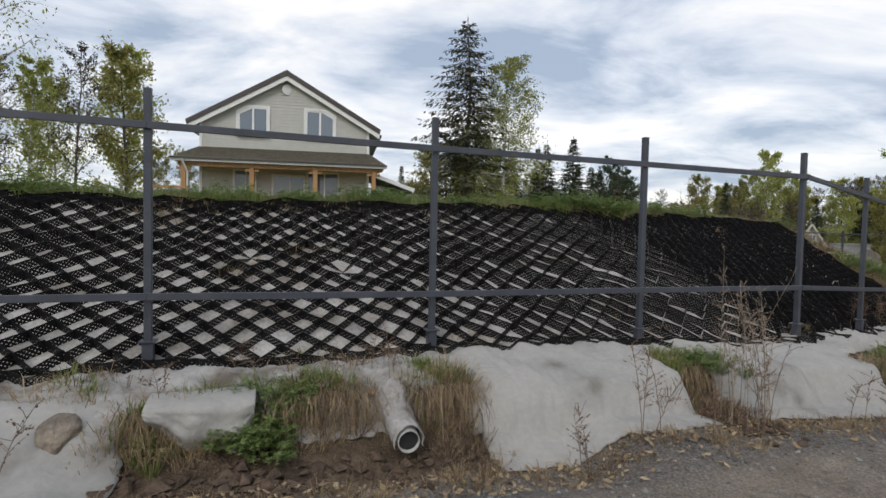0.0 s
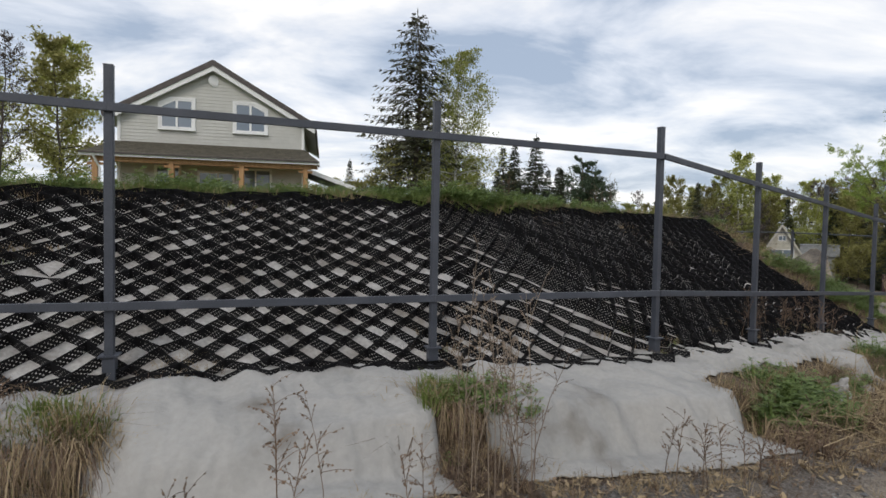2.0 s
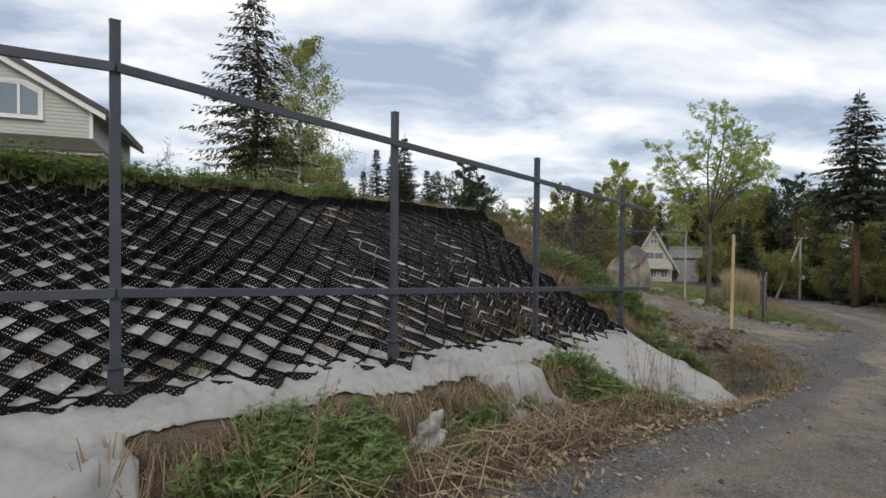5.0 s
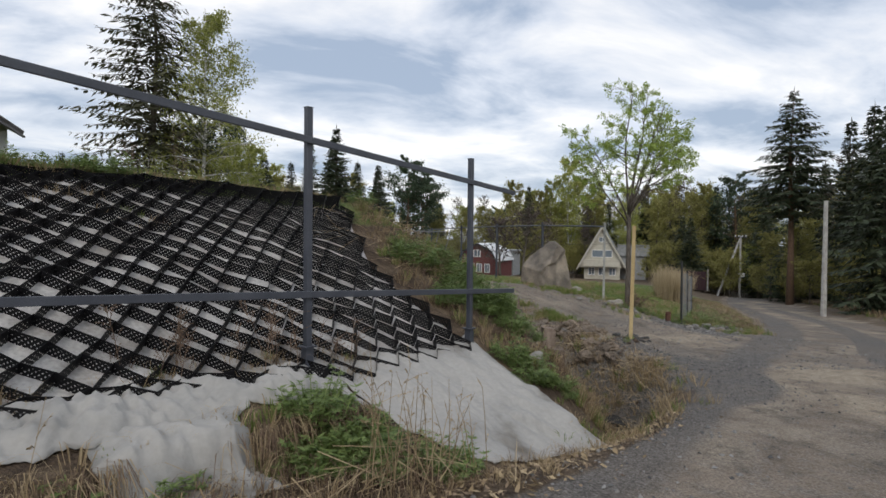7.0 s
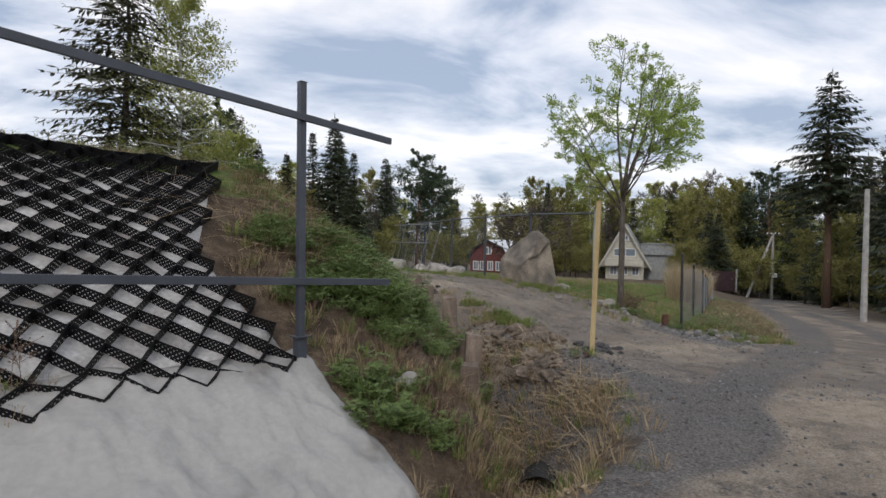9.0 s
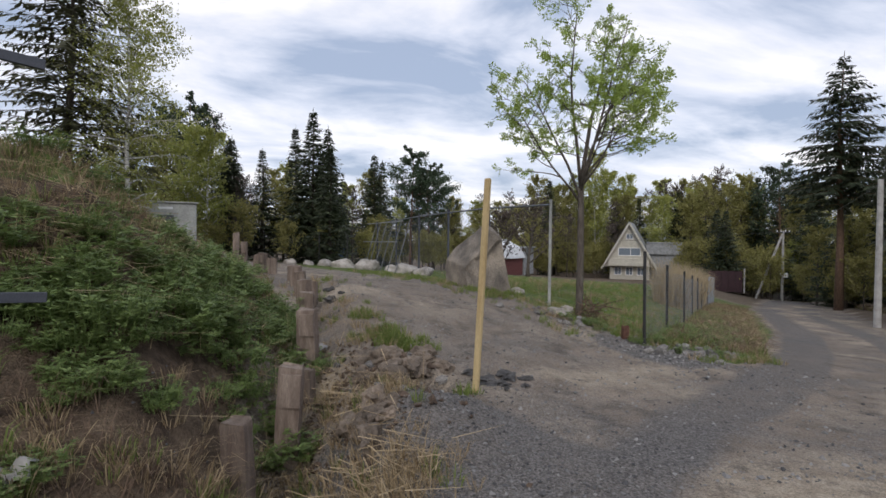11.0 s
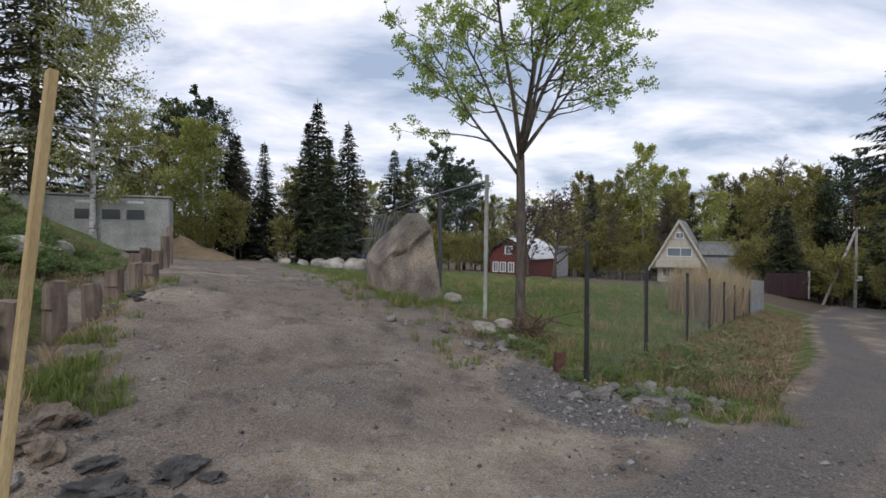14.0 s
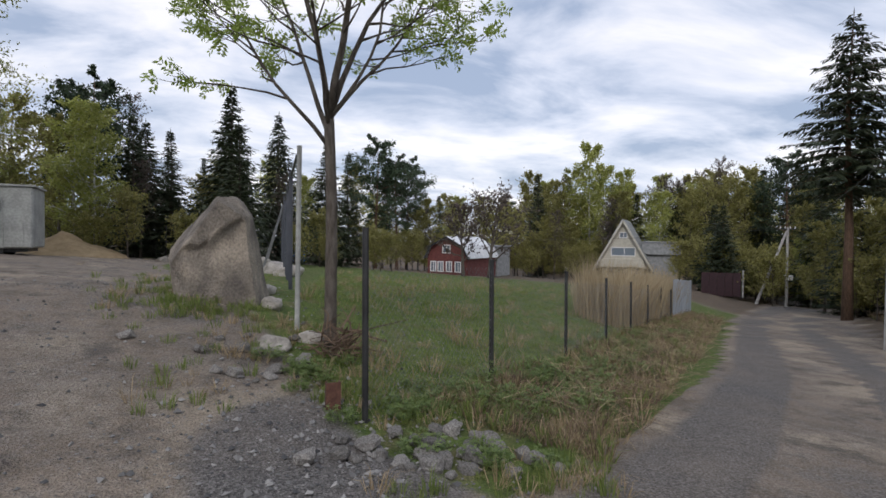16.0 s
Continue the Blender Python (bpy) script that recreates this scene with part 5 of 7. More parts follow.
# second side, from the corner post back along the lawn to the lamp post
bm = tube(bmesh.new(), [(17.8, 19.1, hz(17.8, 19.1) - 0.3), (17.82, 19.12, 1.62)], [0.035, 0.035], 8)
tagged(part("pipe_post", bm, M_TRAILER), "pale grey pipe post at the lawn corner", "post")
stub = thing("iron_stub", 18.35, 16.75, hz(18.35, 16.75), 12, "rusty iron channel stub standing by the fence", "iron stub")
part("web", boxes((0, 0, 0.08, 0.12, 0.012, 0.36)), M_RUST, stub)
part("edge", boxes((-0.06, 0.03, 0.08, 0.012, 0.07, 0.36)), M_RUST, stub)
part("edge", boxes((0.06, 0.03, 0.08, 0.012, 0.07, 0.36)), M_RUST, stub)

# corrugated sheet boundary farther along
sf = thing("sheet_fence", 0, 0, 0, 0, "pale blue-grey corrugated sheet fence along the road", "fence")
for k in range(4):
    f0, f1 = k / 4, (k + 1) / 4
    ax, ay = 30.5 + 4.2 * f0, 29.85 + 4.8 * f0
    bx, by = 30.5 + 4.2 * f1, 29.85 + 4.8 * f1
    vs, fs = [], []
    n = 24
    for i in range(n + 1):
        u = i / n
        x, y = ax + (bx - ax) * u, ay + (by - ay) * u
        o = 0.02 * math.sin(i * math.pi / 2)
        z = hz(x, y)
        vs += [(x + o * 0.75, y - o * 0.66, z - 0.1), (x + o * 0.75, y - o * 0.66, z + 1.45)]
        if i:
            fs.append((2 * i - 2, 2 * i, 2 * i + 1, 2 * i - 1))
    link("sheet", vs, fs, M_SHEET, sf)

# ---- tall frame fence behind the boulder ----
F2 = [(17.8, 19.1), (17.35, 22.5), (16.9, 26.0), (16.4, 29.5), (15.9, 33.5), (15.3, 37.8)]
F2T = [1.62, 1.72, 1.75, 1.75, 1.7, 1.65]
ff2 = thing("frame_fence", 0, 0, 0, 0, "dark steel frame fence with leaning mesh panels", "fence")
for k in range(1, len(F2)):
    x, y = F2[k]
    part("post", boxes((x, y, (hz(x, y) - 0.3 + F2T[k]) / 2, 0.07, 0.07, F2T[k] - hz(x, y) + 0.3)), M_STEEL, ff2)
for k in range(len(F2) - 1):
    a, b = Vector((*F2[k], F2T[k] - 0.12)), Vector((*F2[k + 1], F2T[k + 1] - 0.12))
    part("top_rail", tube(bmesh.new(), [a, b], [0.025, 0.025], 4), M_STEEL, ff2)
    za, zb = hz(*F2[k]) + 0.05, hz(*F2[k + 1]) + 0.05
    if k < 2:
        continue
    vv, fc = wire_panel(F2[k], F2[k + 1], za, zb, min(F2T[k] - za, F2T[k + 1] - zb) - 0.2, 0.22, 0.0035)
    link("mesh_panel", vv, fc, M_STEEL, ff2)
for k, f in enumerate((0.62, 0.70, 0.78, 0.86, 0.94, 1.0)):
    x, y = 17.8 - 2.5 * f, 19.1 + 18.7 * f
    z = hz(x, y)
    part("strut", tube(bmesh.new(), [(x - 0.75, y - 0.2, z), (x - 0.05, y, 1.55)], [0.022, 0.022], 4), M_WIRE, ff2, "grey leaning strut")
part("panel_rail", tube(bmesh.new(), [(15.85, 30.5, 1.45), (14.75, 37.6, 1.5)], [0.022, 0.022], 4), M_WIRE, ff2)
part("panel_rail", tube(bmesh.new(), [(15.6, 30.5, 0.55), (14.5, 37.6, 0.5)], [0.022, 0.022], 4), M_WIRE, ff2)
# far mesh fence at the clearing's edge
B2 = [(15.3, 37.8), (12.0, 40.5), (8.5, 43.0), (4.5, 45.0)]
fb = thing("mesh_fence", 0, 0, 0, 0, "dark wire fence at the edge of the wood", "fence")
for x0, y0, x1, y1 in [(*p, *q) for p, q in zip(B2, B2[1:])]:
    for f in (0, 0.5):
        x, y = x0 + (x1 - x0) * f, y0 + (y1 - y0) * f
        part("post", tube(bmesh.new(), [(x, y, hz(x, y) - 0.2), (x, y, hz(x, y) + 1.9)], [0.04, 0.04], 6), M_BLACKPOST, fb)
    vv, fc = wire_panel((x0, y0), (x1, y1), hz(x0, y0) + 0.1, hz(x1, y1) + 0.1, 1.6, 0.35, 0.005)
    link("mesh_panel", vv, fc, M_BLACKPOST, fb)

# pale stones lining the drive
for k, (x, y, s) in enumerate([(16.1, 31.0, 0.62), (16.6, 29.2, 0.5), (15.6, 33.0, 0.42), (14.6, 35.2, 0.7), (13.4, 37.2, 0.62), (12.4, 38.8, 0.5), (11.4, 39.6, 0.42), (10.3, 40.4, 0.4), (9.2, 40.8, 0.35), (17.0, 21.6, 0.22), (17.35, 20.0, 0.2), (17.6, 18.3, 0.2), (18.0, 18.6, 0.16)]):
    bm = rock_bm(s * 1.15, s * 0.8, s * 0.58, 40 + k)
    ob = part("field_stone", bm, M_ROCKPALE, smooth=True)
    ob.matrix_basis = pose(x, y, hz(x, y) + s * 0.22, 0, 0, k * 47)
    tagged(ob, "pale rounded granite field stone on the verge", "stone", "stones lining the drive")
for k, (x, y, s) in enumerate([(10.1, 19.6, 0.32), (9.9, 20.6, 0.28), (9.6, 21.6, 0.34), (10.55, 18.5, 0.3)]):
    bm = rock_bm(s * 1.3, s * 0.8, s * 0.6, 70 + k)
    ob = part("field_stone", bm, M_ROCKPALE, smooth=True)
    ob.matrix_basis = pose(x, y, hz(x, y) + s * 0.15, 0, 0, k * 61)
    tagged(ob, "pale stone lying on the weedy bank", "stone", "stones on the bank")
# sand heap
bm = bmesh.new()
bmesh.ops.create_grid(bm, x_segments=40, y_segments=40, size=3.0)
for v in bm.verts:
    rr = math.hypot(v.co.x / 1.1, v.co.y * 1.1)
    v.co.z = max(0, 1.15 * (1 - rr / 2.5)) ** 1.15 + 0.12 * noise.noise(v.co * 1.3) * (rr < 2.4) - (0.25 if rr > 2.5 else 0.02)
sh = part("sand_mound", bm, M_SAND, smooth=True)
sh.matrix_basis = pose(5.0, 39.6, hz(5.0, 39.6))
tagged(sh, "low heap of yellow building sand", "sand heap")


# ---- poles, cabin, far odds ----
def utility_pole(x, y, top, brace, label):
    z0 = hz(x, y)
    P = thing("utility_pole", x, y, z0, 0, label, "utility pole")
    h = top - z0
    part("shaft", tube(bmesh.new(), [(0, 0, -0.3), (0, 0, h)], [0.13, 0.09], 8), M_CONC, P)
    if brace:
        part("brace", tube(bmesh.new(), [(-2.75, 0.4, -0.3), (-0.1, 0, h - 0.35)], [0.12, 0.10], 8), M_CONC, P, "leaning brace pole")
        part("crossarm", boxes((0, 0, h - 0.15, 1.6, 0.08, 0.08)), M_STEEL, P)
        for ix in (-0.7, -0.25, 0.25, 0.7):
            part("insulator", tube(bmesh.new(), [(ix, 0, h - 0.1), (ix, 0, h + 0.08)], [0.045, 0.03], 6), M_WHITE, P)
        part("meter_box", boxes((0.0, -0.18, 2.45, 0.75, 0.15, 0.42)), M_TIN, P)
    return P


utility_pole(54.5, 50.0, 1.75, True, "grey concrete utility pole with leaning brace at the junction")
utility_pole(33.2, 24.0, 3.1, False, "bare grey concrete pole beside the road")
wires = bpy.data.curves.new("overhead_wire", "CURVE"); wires.dimensions = "3D"; wires.bevel_depth = 0.012
for dz, ax, ay, bx, by in ((0.0, 54.5, 50, 20, 80), (0.0, 54.5, 50, 120, 60), (0.25, 54.5, 50, 33.2, 24)):
    sp = wires.splines.new("POLY"); sp.points.add(12)
    for i in range(13):
        u = i / 12
        sp.points[i].co = (ax + (bx - ax) * u, ay + (by - ay) * u, 1.7 + dz + (1.0 * u if dz else 0) - 1.2 * 4 * u * (1 - u) * (0.4 if dz else 1), 1)
wires.materials.append(M_BLACKPOST)
tagged(new("overhead_wire", wires), "thin dark overhead wires sagging between poles", "wire")


def cabin(x, y, s):
    C = thing("portable_toilet", x, y, hz(x, y), 20, "bright blue plastic portable toilet cabin on the lawn", "toilet cabin")
    part("body", boxes((0, 0, 1.0 * s, 1.05 * s, 1.05 * s, 2.0 * s), bevel=0.04), M_BLUE, C)
    bm = bmesh.new(); bmesh.ops.create_cone(bm, cap_ends=True, segments=4, radius1=0.8 * s, radius2=0.45 * s, depth=0.3 * s, matrix=pose(0, 0, 2.15 * s, 0, 0, 45)); part("roof", bm, M_WHITE, C)
    part("door", boxes((0, -0.54 * s, 0.95 * s, 0.75 * s, 0.03, 1.75 * s)), M_BLUE, C)


cabin(13.4, 67.0, 1.0)
gate = thing("garden_gate", 49.5, 51.5, hz(49.5, 51.5), -30, "dark maroon sheet gate with a blue box above", "gate")
M_MAROON = mat("maroon_sheet", (0.03, 0.012, 0.016), (0.05, 0.02, 0.025), 4, 0.6, 0.1)
for k in range(5):
    part("sheet", boxes((-1.2 + k * 0.6, 0, 1.0, 0.58, 0.04 + 0.02 * (k % 2), 2.0)), M_MAROON, gate)
part("post", boxes((1.65, 0, 1.1, 0.12, 0.12, 2.3)), M_CONC, gate)
# ---- trees that stand out ----
tree("spruce", *spruce_meshes(14.5, 4.3, 0.16, 3, 0.44, M_NEEDLEO, 1.0, 0.36, 0.62), M_BARK, 1.5, 33.6, hz(1.5, 33.6), "tall old spruce with drooping branches behind the bank")
tree("birch", *leafy_meshes(12.6, 2.6, 2.0, 5, 54, 14, 20, 0.075, 0.13, 0.2, 0.8, M_LEAFB, 0.5, droop=0.35), M_BIRCH, 3.9, 33.4, hz(3.9, 33.4), "slender birch in young pale leaf beside the spruce")
def rowan_meshes(seed):
    """A trunk that forks into steep limbs; leaves stand in clusters at the twigs' ends."""
    rng = np.random.default_rng(seed)
    bm = bmesh.new()
    C, U, V = [], [], []

    def unit(v):
        return v / (np.linalg.norm(v) + 1e-9)

    def run(p, d, length, r0, r1, pull, wob, n=6):
        pts = [np.array(p, float)]
        for _ in range(n):
            d = unit(d + rng.normal(size=3) * wob + np.array([0, 0, pull]))
            pts.append(pts[-1] + d * length / n)
        tube(bm, pts, [r0 + (r1 - r0) * (i / n) ** 0.8 for i in range(n + 1)], 6 if r0 > 0.02 else 4)
        return pts

    def cluster(p, d, size):
        for _ in range(3):
            q = p + rng.normal(size=3) * 0.035
            a = unit(d + rng.normal(size=3) * 0.75 + np.array([0, 0, -0.15]))
            side = unit(np.cross(a, rng.normal(size=3)))
            for k in range(4):
                for sg in (-1, 1):
                    w = unit(side * sg + a * 0.5 + rng.normal(size=3) * 0.15)
                    L = size * rng.uniform(0.7, 1.25)
                    tilt = rng.normal(size=(2, 3)) * 0.3
                    C.append(q + a * size * 1.1 * k + w * L); U.append(w * L); V.append(unit(a + tilt[1]) * L * 0.52)

    def twigs(pts, n, length, lo=0.3):
        for t in range(n):
            s = lo + (1 - lo) * (t + rng.random()) / n
            x = s * (len(pts) - 1); i = min(int(x), len(pts) - 2)
            q = pts[i] + (pts[i + 1] - pts[i]) * (x - i)
            d = unit(unit(pts[i + 1] - pts[i]) * 0.8 + rng.normal(size=3) * np.array([0.6, 0.6, 0.35]) + np.array([0, 0, 0.1]))
            w = run(q, d, length * rng.uniform(0.6, 1.2), 0.006, 0.002, 0.03, 0.14, 3)
            cluster(w[-1], d, 0.036)
            if rng.random() < 0.55:
                cluster(w[2], d, 0.032)

    trunk = run((0, 0, -0.3), np.array([0.02, 0, 1.0]), 3.1, 0.088, 0.066, 0.25, 0.02, 6)
    top = trunk[-1]
    heads = [(2.8, -15, 0.26, 3.6, 0.046), (3.1, 80, 0.03, 4.0, 0.060), (3.1, 200, 0.20, 3.7, 0.044), (2.9, 310, 0.30, 3.4, 0.038), (2.6, 150, 0.42, 3.1, 0.036), (3.0, 30, 0.48, 2.7, 0.030), (2.45, 185, 0.80, 2.6, 0.030), (2.7, 255, 0.60, 2.4, 0.028), (3.0, 345, 0.70, 2.4, 0.026)]
    for z, az, out, length, r in heads:
        a = radians(az)
        f = min(1.0, (z + 0.3) / (top[2] + 0.3)) * 6; i = min(int(f), 5)
        p = trunk[i] + (trunk[i + 1] - trunk[i]) * (f - i)
        limb = run(p, np.array([math.cos(a) * out, math.sin(a) * out, 0.8]), length, r, 0.008, 0.05, 0.09, 8)
        nb = 9
        for k in range(nb):
            s = 0.28 + 0.72 * (k + rng.random()) / nb
            x = s * 8; i = min(int(x), 7)
            q = limb[i] + (limb[i + 1] - limb[i]) * (x - i)
            b = a + rng.normal() * 1.0
            d = unit(np.array([math.cos(b), math.sin(b), rng.uniform(0.1, 0.55)]))
            br = run(q, d, (1.45 - 0.75 * s) * rng.uniform(0.75, 1.2), r * 0.38 * (1.2 - s) + 0.005, 0.003, 0.02, 0.13, 5)
            twigs(br, 5, 0.34)
        twigs(limb, 6, 0.36, 0.6)
    return bm, quads_mesh("crown", C, U, V, M_LEAF)


rowan = tree("rowan_tree", *rowan_meshes(29), M_BARK, 18.25, 18.5, hz(18.25, 18.5), "young rowan tree in fresh leaf by the lawn corner")
tree("spruce", *spruce_meshes(16.3, 4.0, 0.42, 8, 0.9, None, 1.15, 0.40, 0.75), M_BARKP, 44.5, 35.5, hz(44.5, 35.5), "tall dark spruce with a bare lower trunk by the road")
tree("spruce", *spruce_meshes(10.5, 3.0, 0.05, 9, 0.9, None, 1.1, 0.4), M_BARK, 36.5, 23.5, hz(36.5, 23.5), "dense dark spruce beside the road")
tree("birch", *leafy_meshes(15.0, 3.6, 3.5, 15, 34, 12, 9, 0.085, 0.20, 0.5, 0.8, M_LEAFB, 0.5, droop=0.4), M_BIRCH, -18.0, 19.5, hz(-18, 19.5), "tall birch with sparse young leaves beyond the fence")

# a bare branching fruit tree in front of the cottage
tree("apple_tree", *leafy_meshes(5.6, 2.8, 1.0, 31, 22, 13, 5, 0.12, 0.16, 0.3, 0.9, M_TWIG), M_BARK, 28.4, 48.5, hz(28.4, 48.5), "bare branching apple tree in the garden")
tree("apple_tree", *leafy_meshes(4.6, 2.4, 1.0, 32, 20, 12, 5, 0.12, 0.14, -0.3, 0.9, M_TWIG), M_BARK, 26.8, 50.0, hz(26.8, 50.0), "bare branching apple tree in the garden")

# ---- kinds of wood trees, repeated ----
KINDS = {}
def kind_of(key):
    if key not in KINDS:
        if key == "s1":
            KINDS[key] = tree("spruce", *spruce_meshes(12, 3.3, 0.02, 21, 0.80, None, 1.45, 0.30, 0.9), M_BARK, 0, 0, 0, "dark green spruce at the edge of the wood", "trees of the wood")
        if key == "s2":
            KINDS[key] = tree("spruce", *spruce_meshes(12, 2.5, 0.03, 22, 0.80, None, 1.4, 0.22, 0.9), M_BARK, 0, 0, 0, "narrow dark spruce at the edge of the wood", "trees of the wood")
        if key == "p1":
            KINDS[key] = tree("pine", *leafy_meshes(12, 2.6, 4.0, 23, 26, 10, 26, 0.13, 0.15, 0.2, 0.25, M_NEEDLEP, 0.40), M_BARKP, 0, 0, 0, "pine with tufted crown at the edge of the wood", "trees of the wood")
        if key == "b1":
            KINDS[key] = tree("birch", *leafy_meshes(12, 2.4, 0.8, 24, 34, 11, 14, 0.14, 0.13, 0.2, 0.9, M_LEAFB, 0.6, droop=0.3), M_BIRCH, 0, 0, 0, "birch in young yellow-green leaf at the wood's edge", "trees of the wood")
        if key == "b2":
            KINDS[key] = tree("alder", *leafy_meshes(12, 2.7, 0.7, 25, 34, 11, 14, 0.15, 0.14, -0.2, 0.8, M_LEAFO, 0.6), M_BARK, 0, 0, 0, "alder in olive spring leaf at the wood's edge", "trees of the wood")
        if key == "t1":
            KINDS[key] = tree("bare_tree", *leafy_meshes(12, 2.2, 2.5, 26, 30, 13, 5, 0.10, 0.11, 0.2, 1.0, M_TWIG, 0.5), M_BARK, 0, 0, 0, "still leafless grey tree at the wood's edge", "trees of the wood")
        if key == "u1":
            KINDS[key] = tree("shrub", *leafy_meshes(3.0, 1.7, 0.2, 27, 20, 10, 10, 0.09, 0.035, 0.0, 1.0, M_LEAFO, 0.6), M_BARK, 0, 0, 0, "olive undergrowth shrub below the trees", "shrubs below the wood")
        KINDS[key]["first"] = 1
    return KINDS[key]


def plant(key, x, y, h, yaw):
    src = kind_of(key)
    s = h / (3.0 if key == "u1" else 12.0)
    m = pose(x, y, hz(x, y), 0, 0, yaw) @ Matrix.Diagonal((s * (0.8 + 0.2 / max(s, 0.2)), s * (0.8 + 0.2 / max(s, 0.2)), s, 1))
    if src.get("first"):
        del src["first"]
        src.matrix_basis = m
        return src
    ob = copy_thing(src, m)
    ob.matrix_basis = m
    return ob


WOOD = [
    # behind the clearing
    ("s1", 11.4, 45.4, 10.9), ("s1", 12.2, 60.5, 13.4), ("s2", 9.7, 52.5, 10.6), ("s1", 16.5, 57.5, 10.8), ("s2", 12.6, 41.5, 7.6), ("p1", 21.0, 65.0, 12.4), ("p1", 23.2, 65.5, 11.8), ("p1", 25.0, 73.0, 12.6), ("s2", 18.3, 70.0, 12.4),
    ("s1", 6.2, 44.8, 8.4), ("s2", 8.1, 45.0, 7.4), ("s1", 5.0, 50.0, 9.2), ("p1", 2.5, 47.5, 11.0), ("b1", 3.9, 43.0, 8.6), ("b1", 5.2, 42.4, 7.6), ("b2", 2.2, 45.0, 7.6), ("t1", 3.6, 50.5, 11.2), ("p1", 0.4, 50.5, 11.2), ("b2", -0.9, 46.5, 8.6), ("t1", 7.0, 43.6, 5.6), ("b2", 9.3, 46.8, 5.4), ("t1", 14.2, 47.5, 6.0),
    # beyond the house
    ("b2", -22.0, 37.0, 11.4), ("b1", -24.3, 40.3, 12.6), ("t1", -22.8, 33.0, 10.4), ("t1", -24.5, 29, 8.8), ("b1", -28, 36, 11), ("b2", -33, 30, 10), ("b1", -30.5, 42, 11),
    # beyond the steep-gabled house
    ("b1", 55.1, 88, 20.0), ("b1", 52.2, 90, 16.5), ("b1", 58.5, 90, 17.0), ("b2", 49, 88, 14), ("s2", 43.2, 79, 13.6), ("b1", 61.1, 89.3, 17.0), ("b2", 64, 91, 14), ("s2", 63, 92, 14.5), ("b1", 67.9, 88.5, 15.8), ("t1", 72.4, 85.3, 16.4), ("t1", 70.4, 87, 14.5), ("b2", 46, 84, 12), ("p1", 42, 90, 12), ("b2", 40, 84, 11), ("b2", 36, 80, 10.5), ("b1", 32, 78, 9.5), ("b2", 28, 76, 9.0), ("t1", 25, 72, 9.0),
    # right of the junction
    ("s1", 51.9, 54.4, 8.6), ("s1", 53.0, 57.0, 8.2), ("b2", 59.5, 63.7, 12.2), ("b2", 64.0, 66.4, 14.8), ("t1", 62.0, 67, 14.6), ("s2", 65.5, 65.1, 15.2), ("p1", 65.3, 61.2, 15.2), ("s1", 69.5, 61.0, 14.8), ("s1", 58.6, 50.9, 10.8), ("b2", 63, 56, 11), ("p1", 72, 58, 16), ("s1", 70, 53, 17), ("b2", 60, 47, 9), ("b1", 58, 52.5, 6), ("t1", 66, 48, 16), ("b2", 62, 43, 13), ("b2", 58, 40, 13), ("t1", 56, 36, 14), ("t1", 54, 33, 14), ("s1", 48.6, 32.6, 15.0), ("b2", 50, 30, 13), ("s1", 48, 26, 15), ("s2", 51, 36, 14.5), ("b2", 44, 22, 12), ("t1", 41, 18, 12), ("s1", 40, 14, 14), ("b2", 34, 10, 11), ("s1", 50, 40, 8), ("b2", 48, 38, 6), ("b2", 52, 44, 6.5),
    ("b2", 66, 76, 14), ("b2", 69, 79, 15), ("t1", 64, 79, 14), ("s2", 73, 76, 14), ("b2", 61, 72, 12), ("b1", 60.5, 78, 12), ("s1", 75, 72, 14), ("b1", 78, 80, 14), ("b2", 74, 66, 14), ("s2", 80, 60, 16), ("b2", -40, 45, 12), ("b2", 7, 64, 9), ("b1", 14, 68, 9), ("s2", 31, 86, 11), ("b1", 22, 80, 10),
]
WOOD += [("u1", -1.6, 33.4, 3.0), ("u1", -3.2, 35.0, 3.0), ("u1", 3.0, 39.0, 4.0)]
rw = random.Random(4)
for k in range(46):
    f = rw.random()
    WOOD.append(("u1", 53 + 14 * f + rw.gauss(0, 1.5), 50 + 16 * f + rw.gauss(0, 2.0) + 5 * (k % 2), rw.uniform(2.5, 5.0)))
for k in range(34):
    f = k / 33
    WOOD.append((("u1", "u1", "b2", "t1")[k % 4], 20 + 34 * f, 69 + 9 * f + rw.uniform(-2, 3), rw.uniform(3.2, 5.0) * (1 if k % 4 < 2 else 1.7)))
for k in range(26):
    f = k / 25
    WOOD.append((("b2", "s2", "b1", "t1", "s1")[k % 5], 48 + 28 * f, 94 - 26 * f + rw.uniform(-2, 3), rw.uniform(11, 15)))
for k, (key, x, y, h) in enumerate(WOOD):
    plant(key, x, y, h * rw.uniform(0.95, 1.05), rw.uniform(0, 360))
for k in range(62):
    # undergrowth along the wood's edge
    f = k / 62
    if f < 0.3:
        x, y = -8 + 32 * f / 0.3, 46 + 6 * math.sin(f * 30)
    elif f < 0.62:
        x, y = 24 + 40 * (f - 0.3) / 0.32, 64 + 18 * (f - 0.3) / 0.32 + rw.uniform(-3, 3)
    else:
        x, y = 62 - 28 * (f - 0.62) / 0.38, 56 - 40 * (f - 0.62) / 0.38 + rw.uniform(-2, 2)
    if abs(x - 53) < 7 and abs(y - 74) < 7:
        continue
    plant("u1", x + rw.uniform(-1.5, 1.5), y, rw.uniform(1.8, 3.6), rw.uniform(0, 360))

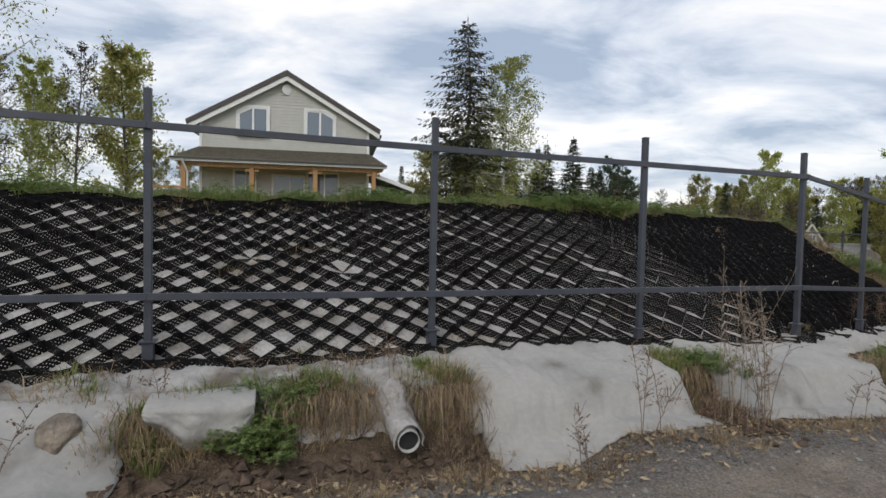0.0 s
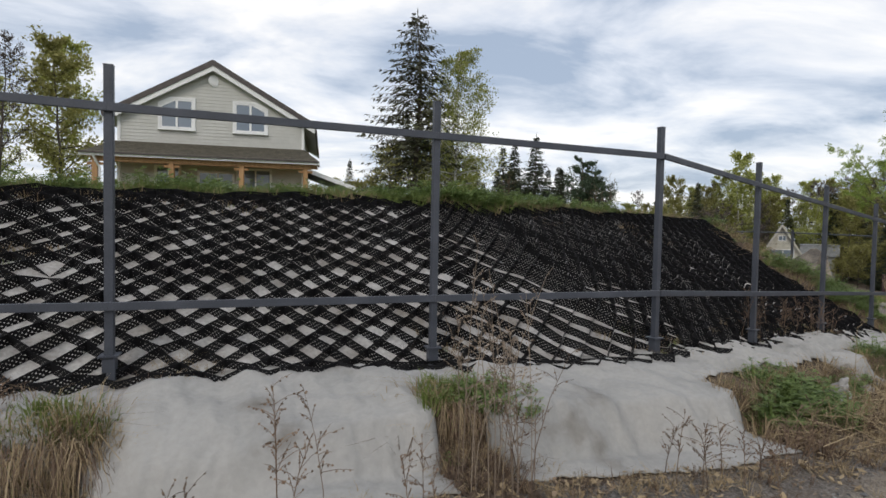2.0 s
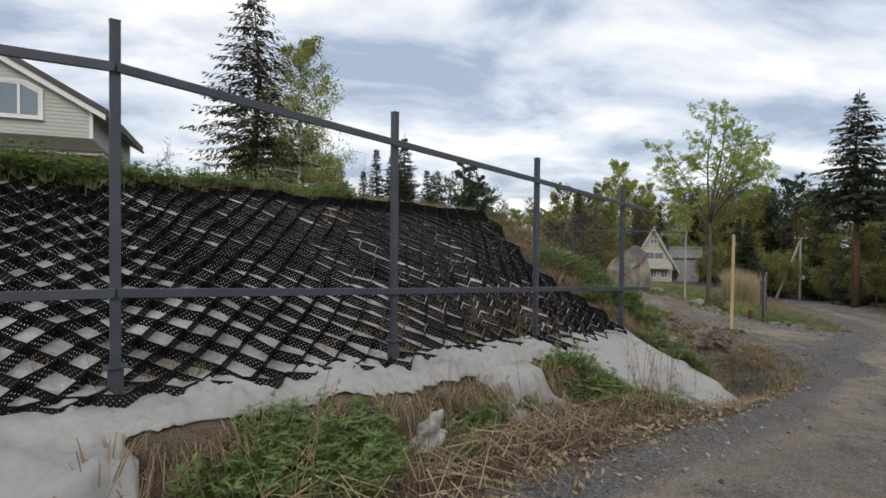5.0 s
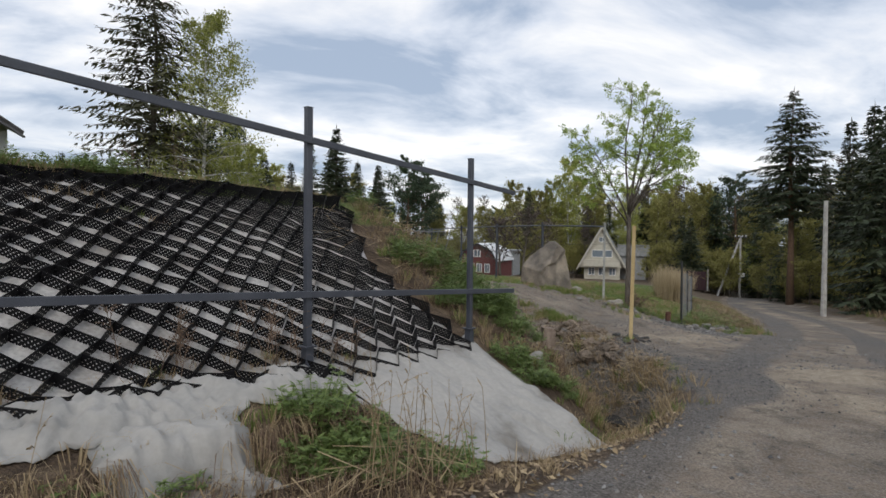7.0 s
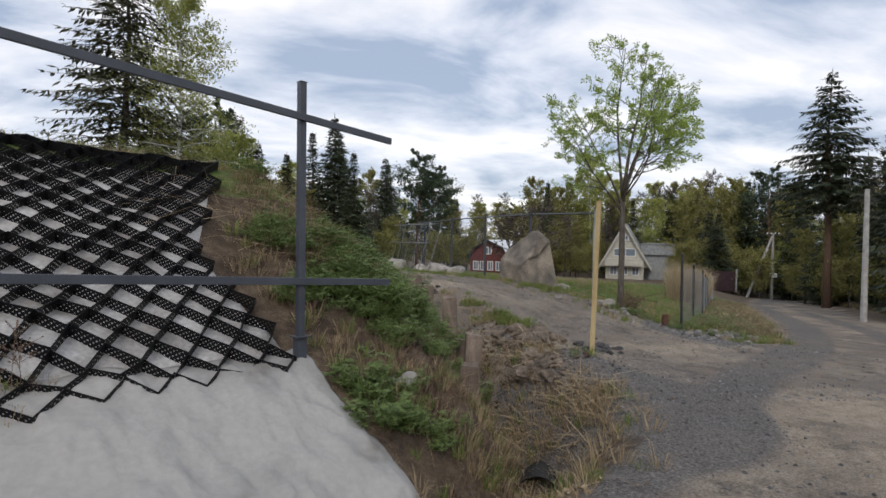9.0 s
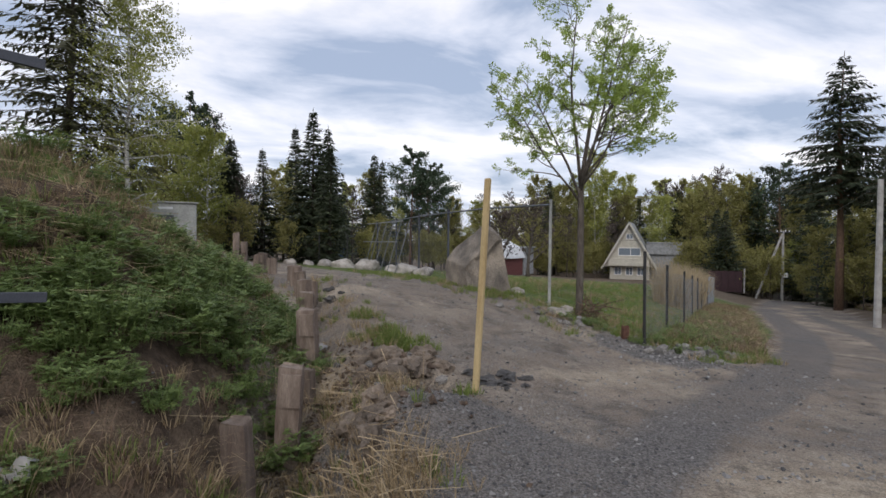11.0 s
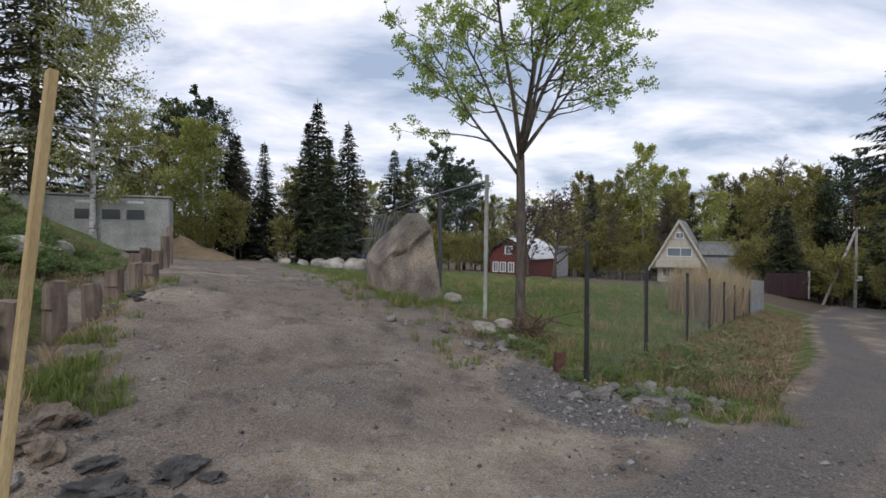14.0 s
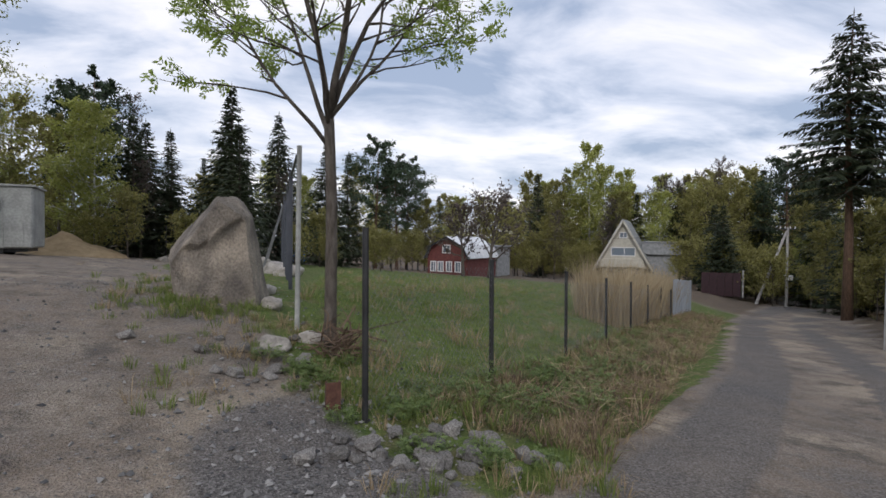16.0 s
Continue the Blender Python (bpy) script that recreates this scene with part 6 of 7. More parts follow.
# the wood goes on behind
for k in range(46):
    a = radians(-38 + k * 2.9)
    D = rw.uniform(100, 135)
    plant(rw.choice(["s1", "b2", "b2", "b1", "s2", "t1"]), 15 + D * math.sin(a), 5 + D * math.cos(a), rw.uniform(13, 19), rw.uniform(0, 360))
# ---- cloth, pipe and plants on the bank ----
LB = FENCE_L[2]
M_MUDDY = mat("muddied_geotextile", (0.12, 0.10, 0.08), (0.37, 0.36, 0.345), 2.6, 0.95, 0.6, c3=(0.29, 0.275, 0.255), fine=28, dist=0.04, spread=(0.34, 0.58), grain=0.1)


def cloth(a0, a1, d0, d1, seed, label, material=None, **kw):
    ob = sheet("geotextile_sheet", LB + a0, LB + a1, d0, d1, material or M_FABRIC, seed=seed, **kw)
    return tagged(ob, label, "fabric", "geotextile sheets on the bank")


cloth(-4.6, 2.75, -0.92, 0.03, 11, "muddied pale geotextile strip under the fence", M_MUDDY, fold=0.05, ragged=0.12, nx=170, ny=26, lift=0.018)
cloth(-4.8, 0.02, -1.75, -0.55, 12, "pale geotextile sheet hanging over the bank", fold=0.05, ragged=0.10, nx=110, ny=34, lift=0.05, hang=0.05)
cloth(2.62, 4.66, -1.5, 0.03, 14, "pale geotextile sheet draped over the bank", fold=0.04, ragged=0.07, nx=90, ny=44, lift=0.045, hang=0.05)
cloth(5.03, 7.42, -1.5, 0.03, 15, "pale geotextile sheet draped over the bank", fold=0.045, ragged=0.08, nx=90, ny=44, lift=0.045, hang=0.05)
cloth(4.4, 5.3, -0.6, 0.03, 16, "muddied geotextile edge under the weeds", M_MUDDY, fold=0.03, ragged=0.08, nx=30, ny=16)
cloth(7.05, 12.4, -0.58, 0.10, 17, "crumpled pale geotextile strip along the mat's foot", fold=0.11, ragged=0.16, nx=220, ny=26, lift=0.03)
cloth(10.3, 11.2, -1.15, -0.5, 18, "crumpled geotextile flap over the bank edge", fold=0.09, ragged=0.10, nx=40, ny=24, lift=0.06, hang=0.08)
cloth(12.2, 14.7, -1.35, 0.12, 19, "pale geotextile sheet spread over the end of the bank", fold=0.045, ragged=0.05, nx=110, ny=48, lift=0.05, hang=0.0, edge=lambda s: -0.35 - 0.30 * s, across=lambda s, d: LB + (12.35 - 0.20 * min(d, 0)) * (1 - s) + (14.74 + 0.06 * min(d, 0)) * s)

M_CLOD0 = mat("tan_soil_stone", (0.16, 0.11, 0.065), (0.28, 0.20, 0.12), 9, 0.95, 0.8, fine=50)
# a torn corner of cloth hangs free over the cut bank
vs, fs = [], []
FN, FM = 40, 26
for i in range(FN + 1):
    u = i / FN
    drop = float(np.interp(u, [0, 0.18, 0.55, 0.80, 0.90, 1.0], [0.10, 0.22, 0.40, 0.50, 0.34, 0.16]))
    for j in range(FM + 1):
        v = j / FM
        fa = LB + 0.14 + 0.72 * u + 0.05 * v * (0.5 - u)
        fold = 0.035 * math.sin(u * 15 + 2.5 * v) * v + 0.03 * noise.noise((u * 5, v * 4, 3)) + 0.012 * noise.noise((u * 17, v * 13, 5))
        back = 0.16 * max(0.0, 1 - v * 4)
        x, y = bank(fa, -0.90 + 1.6 * back - 0.07 * min(1, v * 4) - 0.06 * math.sin(math.pi * v) - fold)
        vs.append((x, y, 0.215 - drop * max(0.0, v - 0.18) / 0.82 + 0.4 * fold * (1 - v)))
        if i and j:
            q = i * (FM + 1) + j
            fs.append((q - FM - 2, q - 1, q, q - FM - 1))
flap = link("geotextile_sheet", vs, fs, M_FABRIC, None, True); flap.modifiers.new("thick", "SOLIDIFY").thickness = 0.005
tagged(flap, "torn corner of pale geotextile hanging over the cut bank", "fabric", "geotextile sheets on the bank")
# drain pipe with a rag tied over it
px, py = bank(LB + 1.93, -0.90)
pn = fence_frame(LB + 1.93)[1]
dp = thing("drain_pipe", px, py, -0.03, math.degrees(math.atan2(-pn[1], -pn[0])), "white drain pipe sticking out of the bank, wrapped in cloth", "pipe")
bm = bmesh.new()
for r0, r1 in ((0.084, 0.077),):
    n = 24
    rings = []
    for x, r in ((-0.3, r0), (0.36, r0), (0.36, r1), (-0.3, r1)):
        rings.append([bm.verts.new((x, r * math.cos(k * math.tau / n), r * math.sin(k * math.tau / n) - x * 0.22)) for k in range(n)])
    for a, b in zip(rings, rings[1:]):
        for k in range(n):
            bm.faces.new((a[k], a[(k + 1) % n], b[(k + 1) % n], b[k]))
part("pipe", bm, M_PIPE, dp, smooth=True)
# a black disc added in the bore stands in for the shade within
bm = bmesh.new(); bmesh.ops.create_cone(bm, cap_ends=True, segments=20, radius1=0.078, radius2=0.078, depth=0.05, matrix=pose(0.31, 0, -0.068, 0, 90, 0)); part("bore_shade_disc", bm, M_BLACK, dp)
bm = bmesh.new()
rings = []
for i in range(15):
    x = -0.22 + i * 0.042
    rings.append([bm.verts.new((x, (0.115 + 0.02 * noise.noise((x * 9, k * 0.9, 2))) * math.cos(math.pi * (k / 20 * 1.25 - 0.12)) * (1 + 0.3 * (i < 4)), (0.118 + 0.035 * noise.noise((x * 7, k * 0.7, 5)) + 0.09 * math.exp(-((x + 0.15) / 0.08) ** 2)) * math.sin(math.pi * (k / 20 * 1.25 - 0.12)) - x * 0.22)) for k in range(21)])
for a, b in zip(rings, rings[1:]):
    for k in range(20):
        bm.faces.new((a[k], a[k + 1], b[k + 1], b[k]))
rag = part("rag", bm, M_MUDDY, dp, "pale cloth tied over the pipe", True); rag.modifiers.new("thick", "SOLIDIFY").thickness = 0.006
bm = rock_bm(0.05, 0.06, 0.04, 301, 3, 0.4, 6); ob = part("field_stone", bm, M_CLOD0, smooth=True)
sx, sy = bank(LB + 1.74, -0.74); ob.matrix_basis = pose(sx, sy, hz(sx, sy) + 0.02); tagged(ob, "tan earth-caked stone above the drain pipe", "stone")
bm = rock_bm(0.13, 0.05, 0.13, 302, 3, 0.12, 3); ob = part("concrete_slab", bm, M_ROCK, smooth=True)
sx, sy = bank(LB - 0.33, -0.98); ob.matrix_basis = pose(sx, sy, hz(sx, sy) + 0.10, -35, 0, 20); tagged(ob, "flat grey lump of old concrete on the cloth", "rubble")
bm = rock_bm(0.13, 0.09, 0.17, 303, 4, 0.7, 3); ob = part("cloth_rag", bm, M_MUDDY, smooth=True)
sx, sy = bank(LB + 9.15, -1.12); ob.matrix_basis = pose(sx, sy, hz(sx, sy) + 0.12, 20, 0, 40); tagged(ob, "crumpled muddy pale rag in the bank", "cloth")
# culvert mouth in the ditch
cv = thing("culvert_pipe", 12.84, 11.08, hz(12.75, 10.92) + 0.20, 58, "dark culvert pipe mouth under the driveway", "culvert")
bm = bmesh.new()
n = 24; rings = []
for x, r in ((0.8, 0.235), (-0.12, 0.235), (-0.12, 0.212), (0.75, 0.212)):
    rings.append([bm.verts.new((x, r * math.cos(k * math.tau / n), r * math.sin(k * math.tau / n))) for k in range(n)])
for a, b in zip(rings, rings[1:]):
    for k in range(n):
        bm.faces.new((a[k], a[(k + 1) % n], b[(k + 1) % n], b[k]))
part("pipe", bm, M_BLACK, cv, smooth=True)
# shade down the culvert, put in as a black disc across the bore
bm = bmesh.new(); bmesh.ops.create_cone(bm, cap_ends=True, segments=20, radius1=0.213, radius2=0.213, depth=0.04, matrix=pose(0.3, 0, 0, 0, 90, 0)); part("bore_shade_disc", bm, M_BLACK, cv)

# ---- grass, weeds, stems ----
rs = random.Random(77)
TG = [tuft_mesh("tuft", 26, 0.22, 0.06, 0.0045, M_GRASS, 1, 0.6), tuft_mesh("tuft", 20, 0.16, 0.07, 0.0045, M_GRASS, 2, 0.8)]
TD = [tuft_mesh("tuft", 24, 0.24, 0.06, 0.003, M_DRY, 3, 0.9), tuft_mesh("tuft", 20, 0.20, 0.06, 0.003, M_DRY, 4, 1.2)]
TB = [tuft_mesh("tuft", 18, 0.26, 0.07, 0.003, M_DRYB, 5, 1.3), tuft_mesh("tuft", 14, 0.2, 0.05, 0.003, M_DRYB, 6, 1.0)]
TL = [tuft_mesh("tuft", 12, 0.10, 0.09, 0.0035, M_GRASS, 7, 0.7), tuft_mesh("tuft", 12, 0.13, 0.10, 0.003, M_GRASS, 8, 0.9)]
TR = [tuft_mesh("tuft", 26, 1.9, 0.2, 0.011, M_REED, 9, 0.22), tuft_mesh("tuft", 22, 1.65, 0.18, 0.011, M_REED, 10, 0.35)]
WD = [weed_mesh("weed", 44, 0.32, 0.22, 0.03, M_WEED, 1), weed_mesh("weed", 36, 0.25, 0.18, 0.026, M_WEED, 2), weed_mesh("weed", 50, 0.38, 0.26, 0.034, M_WEED, 3)]


def spot(x, y, s, k):
    return (x, y, s, rs.uniform(0, 6.28), k)


green, dry, brown, weeds, lawn, reeds = [], [], [], [], [], []


def on_bank(lst, a, d, ra, rd, n, s, kinds):
    for _ in range(n):
        x, y = bank(LB + a + rs.gauss(0, ra), d + rs.gauss(0, rd))
        lst.append(spot(x, y, s * rs.uniform(0.6, 1.3), rs.randrange(kinds)))


# the first stretch
for a, d, n in ((0.3, -0.75, 16), (0.12, -0.9, 12), (1.2, -0.72, 22), (1.5, -0.70, 18), (2.3, -0.55, 14), (2.45, -0.72, 16), (2.2, -0.74, 12), (-0.4, -0.5, 8), (4.85, -0.8, 16), (5.0, -0.55, 12)):
    on_bank(green, a, d, 0.13, 0.09, int(n * 1.6), 0.9, 2); on_bank(dry, a, d - 0.08, 0.16, 0.10, int(n * 1.8), 1.0, 2)
for a, d, n in ((0.15, -0.95, 10), (1.2, -0.80, 14), (1.55, -0.80, 12), (2.35, -0.9, 26), (2.5, -1.2, 16), (4.85, -1.15, 34), (4.9, -1.4, 26), (-0.3, -0.45, 10), (2.0, -0.35, 12), (1.5, -0.3, 10)):
    on_bank(brown, a, d, 0.15, 0.12, n, 0.95, 2); on_bank(dry, a, d, 0.15, 0.12, n // 2, 0.9, 2)
# the second stretch, from the fourth post
for k in range(220):
    a = rs.uniform(7.4, 12.2)
    on_bank(dry, a, rs.uniform(-1.5, -0.75), 0.1, 0.08, 1, 1.1, 2)
    on_bank(brown, a, rs.uniform(-1.75, -0.9), 0.1, 0.08, 1, 1.1, 2)
    if k % 4 == 0:
        on_bank(green, a, rs.uniform(-1.1, -0.75), 0.1, 0.05, 1, 0.8, 2)
for a, d, n, s in ((0.90, -0.82, 14, 0.62), (0.88, -0.95, 10, 0.6), (5.15, -0.75, 9, 0.6), (5.0, -0.95, 5, 0.5), (8.15, -0.95, 22, 1.05), (8.6, -1.0, 22, 1.05), (8.4, -1.2, 16, 0.9), (9.9, -0.95, 10, 0.7), (10.5, -0.95, 7, 0.6), (11.7, -0.95, 15, 0.95), (11.9, -1.15, 12, 0.9), (12.1, -1.5, 8, 0.7), (9.45, -1.2, 5, 0.5)):
    on_bank(weeds, a, d, 0.16, 0.10, n, s, 3)
# litter and straw along the toe
for k in range(520):
    a = rs.uniform(-3, 14.2)
    on_bank(dry if k % 3 else brown, a, -1.55 - abs(rs.gauss(0, 0.2)) - 0.035 * max(a - 7, 0), 0.05, 0.05, 1, 0.6, 2)
# crest
for k in range(2600):
    a = LB + rs.uniform(-6, 15.8)
    lim = float(np.interp(a, *CREST))
    d = lim + 0.02 + abs(rs.gauss(0, 0.5))
    x, y = bank(a, d)
    q = rs.random()
    far = a - LB > 8
    (green if q < (0.35 if far else 0.75) else dry).append(spot(x, y, rs.uniform(0.9, 1.5), rs.randrange(2)))
for k in range(330):
    a = LB + rs.uniform(-5, 12)
    lim = float(np.interp(a, *CREST))
    x, y = bank(a, lim + 0.25 + abs(rs.gauss(0, 0.5)))
    weeds.append(spot(x, y, rs.uniform(0.6, 1.15) * (0.8 + 0.7 * vnoise(np.array([a]), np.array([0.0]), 1.1, 8)[0]), rs.randrange(3)))
# stray plants growing out of the cells
for a, d, n in ((-0.2, 2.3, 26), (0.6, 1.2, 14), (0.9, 2.6, 24), (1.3, 1.5, 14), (3.2, 2.5, 8), (8.9, 2.9, 10), (11.2, 2.9, 14), (11.6, 2.5, 8), (0.2, 2.7, 20), (2.0, 2.7, 14), (5.2, 0.2, 8), (7.7, 0.15, 16), (9.9, 0.15, 10), (11.0, 0.15, 12), (11.8, 0.1, 14), (12.6, 0.1, 14), (3.0, 0.05, 6), (1.4, 0.0, 12)):
    on_bank(dry, a, d, 0.22, 0.14, n, 0.75, 2); on_bank(green, a, d, 0.2, 0.12, n // 3, 0.6, 2); on_bank(brown, a, d, 0.25, 0.15, n // 2, 0.7, 2)
# the weedy flank down to the timber posts
for k in range(1700):
    y = 10.3 + 16 * rs.random() ** 1.5
    fx = float(np.interp(y, [p[1] for p in FOOT[:5]], [p[0] for p in FOOT[:5]]))
    g = rs.uniform(-0.25, 4.4)
    x = fx - g
    dd, aa = (float(v[0]) for v in line_dist(np.array([x]), np.array([y]), FENCE))
    if aa < float(np.interp(dd, *END_A)) + 0.15 and dd < 4.4:
        continue
    patch = 0.55 * vnoise(np.array([x]), np.array([y]), 0.9, 12)[0] + 0.45 * vnoise(np.array([x]), np.array([y]), 2.1, 13)[0]
    if g < 0.45 and y > 11.5 and rs.random() < 0.8:
        dry.append(spot(x, y, rs.uniform(0.6, 1.0), rs.randrange(2)))
    elif patch > 0.555:
        weeds.append(spot(x, y, rs.uniform(0.6, 1.25) * (0.55 if x > 11.2 and y < 12 else 1.0), rs.randrange(3)))
    else:
        dry.append(spot(x, y, rs.uniform(0.7, 1.3), rs.randrange(2)))
        brown.append(spot(x + rs.gauss(0, 0.15), y + rs.gauss(0, 0.15), rs.uniform(0.7, 1.3), rs.randrange(2)))
        if rs.random() < 0.35:
            green.append(spot(x, y, rs.uniform(0.7, 1.2), rs.randrange(2)))
# ditch and driveway edges
for cx, cy, r, ng, nd in ((13.8, 14.45, 0.16, 70, 4), (13.62, 14.75, 0.14, 40, 3), (13.4, 15.6, 0.14, 20, 4), (14.25, 12.75, 0.06, 5, 0), (13.2, 12.9, 0.25, 8, 50), (12.75, 12.2, 0.3, 16, 40), (12.95, 11.6, 0.25, 10, 50), (13.35, 11.3, 0.18, 2, 50), (12.5, 11.3, 0.25, 20, 40), (12.3, 14.5, 0.3, 20, 20), (12.9, 13.6, 0.25, 6, 26), (13.2, 14.9, 0.2, 3, 16), (12.9, 16.3, 0.3, 14, 16), (12.6, 18.5, 0.4, 24, 14), (13.2, 10.4, 0.2, 2, 10), (12.4, 9.8, 0.3, 10, 26), (13.4, 10.9, 0.2, 2, 26), (11.6, 9.4, 0.35, 14, 24), (12.1, 10.5, 0.25, 12, 14), (16.2, 19.35, 0.35, 60, 8), (16.9, 19.2, 0.3, 50, 10), (15.8, 20.4, 0.3, 40, 8), (15.4, 22.5, 0.6, 60, 10), (15.3, 25, 0.7, 70, 8), (14.6, 28.5, 0.9, 70, 10), (17.3, 18.0, 0.25, 14, 10), (17.0, 16.9, 0.25, 12, 6), (18.3, 17.3, 0.3, 24, 10), (18.9, 17.0, 0.35, 44, 6), (19.6, 17.2, 0.35, 50, 10), (20.4, 17.5, 0.4, 44, 14), (19.7, 15.5, 0.18, 16, 6), (20.2, 15.5, 0.2, 16, 8), (18.9, 15.3, 0.12, 8, 2), (17.9, 18.9, 0.3, 16, 24)):
    for _ in range(ng):
        green.append(spot(cx + rs.gauss(0, r), cy + rs.gauss(0, r), rs.uniform(0.5, 1.1), rs.randrange(2)))
    for _ in range(nd):
        dry.append(spot(cx + rs.gauss(0, r), cy + rs.gauss(0, r), rs.uniform(0.6, 1.2), rs.randrange(2)))
for cx, cy, n in ((19.3, 17.1, 10), (20.0, 17.3, 10), (21.0, 18.3, 12), (22.3, 19.5, 12), (23.0, 20.4, 10), (20.7, 17.5, 8), (21.7, 18.6, 8), (24.2, 21.6, 10), (25.6, 23.2, 10), (27.0, 24.9, 8), (28.6, 26.8, 8), (18.1, 17.8, 5), (17.9, 17.0, 2), (19.6, 15.9, 4), (12.15, 12.7, 10), (12.2, 13.4, 12), (11.8, 13.2, 12), (12.2, 14.4, 12), (11.9, 15.0, 12), (12.0, 15.8, 12), (11.6, 16.6, 10), (11.6, 11.7, 7), (11.4, 12.4, 10), (11.5, 10.6, 5), (11.0, 13.6, 10), (11.2, 14.6, 10), (24.5, 22, 6)):
    for _ in range(n):
        weeds.append(spot(cx + rs.gauss(0, 0.3), cy + rs.gauss(0, 0.3), rs.uniform(0.45, 0.85), rs.randrange(3)))
# straw bank between road and garden fence
for k in range(1250):
    f = rs.random() ** 1.3
    x0, y0 = 20.3 + 13.5 * f, 16.0 + 15.0 * f + 0.8 * f * f
    o = rs.uniform(0.1, 1.9)
    x, y = x0 - 0.68 * o + 0.3, y0 + 0.72 * o - 0.2
    (brown if k % 2 == 0 else dry).append(spot(x, y, rs.uniform(0.7, 1.5), rs.randrange(2)))
    if k % 4 == 0:
        green.append(spot(x, y, rs.uniform(0.8, 1.5), rs.randrange(2)))
for k in range(640):
    f = 0.16 + 0.84 * rs.random()
    o = rs.uniform(0.15, 1.4)
    x, y = 23.6 + 10.4 * f - 0.72 * o, 21.9 + 12 * f + 0.68 * o
    reeds.append(spot(x, y, rs.uniform(0.55, 0.98), rs.randrange(2)))
# lawn
for k in range(9500):
    x = rs.uniform(17.6, 36); y = 17.2 + abs(rs.gauss(0, 9))
    s = (x - 18.63) * 1.62 - (y - 16.6) * 1.6
    if s > 0.2 or x < 17.9 - 0.13 * (y - 19) or y > 50:
        continue
    (dry if k % 13 == 0 else lawn).append(spot(x, y, rs.uniform(0.7, 1.2) * (0.7 + 1.1 * vnoise(np.array([x]), np.array([y]), 0.9, 15)[0]), rs.randrange(2)))
# rough verge on the far side of the road
for k in range(420):
    f = rs.random()
    x, y = 25 + 24 * f, 13.6 + 25 * f
    o = abs(rs.gauss(0, 1.2)) + 0.2
    (brown if k % 2 else dry).append(spot(x + 0.7 * o, y - 0.7 * o, rs.uniform(1.2, 2.6), rs.randrange(2)))
    if k % 5 == 0:
        green.append(spot(x + 0.5 * o, y - 0.5 * o, rs.uniform(1.0, 1.8), rs.randrange(2)))
scatter("grass_tufts", TG, green, "fresh green grass tufts on banks and verges", "grass")
scatter("dry_grass", TD, dry, "straw-coloured dry grass tufts on banks and verges", "grass")
scatter("brown_grass", TB, brown, "brown dead grass and roots hanging from the bank", "grass")
scatter("weeds", WD, weeds, "dark green leafy weeds on the banks", "weeds")
scatter("lawn_grass", TL, lawn, "short green lawn grass behind the mesh fence", "grass")
scatter("reeds", TR, reeds, "tall pale dry reeds behind the mesh fence", "reeds")


M_STEM = leaf_mat("grey_brown_stems", (0.16, 0.12, 0.09), (0.34, 0.27, 0.20), 0.1, 0.9)


# tall dead stems, one object a plant
def dead_stems(a, d, n, h, seed, material, branchy=0, label="tall dry weed stems standing at the foot of the bank"):
    r = random.Random(seed)
    bm = bmesh.new()
    x0, y0 = bank(LB + a, d)
    for _ in range(n):
        x, y = r.gauss(0, 0.10), r.gauss(0, 0.10)
        hh = h * r.uniform(0.55, 1.1)
        lx, ly = r.gauss(0, 0.14) * hh, r.gauss(0, 0.14) * hh
        p = [(x + lx * f * f, y + ly * f * f, hh * f - 0.05) for f in (0, 0.35, 0.7, 1.0)]
        tube(bm, p, [0.0032, 0.0028, 0.0022, 0.0012], 4)
        for b in range(branchy):
            f = r.uniform(0.45, 1.0)
            q = Vector((x + lx * f * f, y + ly * f * f, hh * f - 0.05))
            e = q + Vector((r.gauss(0, 0.06), r.gauss(0, 0.06), r.uniform(0.02, 0.10)))
            tube(bm, [q, (q + e) / 2 + Vector((0, 0, 0.01)), e], [0.002, 0.0018, 0.001], 3)
            for _k in range(4):
                c = q + (e - q) * r.uniform(0.4, 1.1)
                s = 0.007
                o = Vector((r.gauss(0, 1), r.gauss(0, 1), r.gauss(0, 1))).normalized()
                u = o.orthogonal().normalized()
                bm.faces.new([bm.verts.new(c + w * s) for w in (o, u, -o, -u)])
    ob = part("dead_weed", bm, material)
    ob.matrix_basis = pose(x0, y0, hz(x0, y0))
    return tagged(ob, label, "dry plant", "dead weed stems")


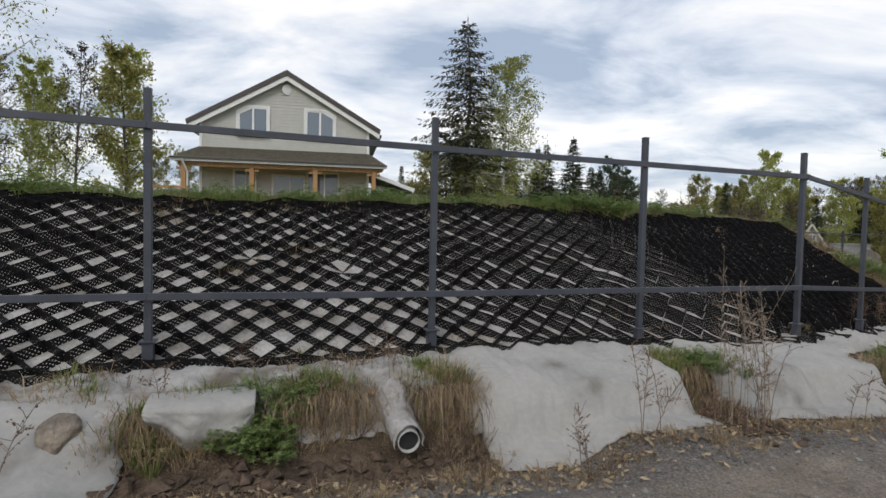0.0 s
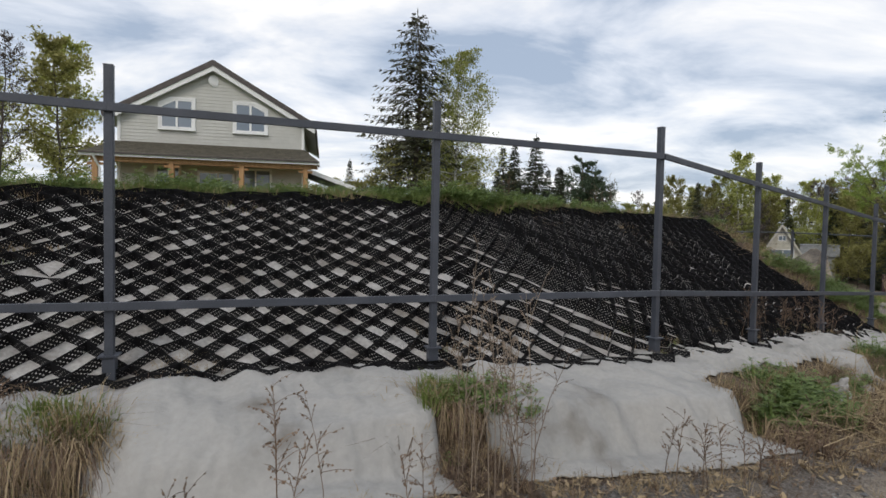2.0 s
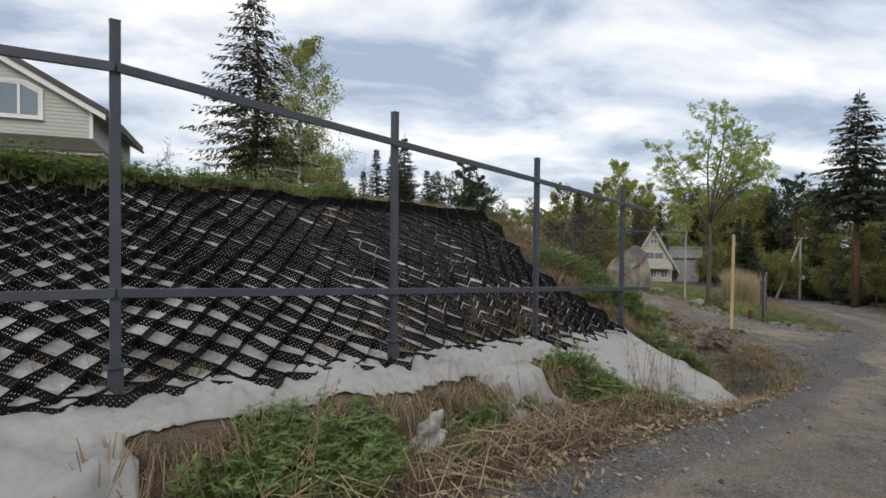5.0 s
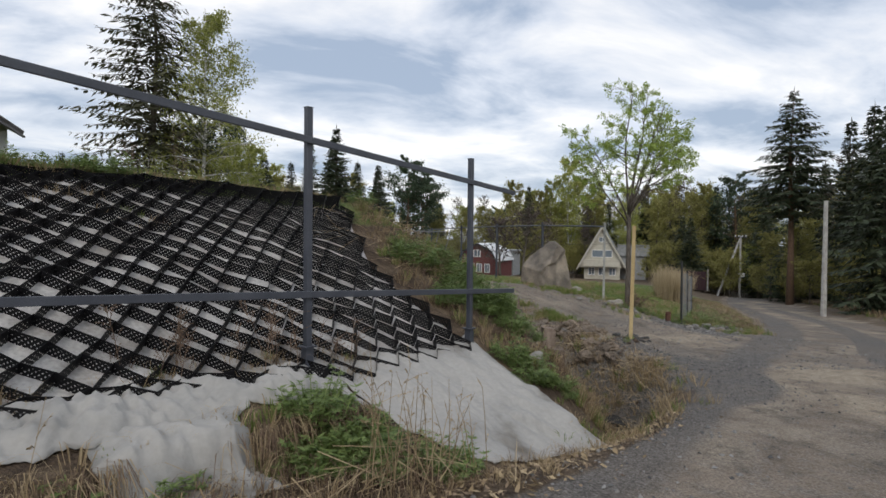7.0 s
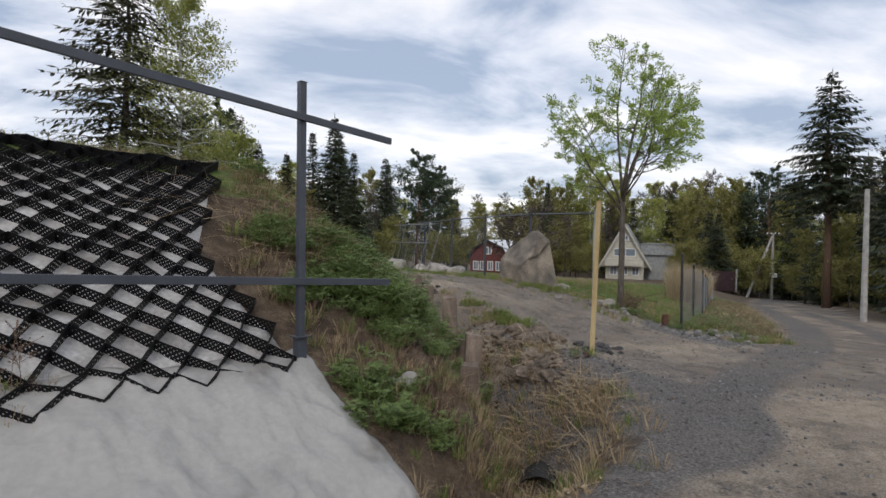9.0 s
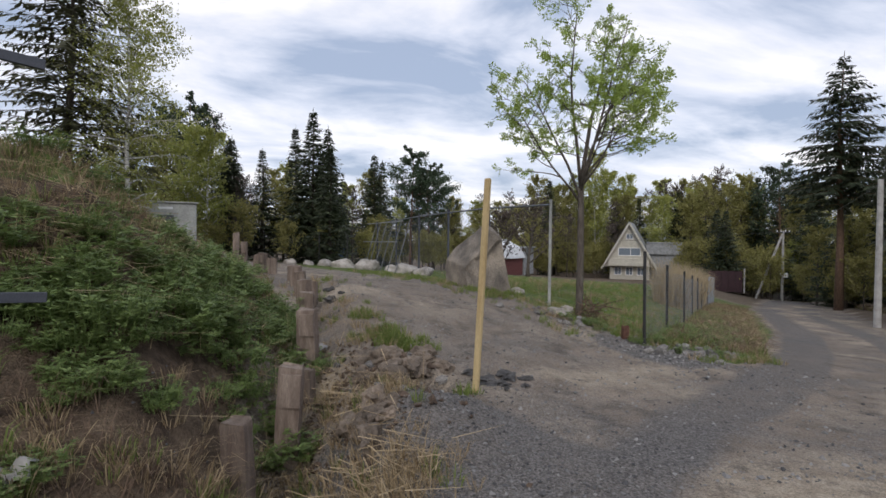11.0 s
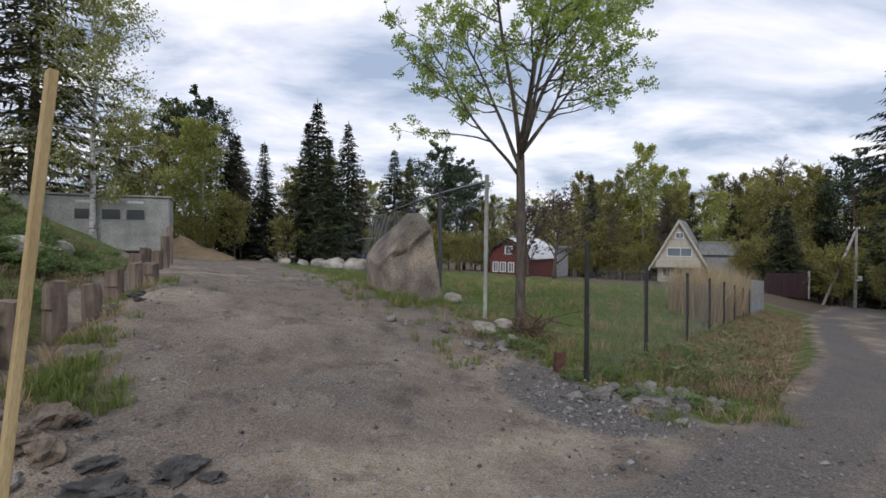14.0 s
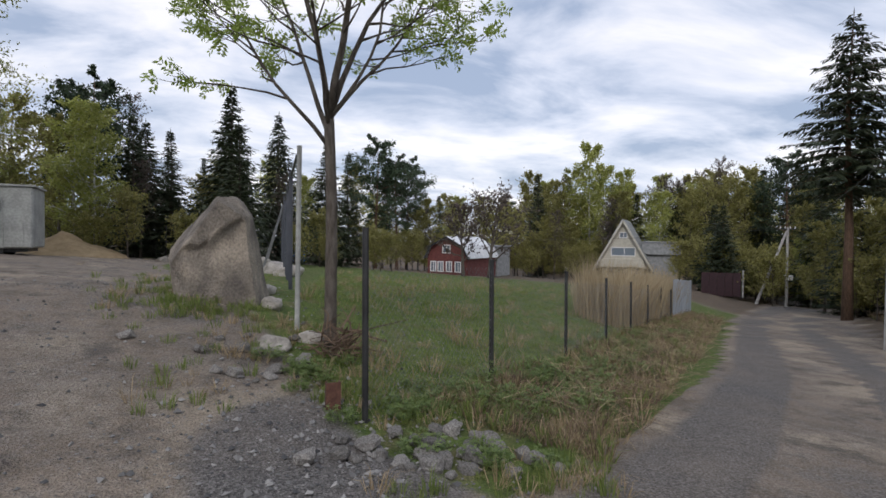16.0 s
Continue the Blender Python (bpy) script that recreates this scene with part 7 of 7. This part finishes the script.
for k, (a, d, n, h, br, m) in enumerate([(4.75, -1.52, 9, 1.45, 14, M_STEM), (4.95, -1.6, 7, 1.3, 12, M_STEM), (5.0, -1.55, 6, 0.9, 8, M_DRYB), (3.1, -1.8, 3, 0.75, 14, M_DRYB), (3.7, -1.85, 4, 0.8, 16, M_DRYB), (4.2, -1.8, 3, 0.6, 12, M_DRYB), (6.2, -1.75, 4, 0.6, 14, M_DRYB), (6.6, -1.7, 6, 0.45, 14, M_DRYB), (7.1, -1.7, 5, 0.5, 12, M_DRYB), (8.0, -1.6, 5, 0.95, 4, M_DRY), (8.7, -1.6, 4, 0.8, 3, M_DRY), (9.6, -1.7, 6, 0.8, 3, M_DRY), (11.6, -1.6, 9, 0.95, 3, M_DRY), (11.9, -1.7, 8, 0.9, 2, M_DRY), (12.3, -1.75, 9, 0.8, 2, M_DRY), (-0.6, -1.9, 4, 0.6, 14, M_DRYB), (0.2, -0.6, 3, 0.4, 8, M_DRYB), (1.9, -0.4, 4, 0.4, 12, M_DRYB), (9.8, 0.1, 5, 0.7, 14, M_DRYB), (11.0, 0.1, 6, 0.6, 16, M_DRYB), (11.9, 0.05, 8, 0.6, 16, M_DRYB), (12.6, 0.0, 5, 0.5, 12, M_DRYB), (13.0, 4.6, 5, 1.0, 8, M_DRYB), (12.2, 4.4, 5, 0.9, 8, M_DRYB), (9.0, 3.9, 4, 0.8, 8, M_DRYB), (0.8, -0.2, 3, 0.3, 10, M_DRYB)]):
    dead_stems(a, d, n, h, 500 + k, m, br)


# fallen leaves along the road edge, and clods, pebbles
def flat_bits(name, n, where, size, material, label, category, seed):
    r = np.random.default_rng(seed)
    C, U, V = [], [], []
    xy = np.array([where(r) for _ in range(n)])
    z = height(xy[:, 0], xy[:, 1])
    for (x, y), zz in zip(xy, z):
        a = r.uniform(0, 6.28); s = size * r.uniform(0.5, 1.4)
        u = np.array([math.cos(a), math.sin(a), r.normal() * 0.35]) * s
        v = np.array([-math.sin(a), math.cos(a), r.normal() * 0.35]) * s * r.uniform(0.3, 0.7)
        C.append((x, y, zz + 0.012 + abs(r.normal()) * 0.012)); U.append(u); V.append(v)
    return tagged(new(name, quads_mesh(name, C, U, V, material)), label, category, kind="stuff")


def toe_spot(r):
    a = r.uniform(-3, 15.5)
    x, y = bank(LB + a, -1.5 - abs(r.normal()) * 0.28 - 0.055 * max(a - 6, 0))
    return x, y


M_LITTER = leaf_mat("fallen_leaves", (0.07, 0.045, 0.03), (0.30, 0.22, 0.145), 0.0, 0.9)
flat_bits("leaf_litter", 4200, toe_spot, 0.017, M_LITTER, "curled brown fallen leaves along the road edge", "leaf litter", 5)
flat_bits("straw_litter", 1500, toe_spot, 0.03, M_DRY, "broken straw lying along the road edge", "straw", 6)


def pebbles(name, n, where, smin, smax, material, label, seed):
    r = np.random.default_rng(seed)
    base = np.array([(1, 0, 0), (0, 1, 0), (-1, 0, 0), (0, -1, 0), (0, 0, 0.7), (0, 0, -0.7)], float)
    fc = [(0, 1, 4), (1, 2, 4), (2, 3, 4), (3, 0, 4), (1, 0, 5), (2, 1, 5), (3, 2, 5), (0, 3, 5)]
    xy = np.array([where(r) for _ in range(n)])
    z = height(xy[:, 0], xy[:, 1])
    V, F = [], []
    for i in range(n):
        s = smin + (smax - smin) * r.random() ** 3
        P = base * s * r.uniform(0.6, 1.3, 3) + r.normal(size=(6, 3)) * s * 0.18
        a = r.uniform(0, 6.28); c, q = math.cos(a), math.sin(a)
        P = np.stack([P[:, 0] * c - P[:, 1] * q + xy[i, 0], P[:, 0] * q + P[:, 1] * c + xy[i, 1], P[:, 2] + z[i] + s * 0.25], 1)
        V.append(P); F += [tuple(6 * i + j for j in f) for f in fc]
    me = bpy.data.meshes.new(name); me.from_pydata(np.concatenate(V).tolist(), [], F); me.update(); me.materials.append(material)
    return tagged(new(name, me), label, "gravel", kind="stuff")


M_PEBD = leaf_mat("dark_crushed_stone", (0.035, 0.035, 0.037), (0.16, 0.155, 0.15), 0.0, 0.9)
M_PEB = leaf_mat("mixed_pebbles", (0.05, 0.05, 0.052), (0.30, 0.29, 0.275), 0.0, 0.9)
pebbles("driveway_gravel", 3600, lambda r: (13.75 + r.normal() * 0.75, 11.6 + r.normal() * 1.3), 0.005, 0.020, M_PEBD, "dark crushed stone spread at the driveway mouth", 1)
pebbles("driveway_gravel", 6500, lambda r: (r.uniform(13, 20.5), 10.8 + 13 * r.random() ** 1.5), 0.004, 0.026, M_PEB, "loose stones on the worn driveway", 2)
pebbles("driveway_gravel", 1500, lambda r: (18.3 + r.normal() * 0.7, 16.1 + r.normal() * 1.0), 0.006, 0.035, M_PEB, "loose stones at the driveway corner", 3)
pebbles("road_gravel", 2200, lambda r: (lambda a, o: (bank(LB + a, o)))(r.uniform(-3, 15), -2.0 - abs(r.normal()) * 0.8), 0.005, 0.025, M_PEB, "small loose stones on the gravel road", 4)
M_CLOD = mat("earth_clods", (0.05, 0.034, 0.024), (0.13, 0.09, 0.062), 14, 0.95, 0.7, fine=60)
pebbles("earth_clods", 1100, lambda r: (lambda a, o: (bank(LB + a, o)))(r.choice([r.uniform(-0.1, 2.65), r.uniform(4.6, 5.1), r.uniform(7.3, 12.2)]), -1.1 - abs(r.normal()) * 0.3), 0.015, 0.075, M_CLOD, "lumps of brown earth in the cut bank", 5)
pebbles("earth_clods", 700, lambda r: (13.2 + r.normal() * 0.45, 13.2 + r.normal() * 0.8), 0.015, 0.06, M_CLOD, "lumps of earth and rubble by the stake", 6)

M_EARTH = mat("dug_earth", (0.10, 0.078, 0.058), (0.24, 0.19, 0.145), 7, 0.95, 0.9, fine=40, dist=0.04, per_piece=0.3)
# single stones
STONES = []
for k in range(5):
    STONES.append(rock_bm(1.0, 0.8, 0.6, 600 + k, 2, 0.35, 14))
stone_me = []
for bm in STONES:
    me = bpy.data.meshes.new("rubble_stone"); bm.to_mesh(me); bm.free(); me.materials.append(M_STONE); stone_me.append(me)
for k in range(78):
    if k < 42:
        x, y, s = 19.15 + rs.gauss(0, 0.38), 15.95 + rs.gauss(0, 0.30), rs.uniform(0.05, 0.13)
    elif k < 62:
        x, y, s = 17.75 + rs.gauss(0, 0.5), 18.0 + rs.gauss(0, 0.6), rs.uniform(0.04, 0.11)
    else:
        x, y, s = 13.6 + rs.gauss(0, 0.4), 13.4 + rs.gauss(0, 0.5), rs.uniform(0.03, 0.08)
    ob = new("rubble_stone", stone_me[k % 5])
    ob.matrix_basis = pose(x, y, hz(x, y) + s * 0.3, rs.uniform(-25, 25), rs.uniform(-25, 25), rs.uniform(0, 360)) @ Matrix.Scale(s, 4)
    tagged(ob, "grey rubble stone dumped at the driveway edge", "stone", "rubble stones")
for k, (x, y, s) in enumerate([(14.62, 13.35, 0.26), (14.95, 13.62, 0.24), (14.80, 13.30, 0.16), (15.15, 13.55, 0.13), (14.5, 13.55, 0.15), (15.05, 13.28, 0.09), (13.93, 14.0, 0.13), (13.68, 14.08, 0.10), (14.15, 14.05, 0.09), (14.75, 13.02, 0.07), (12.95, 16.9, 0.2), (12.9, 17.6, 0.17), (13.1, 17.2, 0.12)]):
    s *= 0.52
    bm = rock_bm(1.25 * s, 0.9 * s, 0.34 * s if k < 6 else 0.5 * s, 700 + k, 4, 0.75, 6)
    ob = part("asphalt_lump", bm, M_ASPH); ob.matrix_basis = pose(x, y, hz(x, y) + 0.02, rs.uniform(-9, 9), rs.uniform(-9, 9), k * 50)
    tagged(ob, "broken slab of black asphalt on the driveway edge", "rubble", "asphalt lumps")
for k in range(34):
    s = rs.uniform(0.05, 0.17)
    x, y = (13.78 + rs.gauss(0, 0.28), 13.55 + rs.gauss(0, 0.25)) if k < 20 else (13.2 + rs.gauss(0, 0.16), 12.4 + rs.gauss(0, 0.4))
    ob = part("earth_lump", rock_bm(1.2 * s, 0.95 * s, 0.7 * s, 800 + k, 3, 0.6, 10), M_EARTH)
    ob.matrix_basis = pose(x, y, hz(x, y) + 0.15 * s, rs.uniform(-20, 20), rs.uniform(-20, 20), k * 70)
    tagged(ob, "lump of brown earth and rubble dug out by the ditch", "rubble", "earth lumps")
for k, (x, y, s) in enumerate([(11.42, 10.85, 0.1), (12.6, 14.55, 0.2), (12.8, 15.0, 0.14)]):
    vs, fs = [], []
    for i in range(9):
        for j in range(9):
            u, v = (i / 8 - 0.5) * 2 * s, (j / 8 - 0.5) * 1.3 * s
            vs.append((u + 0.03 * noise.noise((i, j, k)), v, 0.05 + 0.10 * noise.noise((u * 6, v * 6, k * 7.0)) + 0.03 * math.cos(i + j)))
            if i and j:
                q = i * 9 + j
                fs.append((q - 10, q - 1, q, q - 9))
    ob = link("cloth_scrap", vs, fs, M_FABRIC, None, True); ob.modifiers.new("thick", "SOLIDIFY").thickness = 0.005
    ob.matrix_basis = pose(x, y, hz(x, y) + 0.04, 15 if k else 35, 0, 40 * k)
    tagged(ob, "scrap of pale cloth lying among the weeds", "cloth", "cloth scraps")
# root mass at the rowan's foot
bm = bmesh.new()
rr = random.Random(9)
for k in range(70):
    a = rr.uniform(0, 6.28); r0 = rr.uniform(0.05, 0.25)
    p = Vector((r0 * math.cos(a), r0 * math.sin(a), rr.uniform(0.0, 0.35)))
    q = p + Vector((rr.gauss(0, 0.14), rr.gauss(0, 0.14), rr.uniform(-0.1, 0.22))); e = q + Vector((rr.gauss(0, 0.14), rr.gauss(0, 0.14), rr.uniform(-0.15, 0.15)))
    tube(bm, [p, q, e], [0.012, 0.008, 0.004], 4)
rt = part("root_tangle", bm, M_DRYB); rt.matrix_basis = pose(18.4, 18.2, hz(18.4, 18.2)); tagged(rt, "tangle of dead roots and twigs at the rowan's foot", "brushwood")


# roots and dead grass that hang over the cut edge
def hanging(name, stretches, lo, hi, width, material, label, seed):
    r = np.random.default_rng(seed)
    verts, faces = [], []
    for a0, a1, d0, n in stretches:
        for _ in range(n):
            a = r.uniform(a0, a1)
            x, y = bank(LB + a, d0 + r.normal() * 0.05)
            out = -fence_frame(LB + a)[1]
            z = hz(*bank(LB + a, d0 + 0.08)) + r.uniform(-0.03, 0.06)
            L = r.uniform(lo, hi)
            side = np.array([-out[1], out[0]]) * r.normal() * 0.7
            L *= 0.55 + 0.9 * vnoise(np.array([a]), np.array([0.0]), 5.0, 3)[0]
            w = np.array([-out[1], out[0], 0]) * width * r.uniform(0.6, 1.4)
            p = np.array([x, y, z]); go = np.array([out[0] + side[0], out[1] + side[1], 0])
            go = go * r.uniform(0.6, 1.5)
            steps = [p, p + go * 0.07 + (0, 0, 0.02), p + go * (0.10 + 0.10 * L) + (0, 0, -0.45 * L), p + go * (0.10 + 0.25 * L * r.random()) + (0, 0, -L)]
            i = len(verts)
            for k, q in enumerate(steps):
                verts += [q - w * (1 - 0.25 * k), q + w * (1 - 0.25 * k)]
            faces += [(i + 2 * k, i + 2 * k + 1, i + 2 * k + 3, i + 2 * k + 2) for k in range(3)]
    ob = link(name, verts, faces, material)
    return tagged(ob, label, "roots", kind="stuff")


CUTS = [(-0.02, 0.30, -0.80, 110), (0.98, 1.7, -0.80, 170), (2.1, 2.6, -0.82, 140), (4.72, 5.02, -0.85, 120), (7.5, 8.0, -0.82, 60), (8.9, 9.5, -0.82, 70), (9.7, 10.4, -0.85, 130), (10.9, 12.1, -0.85, 120)]
hanging("root_fringe", CUTS, 0.10, 0.34, 0.0028, M_DRY, "straw-coloured dead grass hanging over the cut bank", 21)
hanging("root_fringe", CUTS, 0.12, 0.42, 0.0025, M_DRYB, "brown roots hanging over the cut bank", 22)


def straw_spot(r):
    f = 0.03 + 0.97 * r.random() ** 1.2
    o = r.uniform(-0.1, 1.5)
    return 20.3 + 13.5 * f - 0.68 * o + 0.3, 16.0 + 15.0 * f + 0.8 * f * f + 0.72 * o - 0.2


def lying_straw(n, where, lo, hi, material, label, seed):
    """Long flattened stalks thrown across each other."""
    r = np.random.default_rng(seed)
    C, U, V = [], [], []
    xy = np.array([where(r) for _ in range(n)])
    z = height(xy[:, 0], xy[:, 1])
    for (x, y), zz in zip(xy, z):
        a = r.uniform(0, 6.28); L = r.uniform(lo, hi) / 2
        C.append((x, y, zz + r.uniform(0.03, 0.22))); U.append(np.array([math.cos(a), math.sin(a), r.normal() * 0.28]) * L)
        V.append(np.array([-math.sin(a), math.cos(a), 0.5]) * 0.0035)
    return tagged(new("lying_straw", quads_mesh("lying_straw", C, U, V, material, False)), label, "straw", kind="stuff")


lying_straw(1000, straw_spot, 0.25, 0.8, M_DRY, "long flattened straw on the bank below the mesh fence", 31)
lying_straw(900, straw_spot, 0.25, 0.7, M_DRYB, "brown flattened stalks on the bank below the mesh fence", 32)
lying_straw(220, lambda r: (12.7 + r.normal() * 0.45, 12.9 + r.normal() * 1.3), 0.3, 0.9, M_DRY, "straw thrown over the ditch beside the timber posts", 33)
lying_straw(170, lambda r: (13.25 + r.normal() * 0.22, 11.3 + r.normal() * 0.3), 0.2, 0.55, M_DRY, "straw heaped over the culvert mouth", 34)
lying_straw(500, lambda r: bank(LB + r.uniform(7.4, 12.6), -1.35 - abs(r.normal()) * 0.3), 0.2, 0.6, M_DRY, "straw lying along the foot of the bank", 35)
lying_straw(700, lambda r: (11.6 - abs(r.normal()) * 1.3, 12.2 + abs(r.normal()) * 3.0), 0.25, 0.7, M_DRY, "dead stalks lying over the weedy flank", 36)
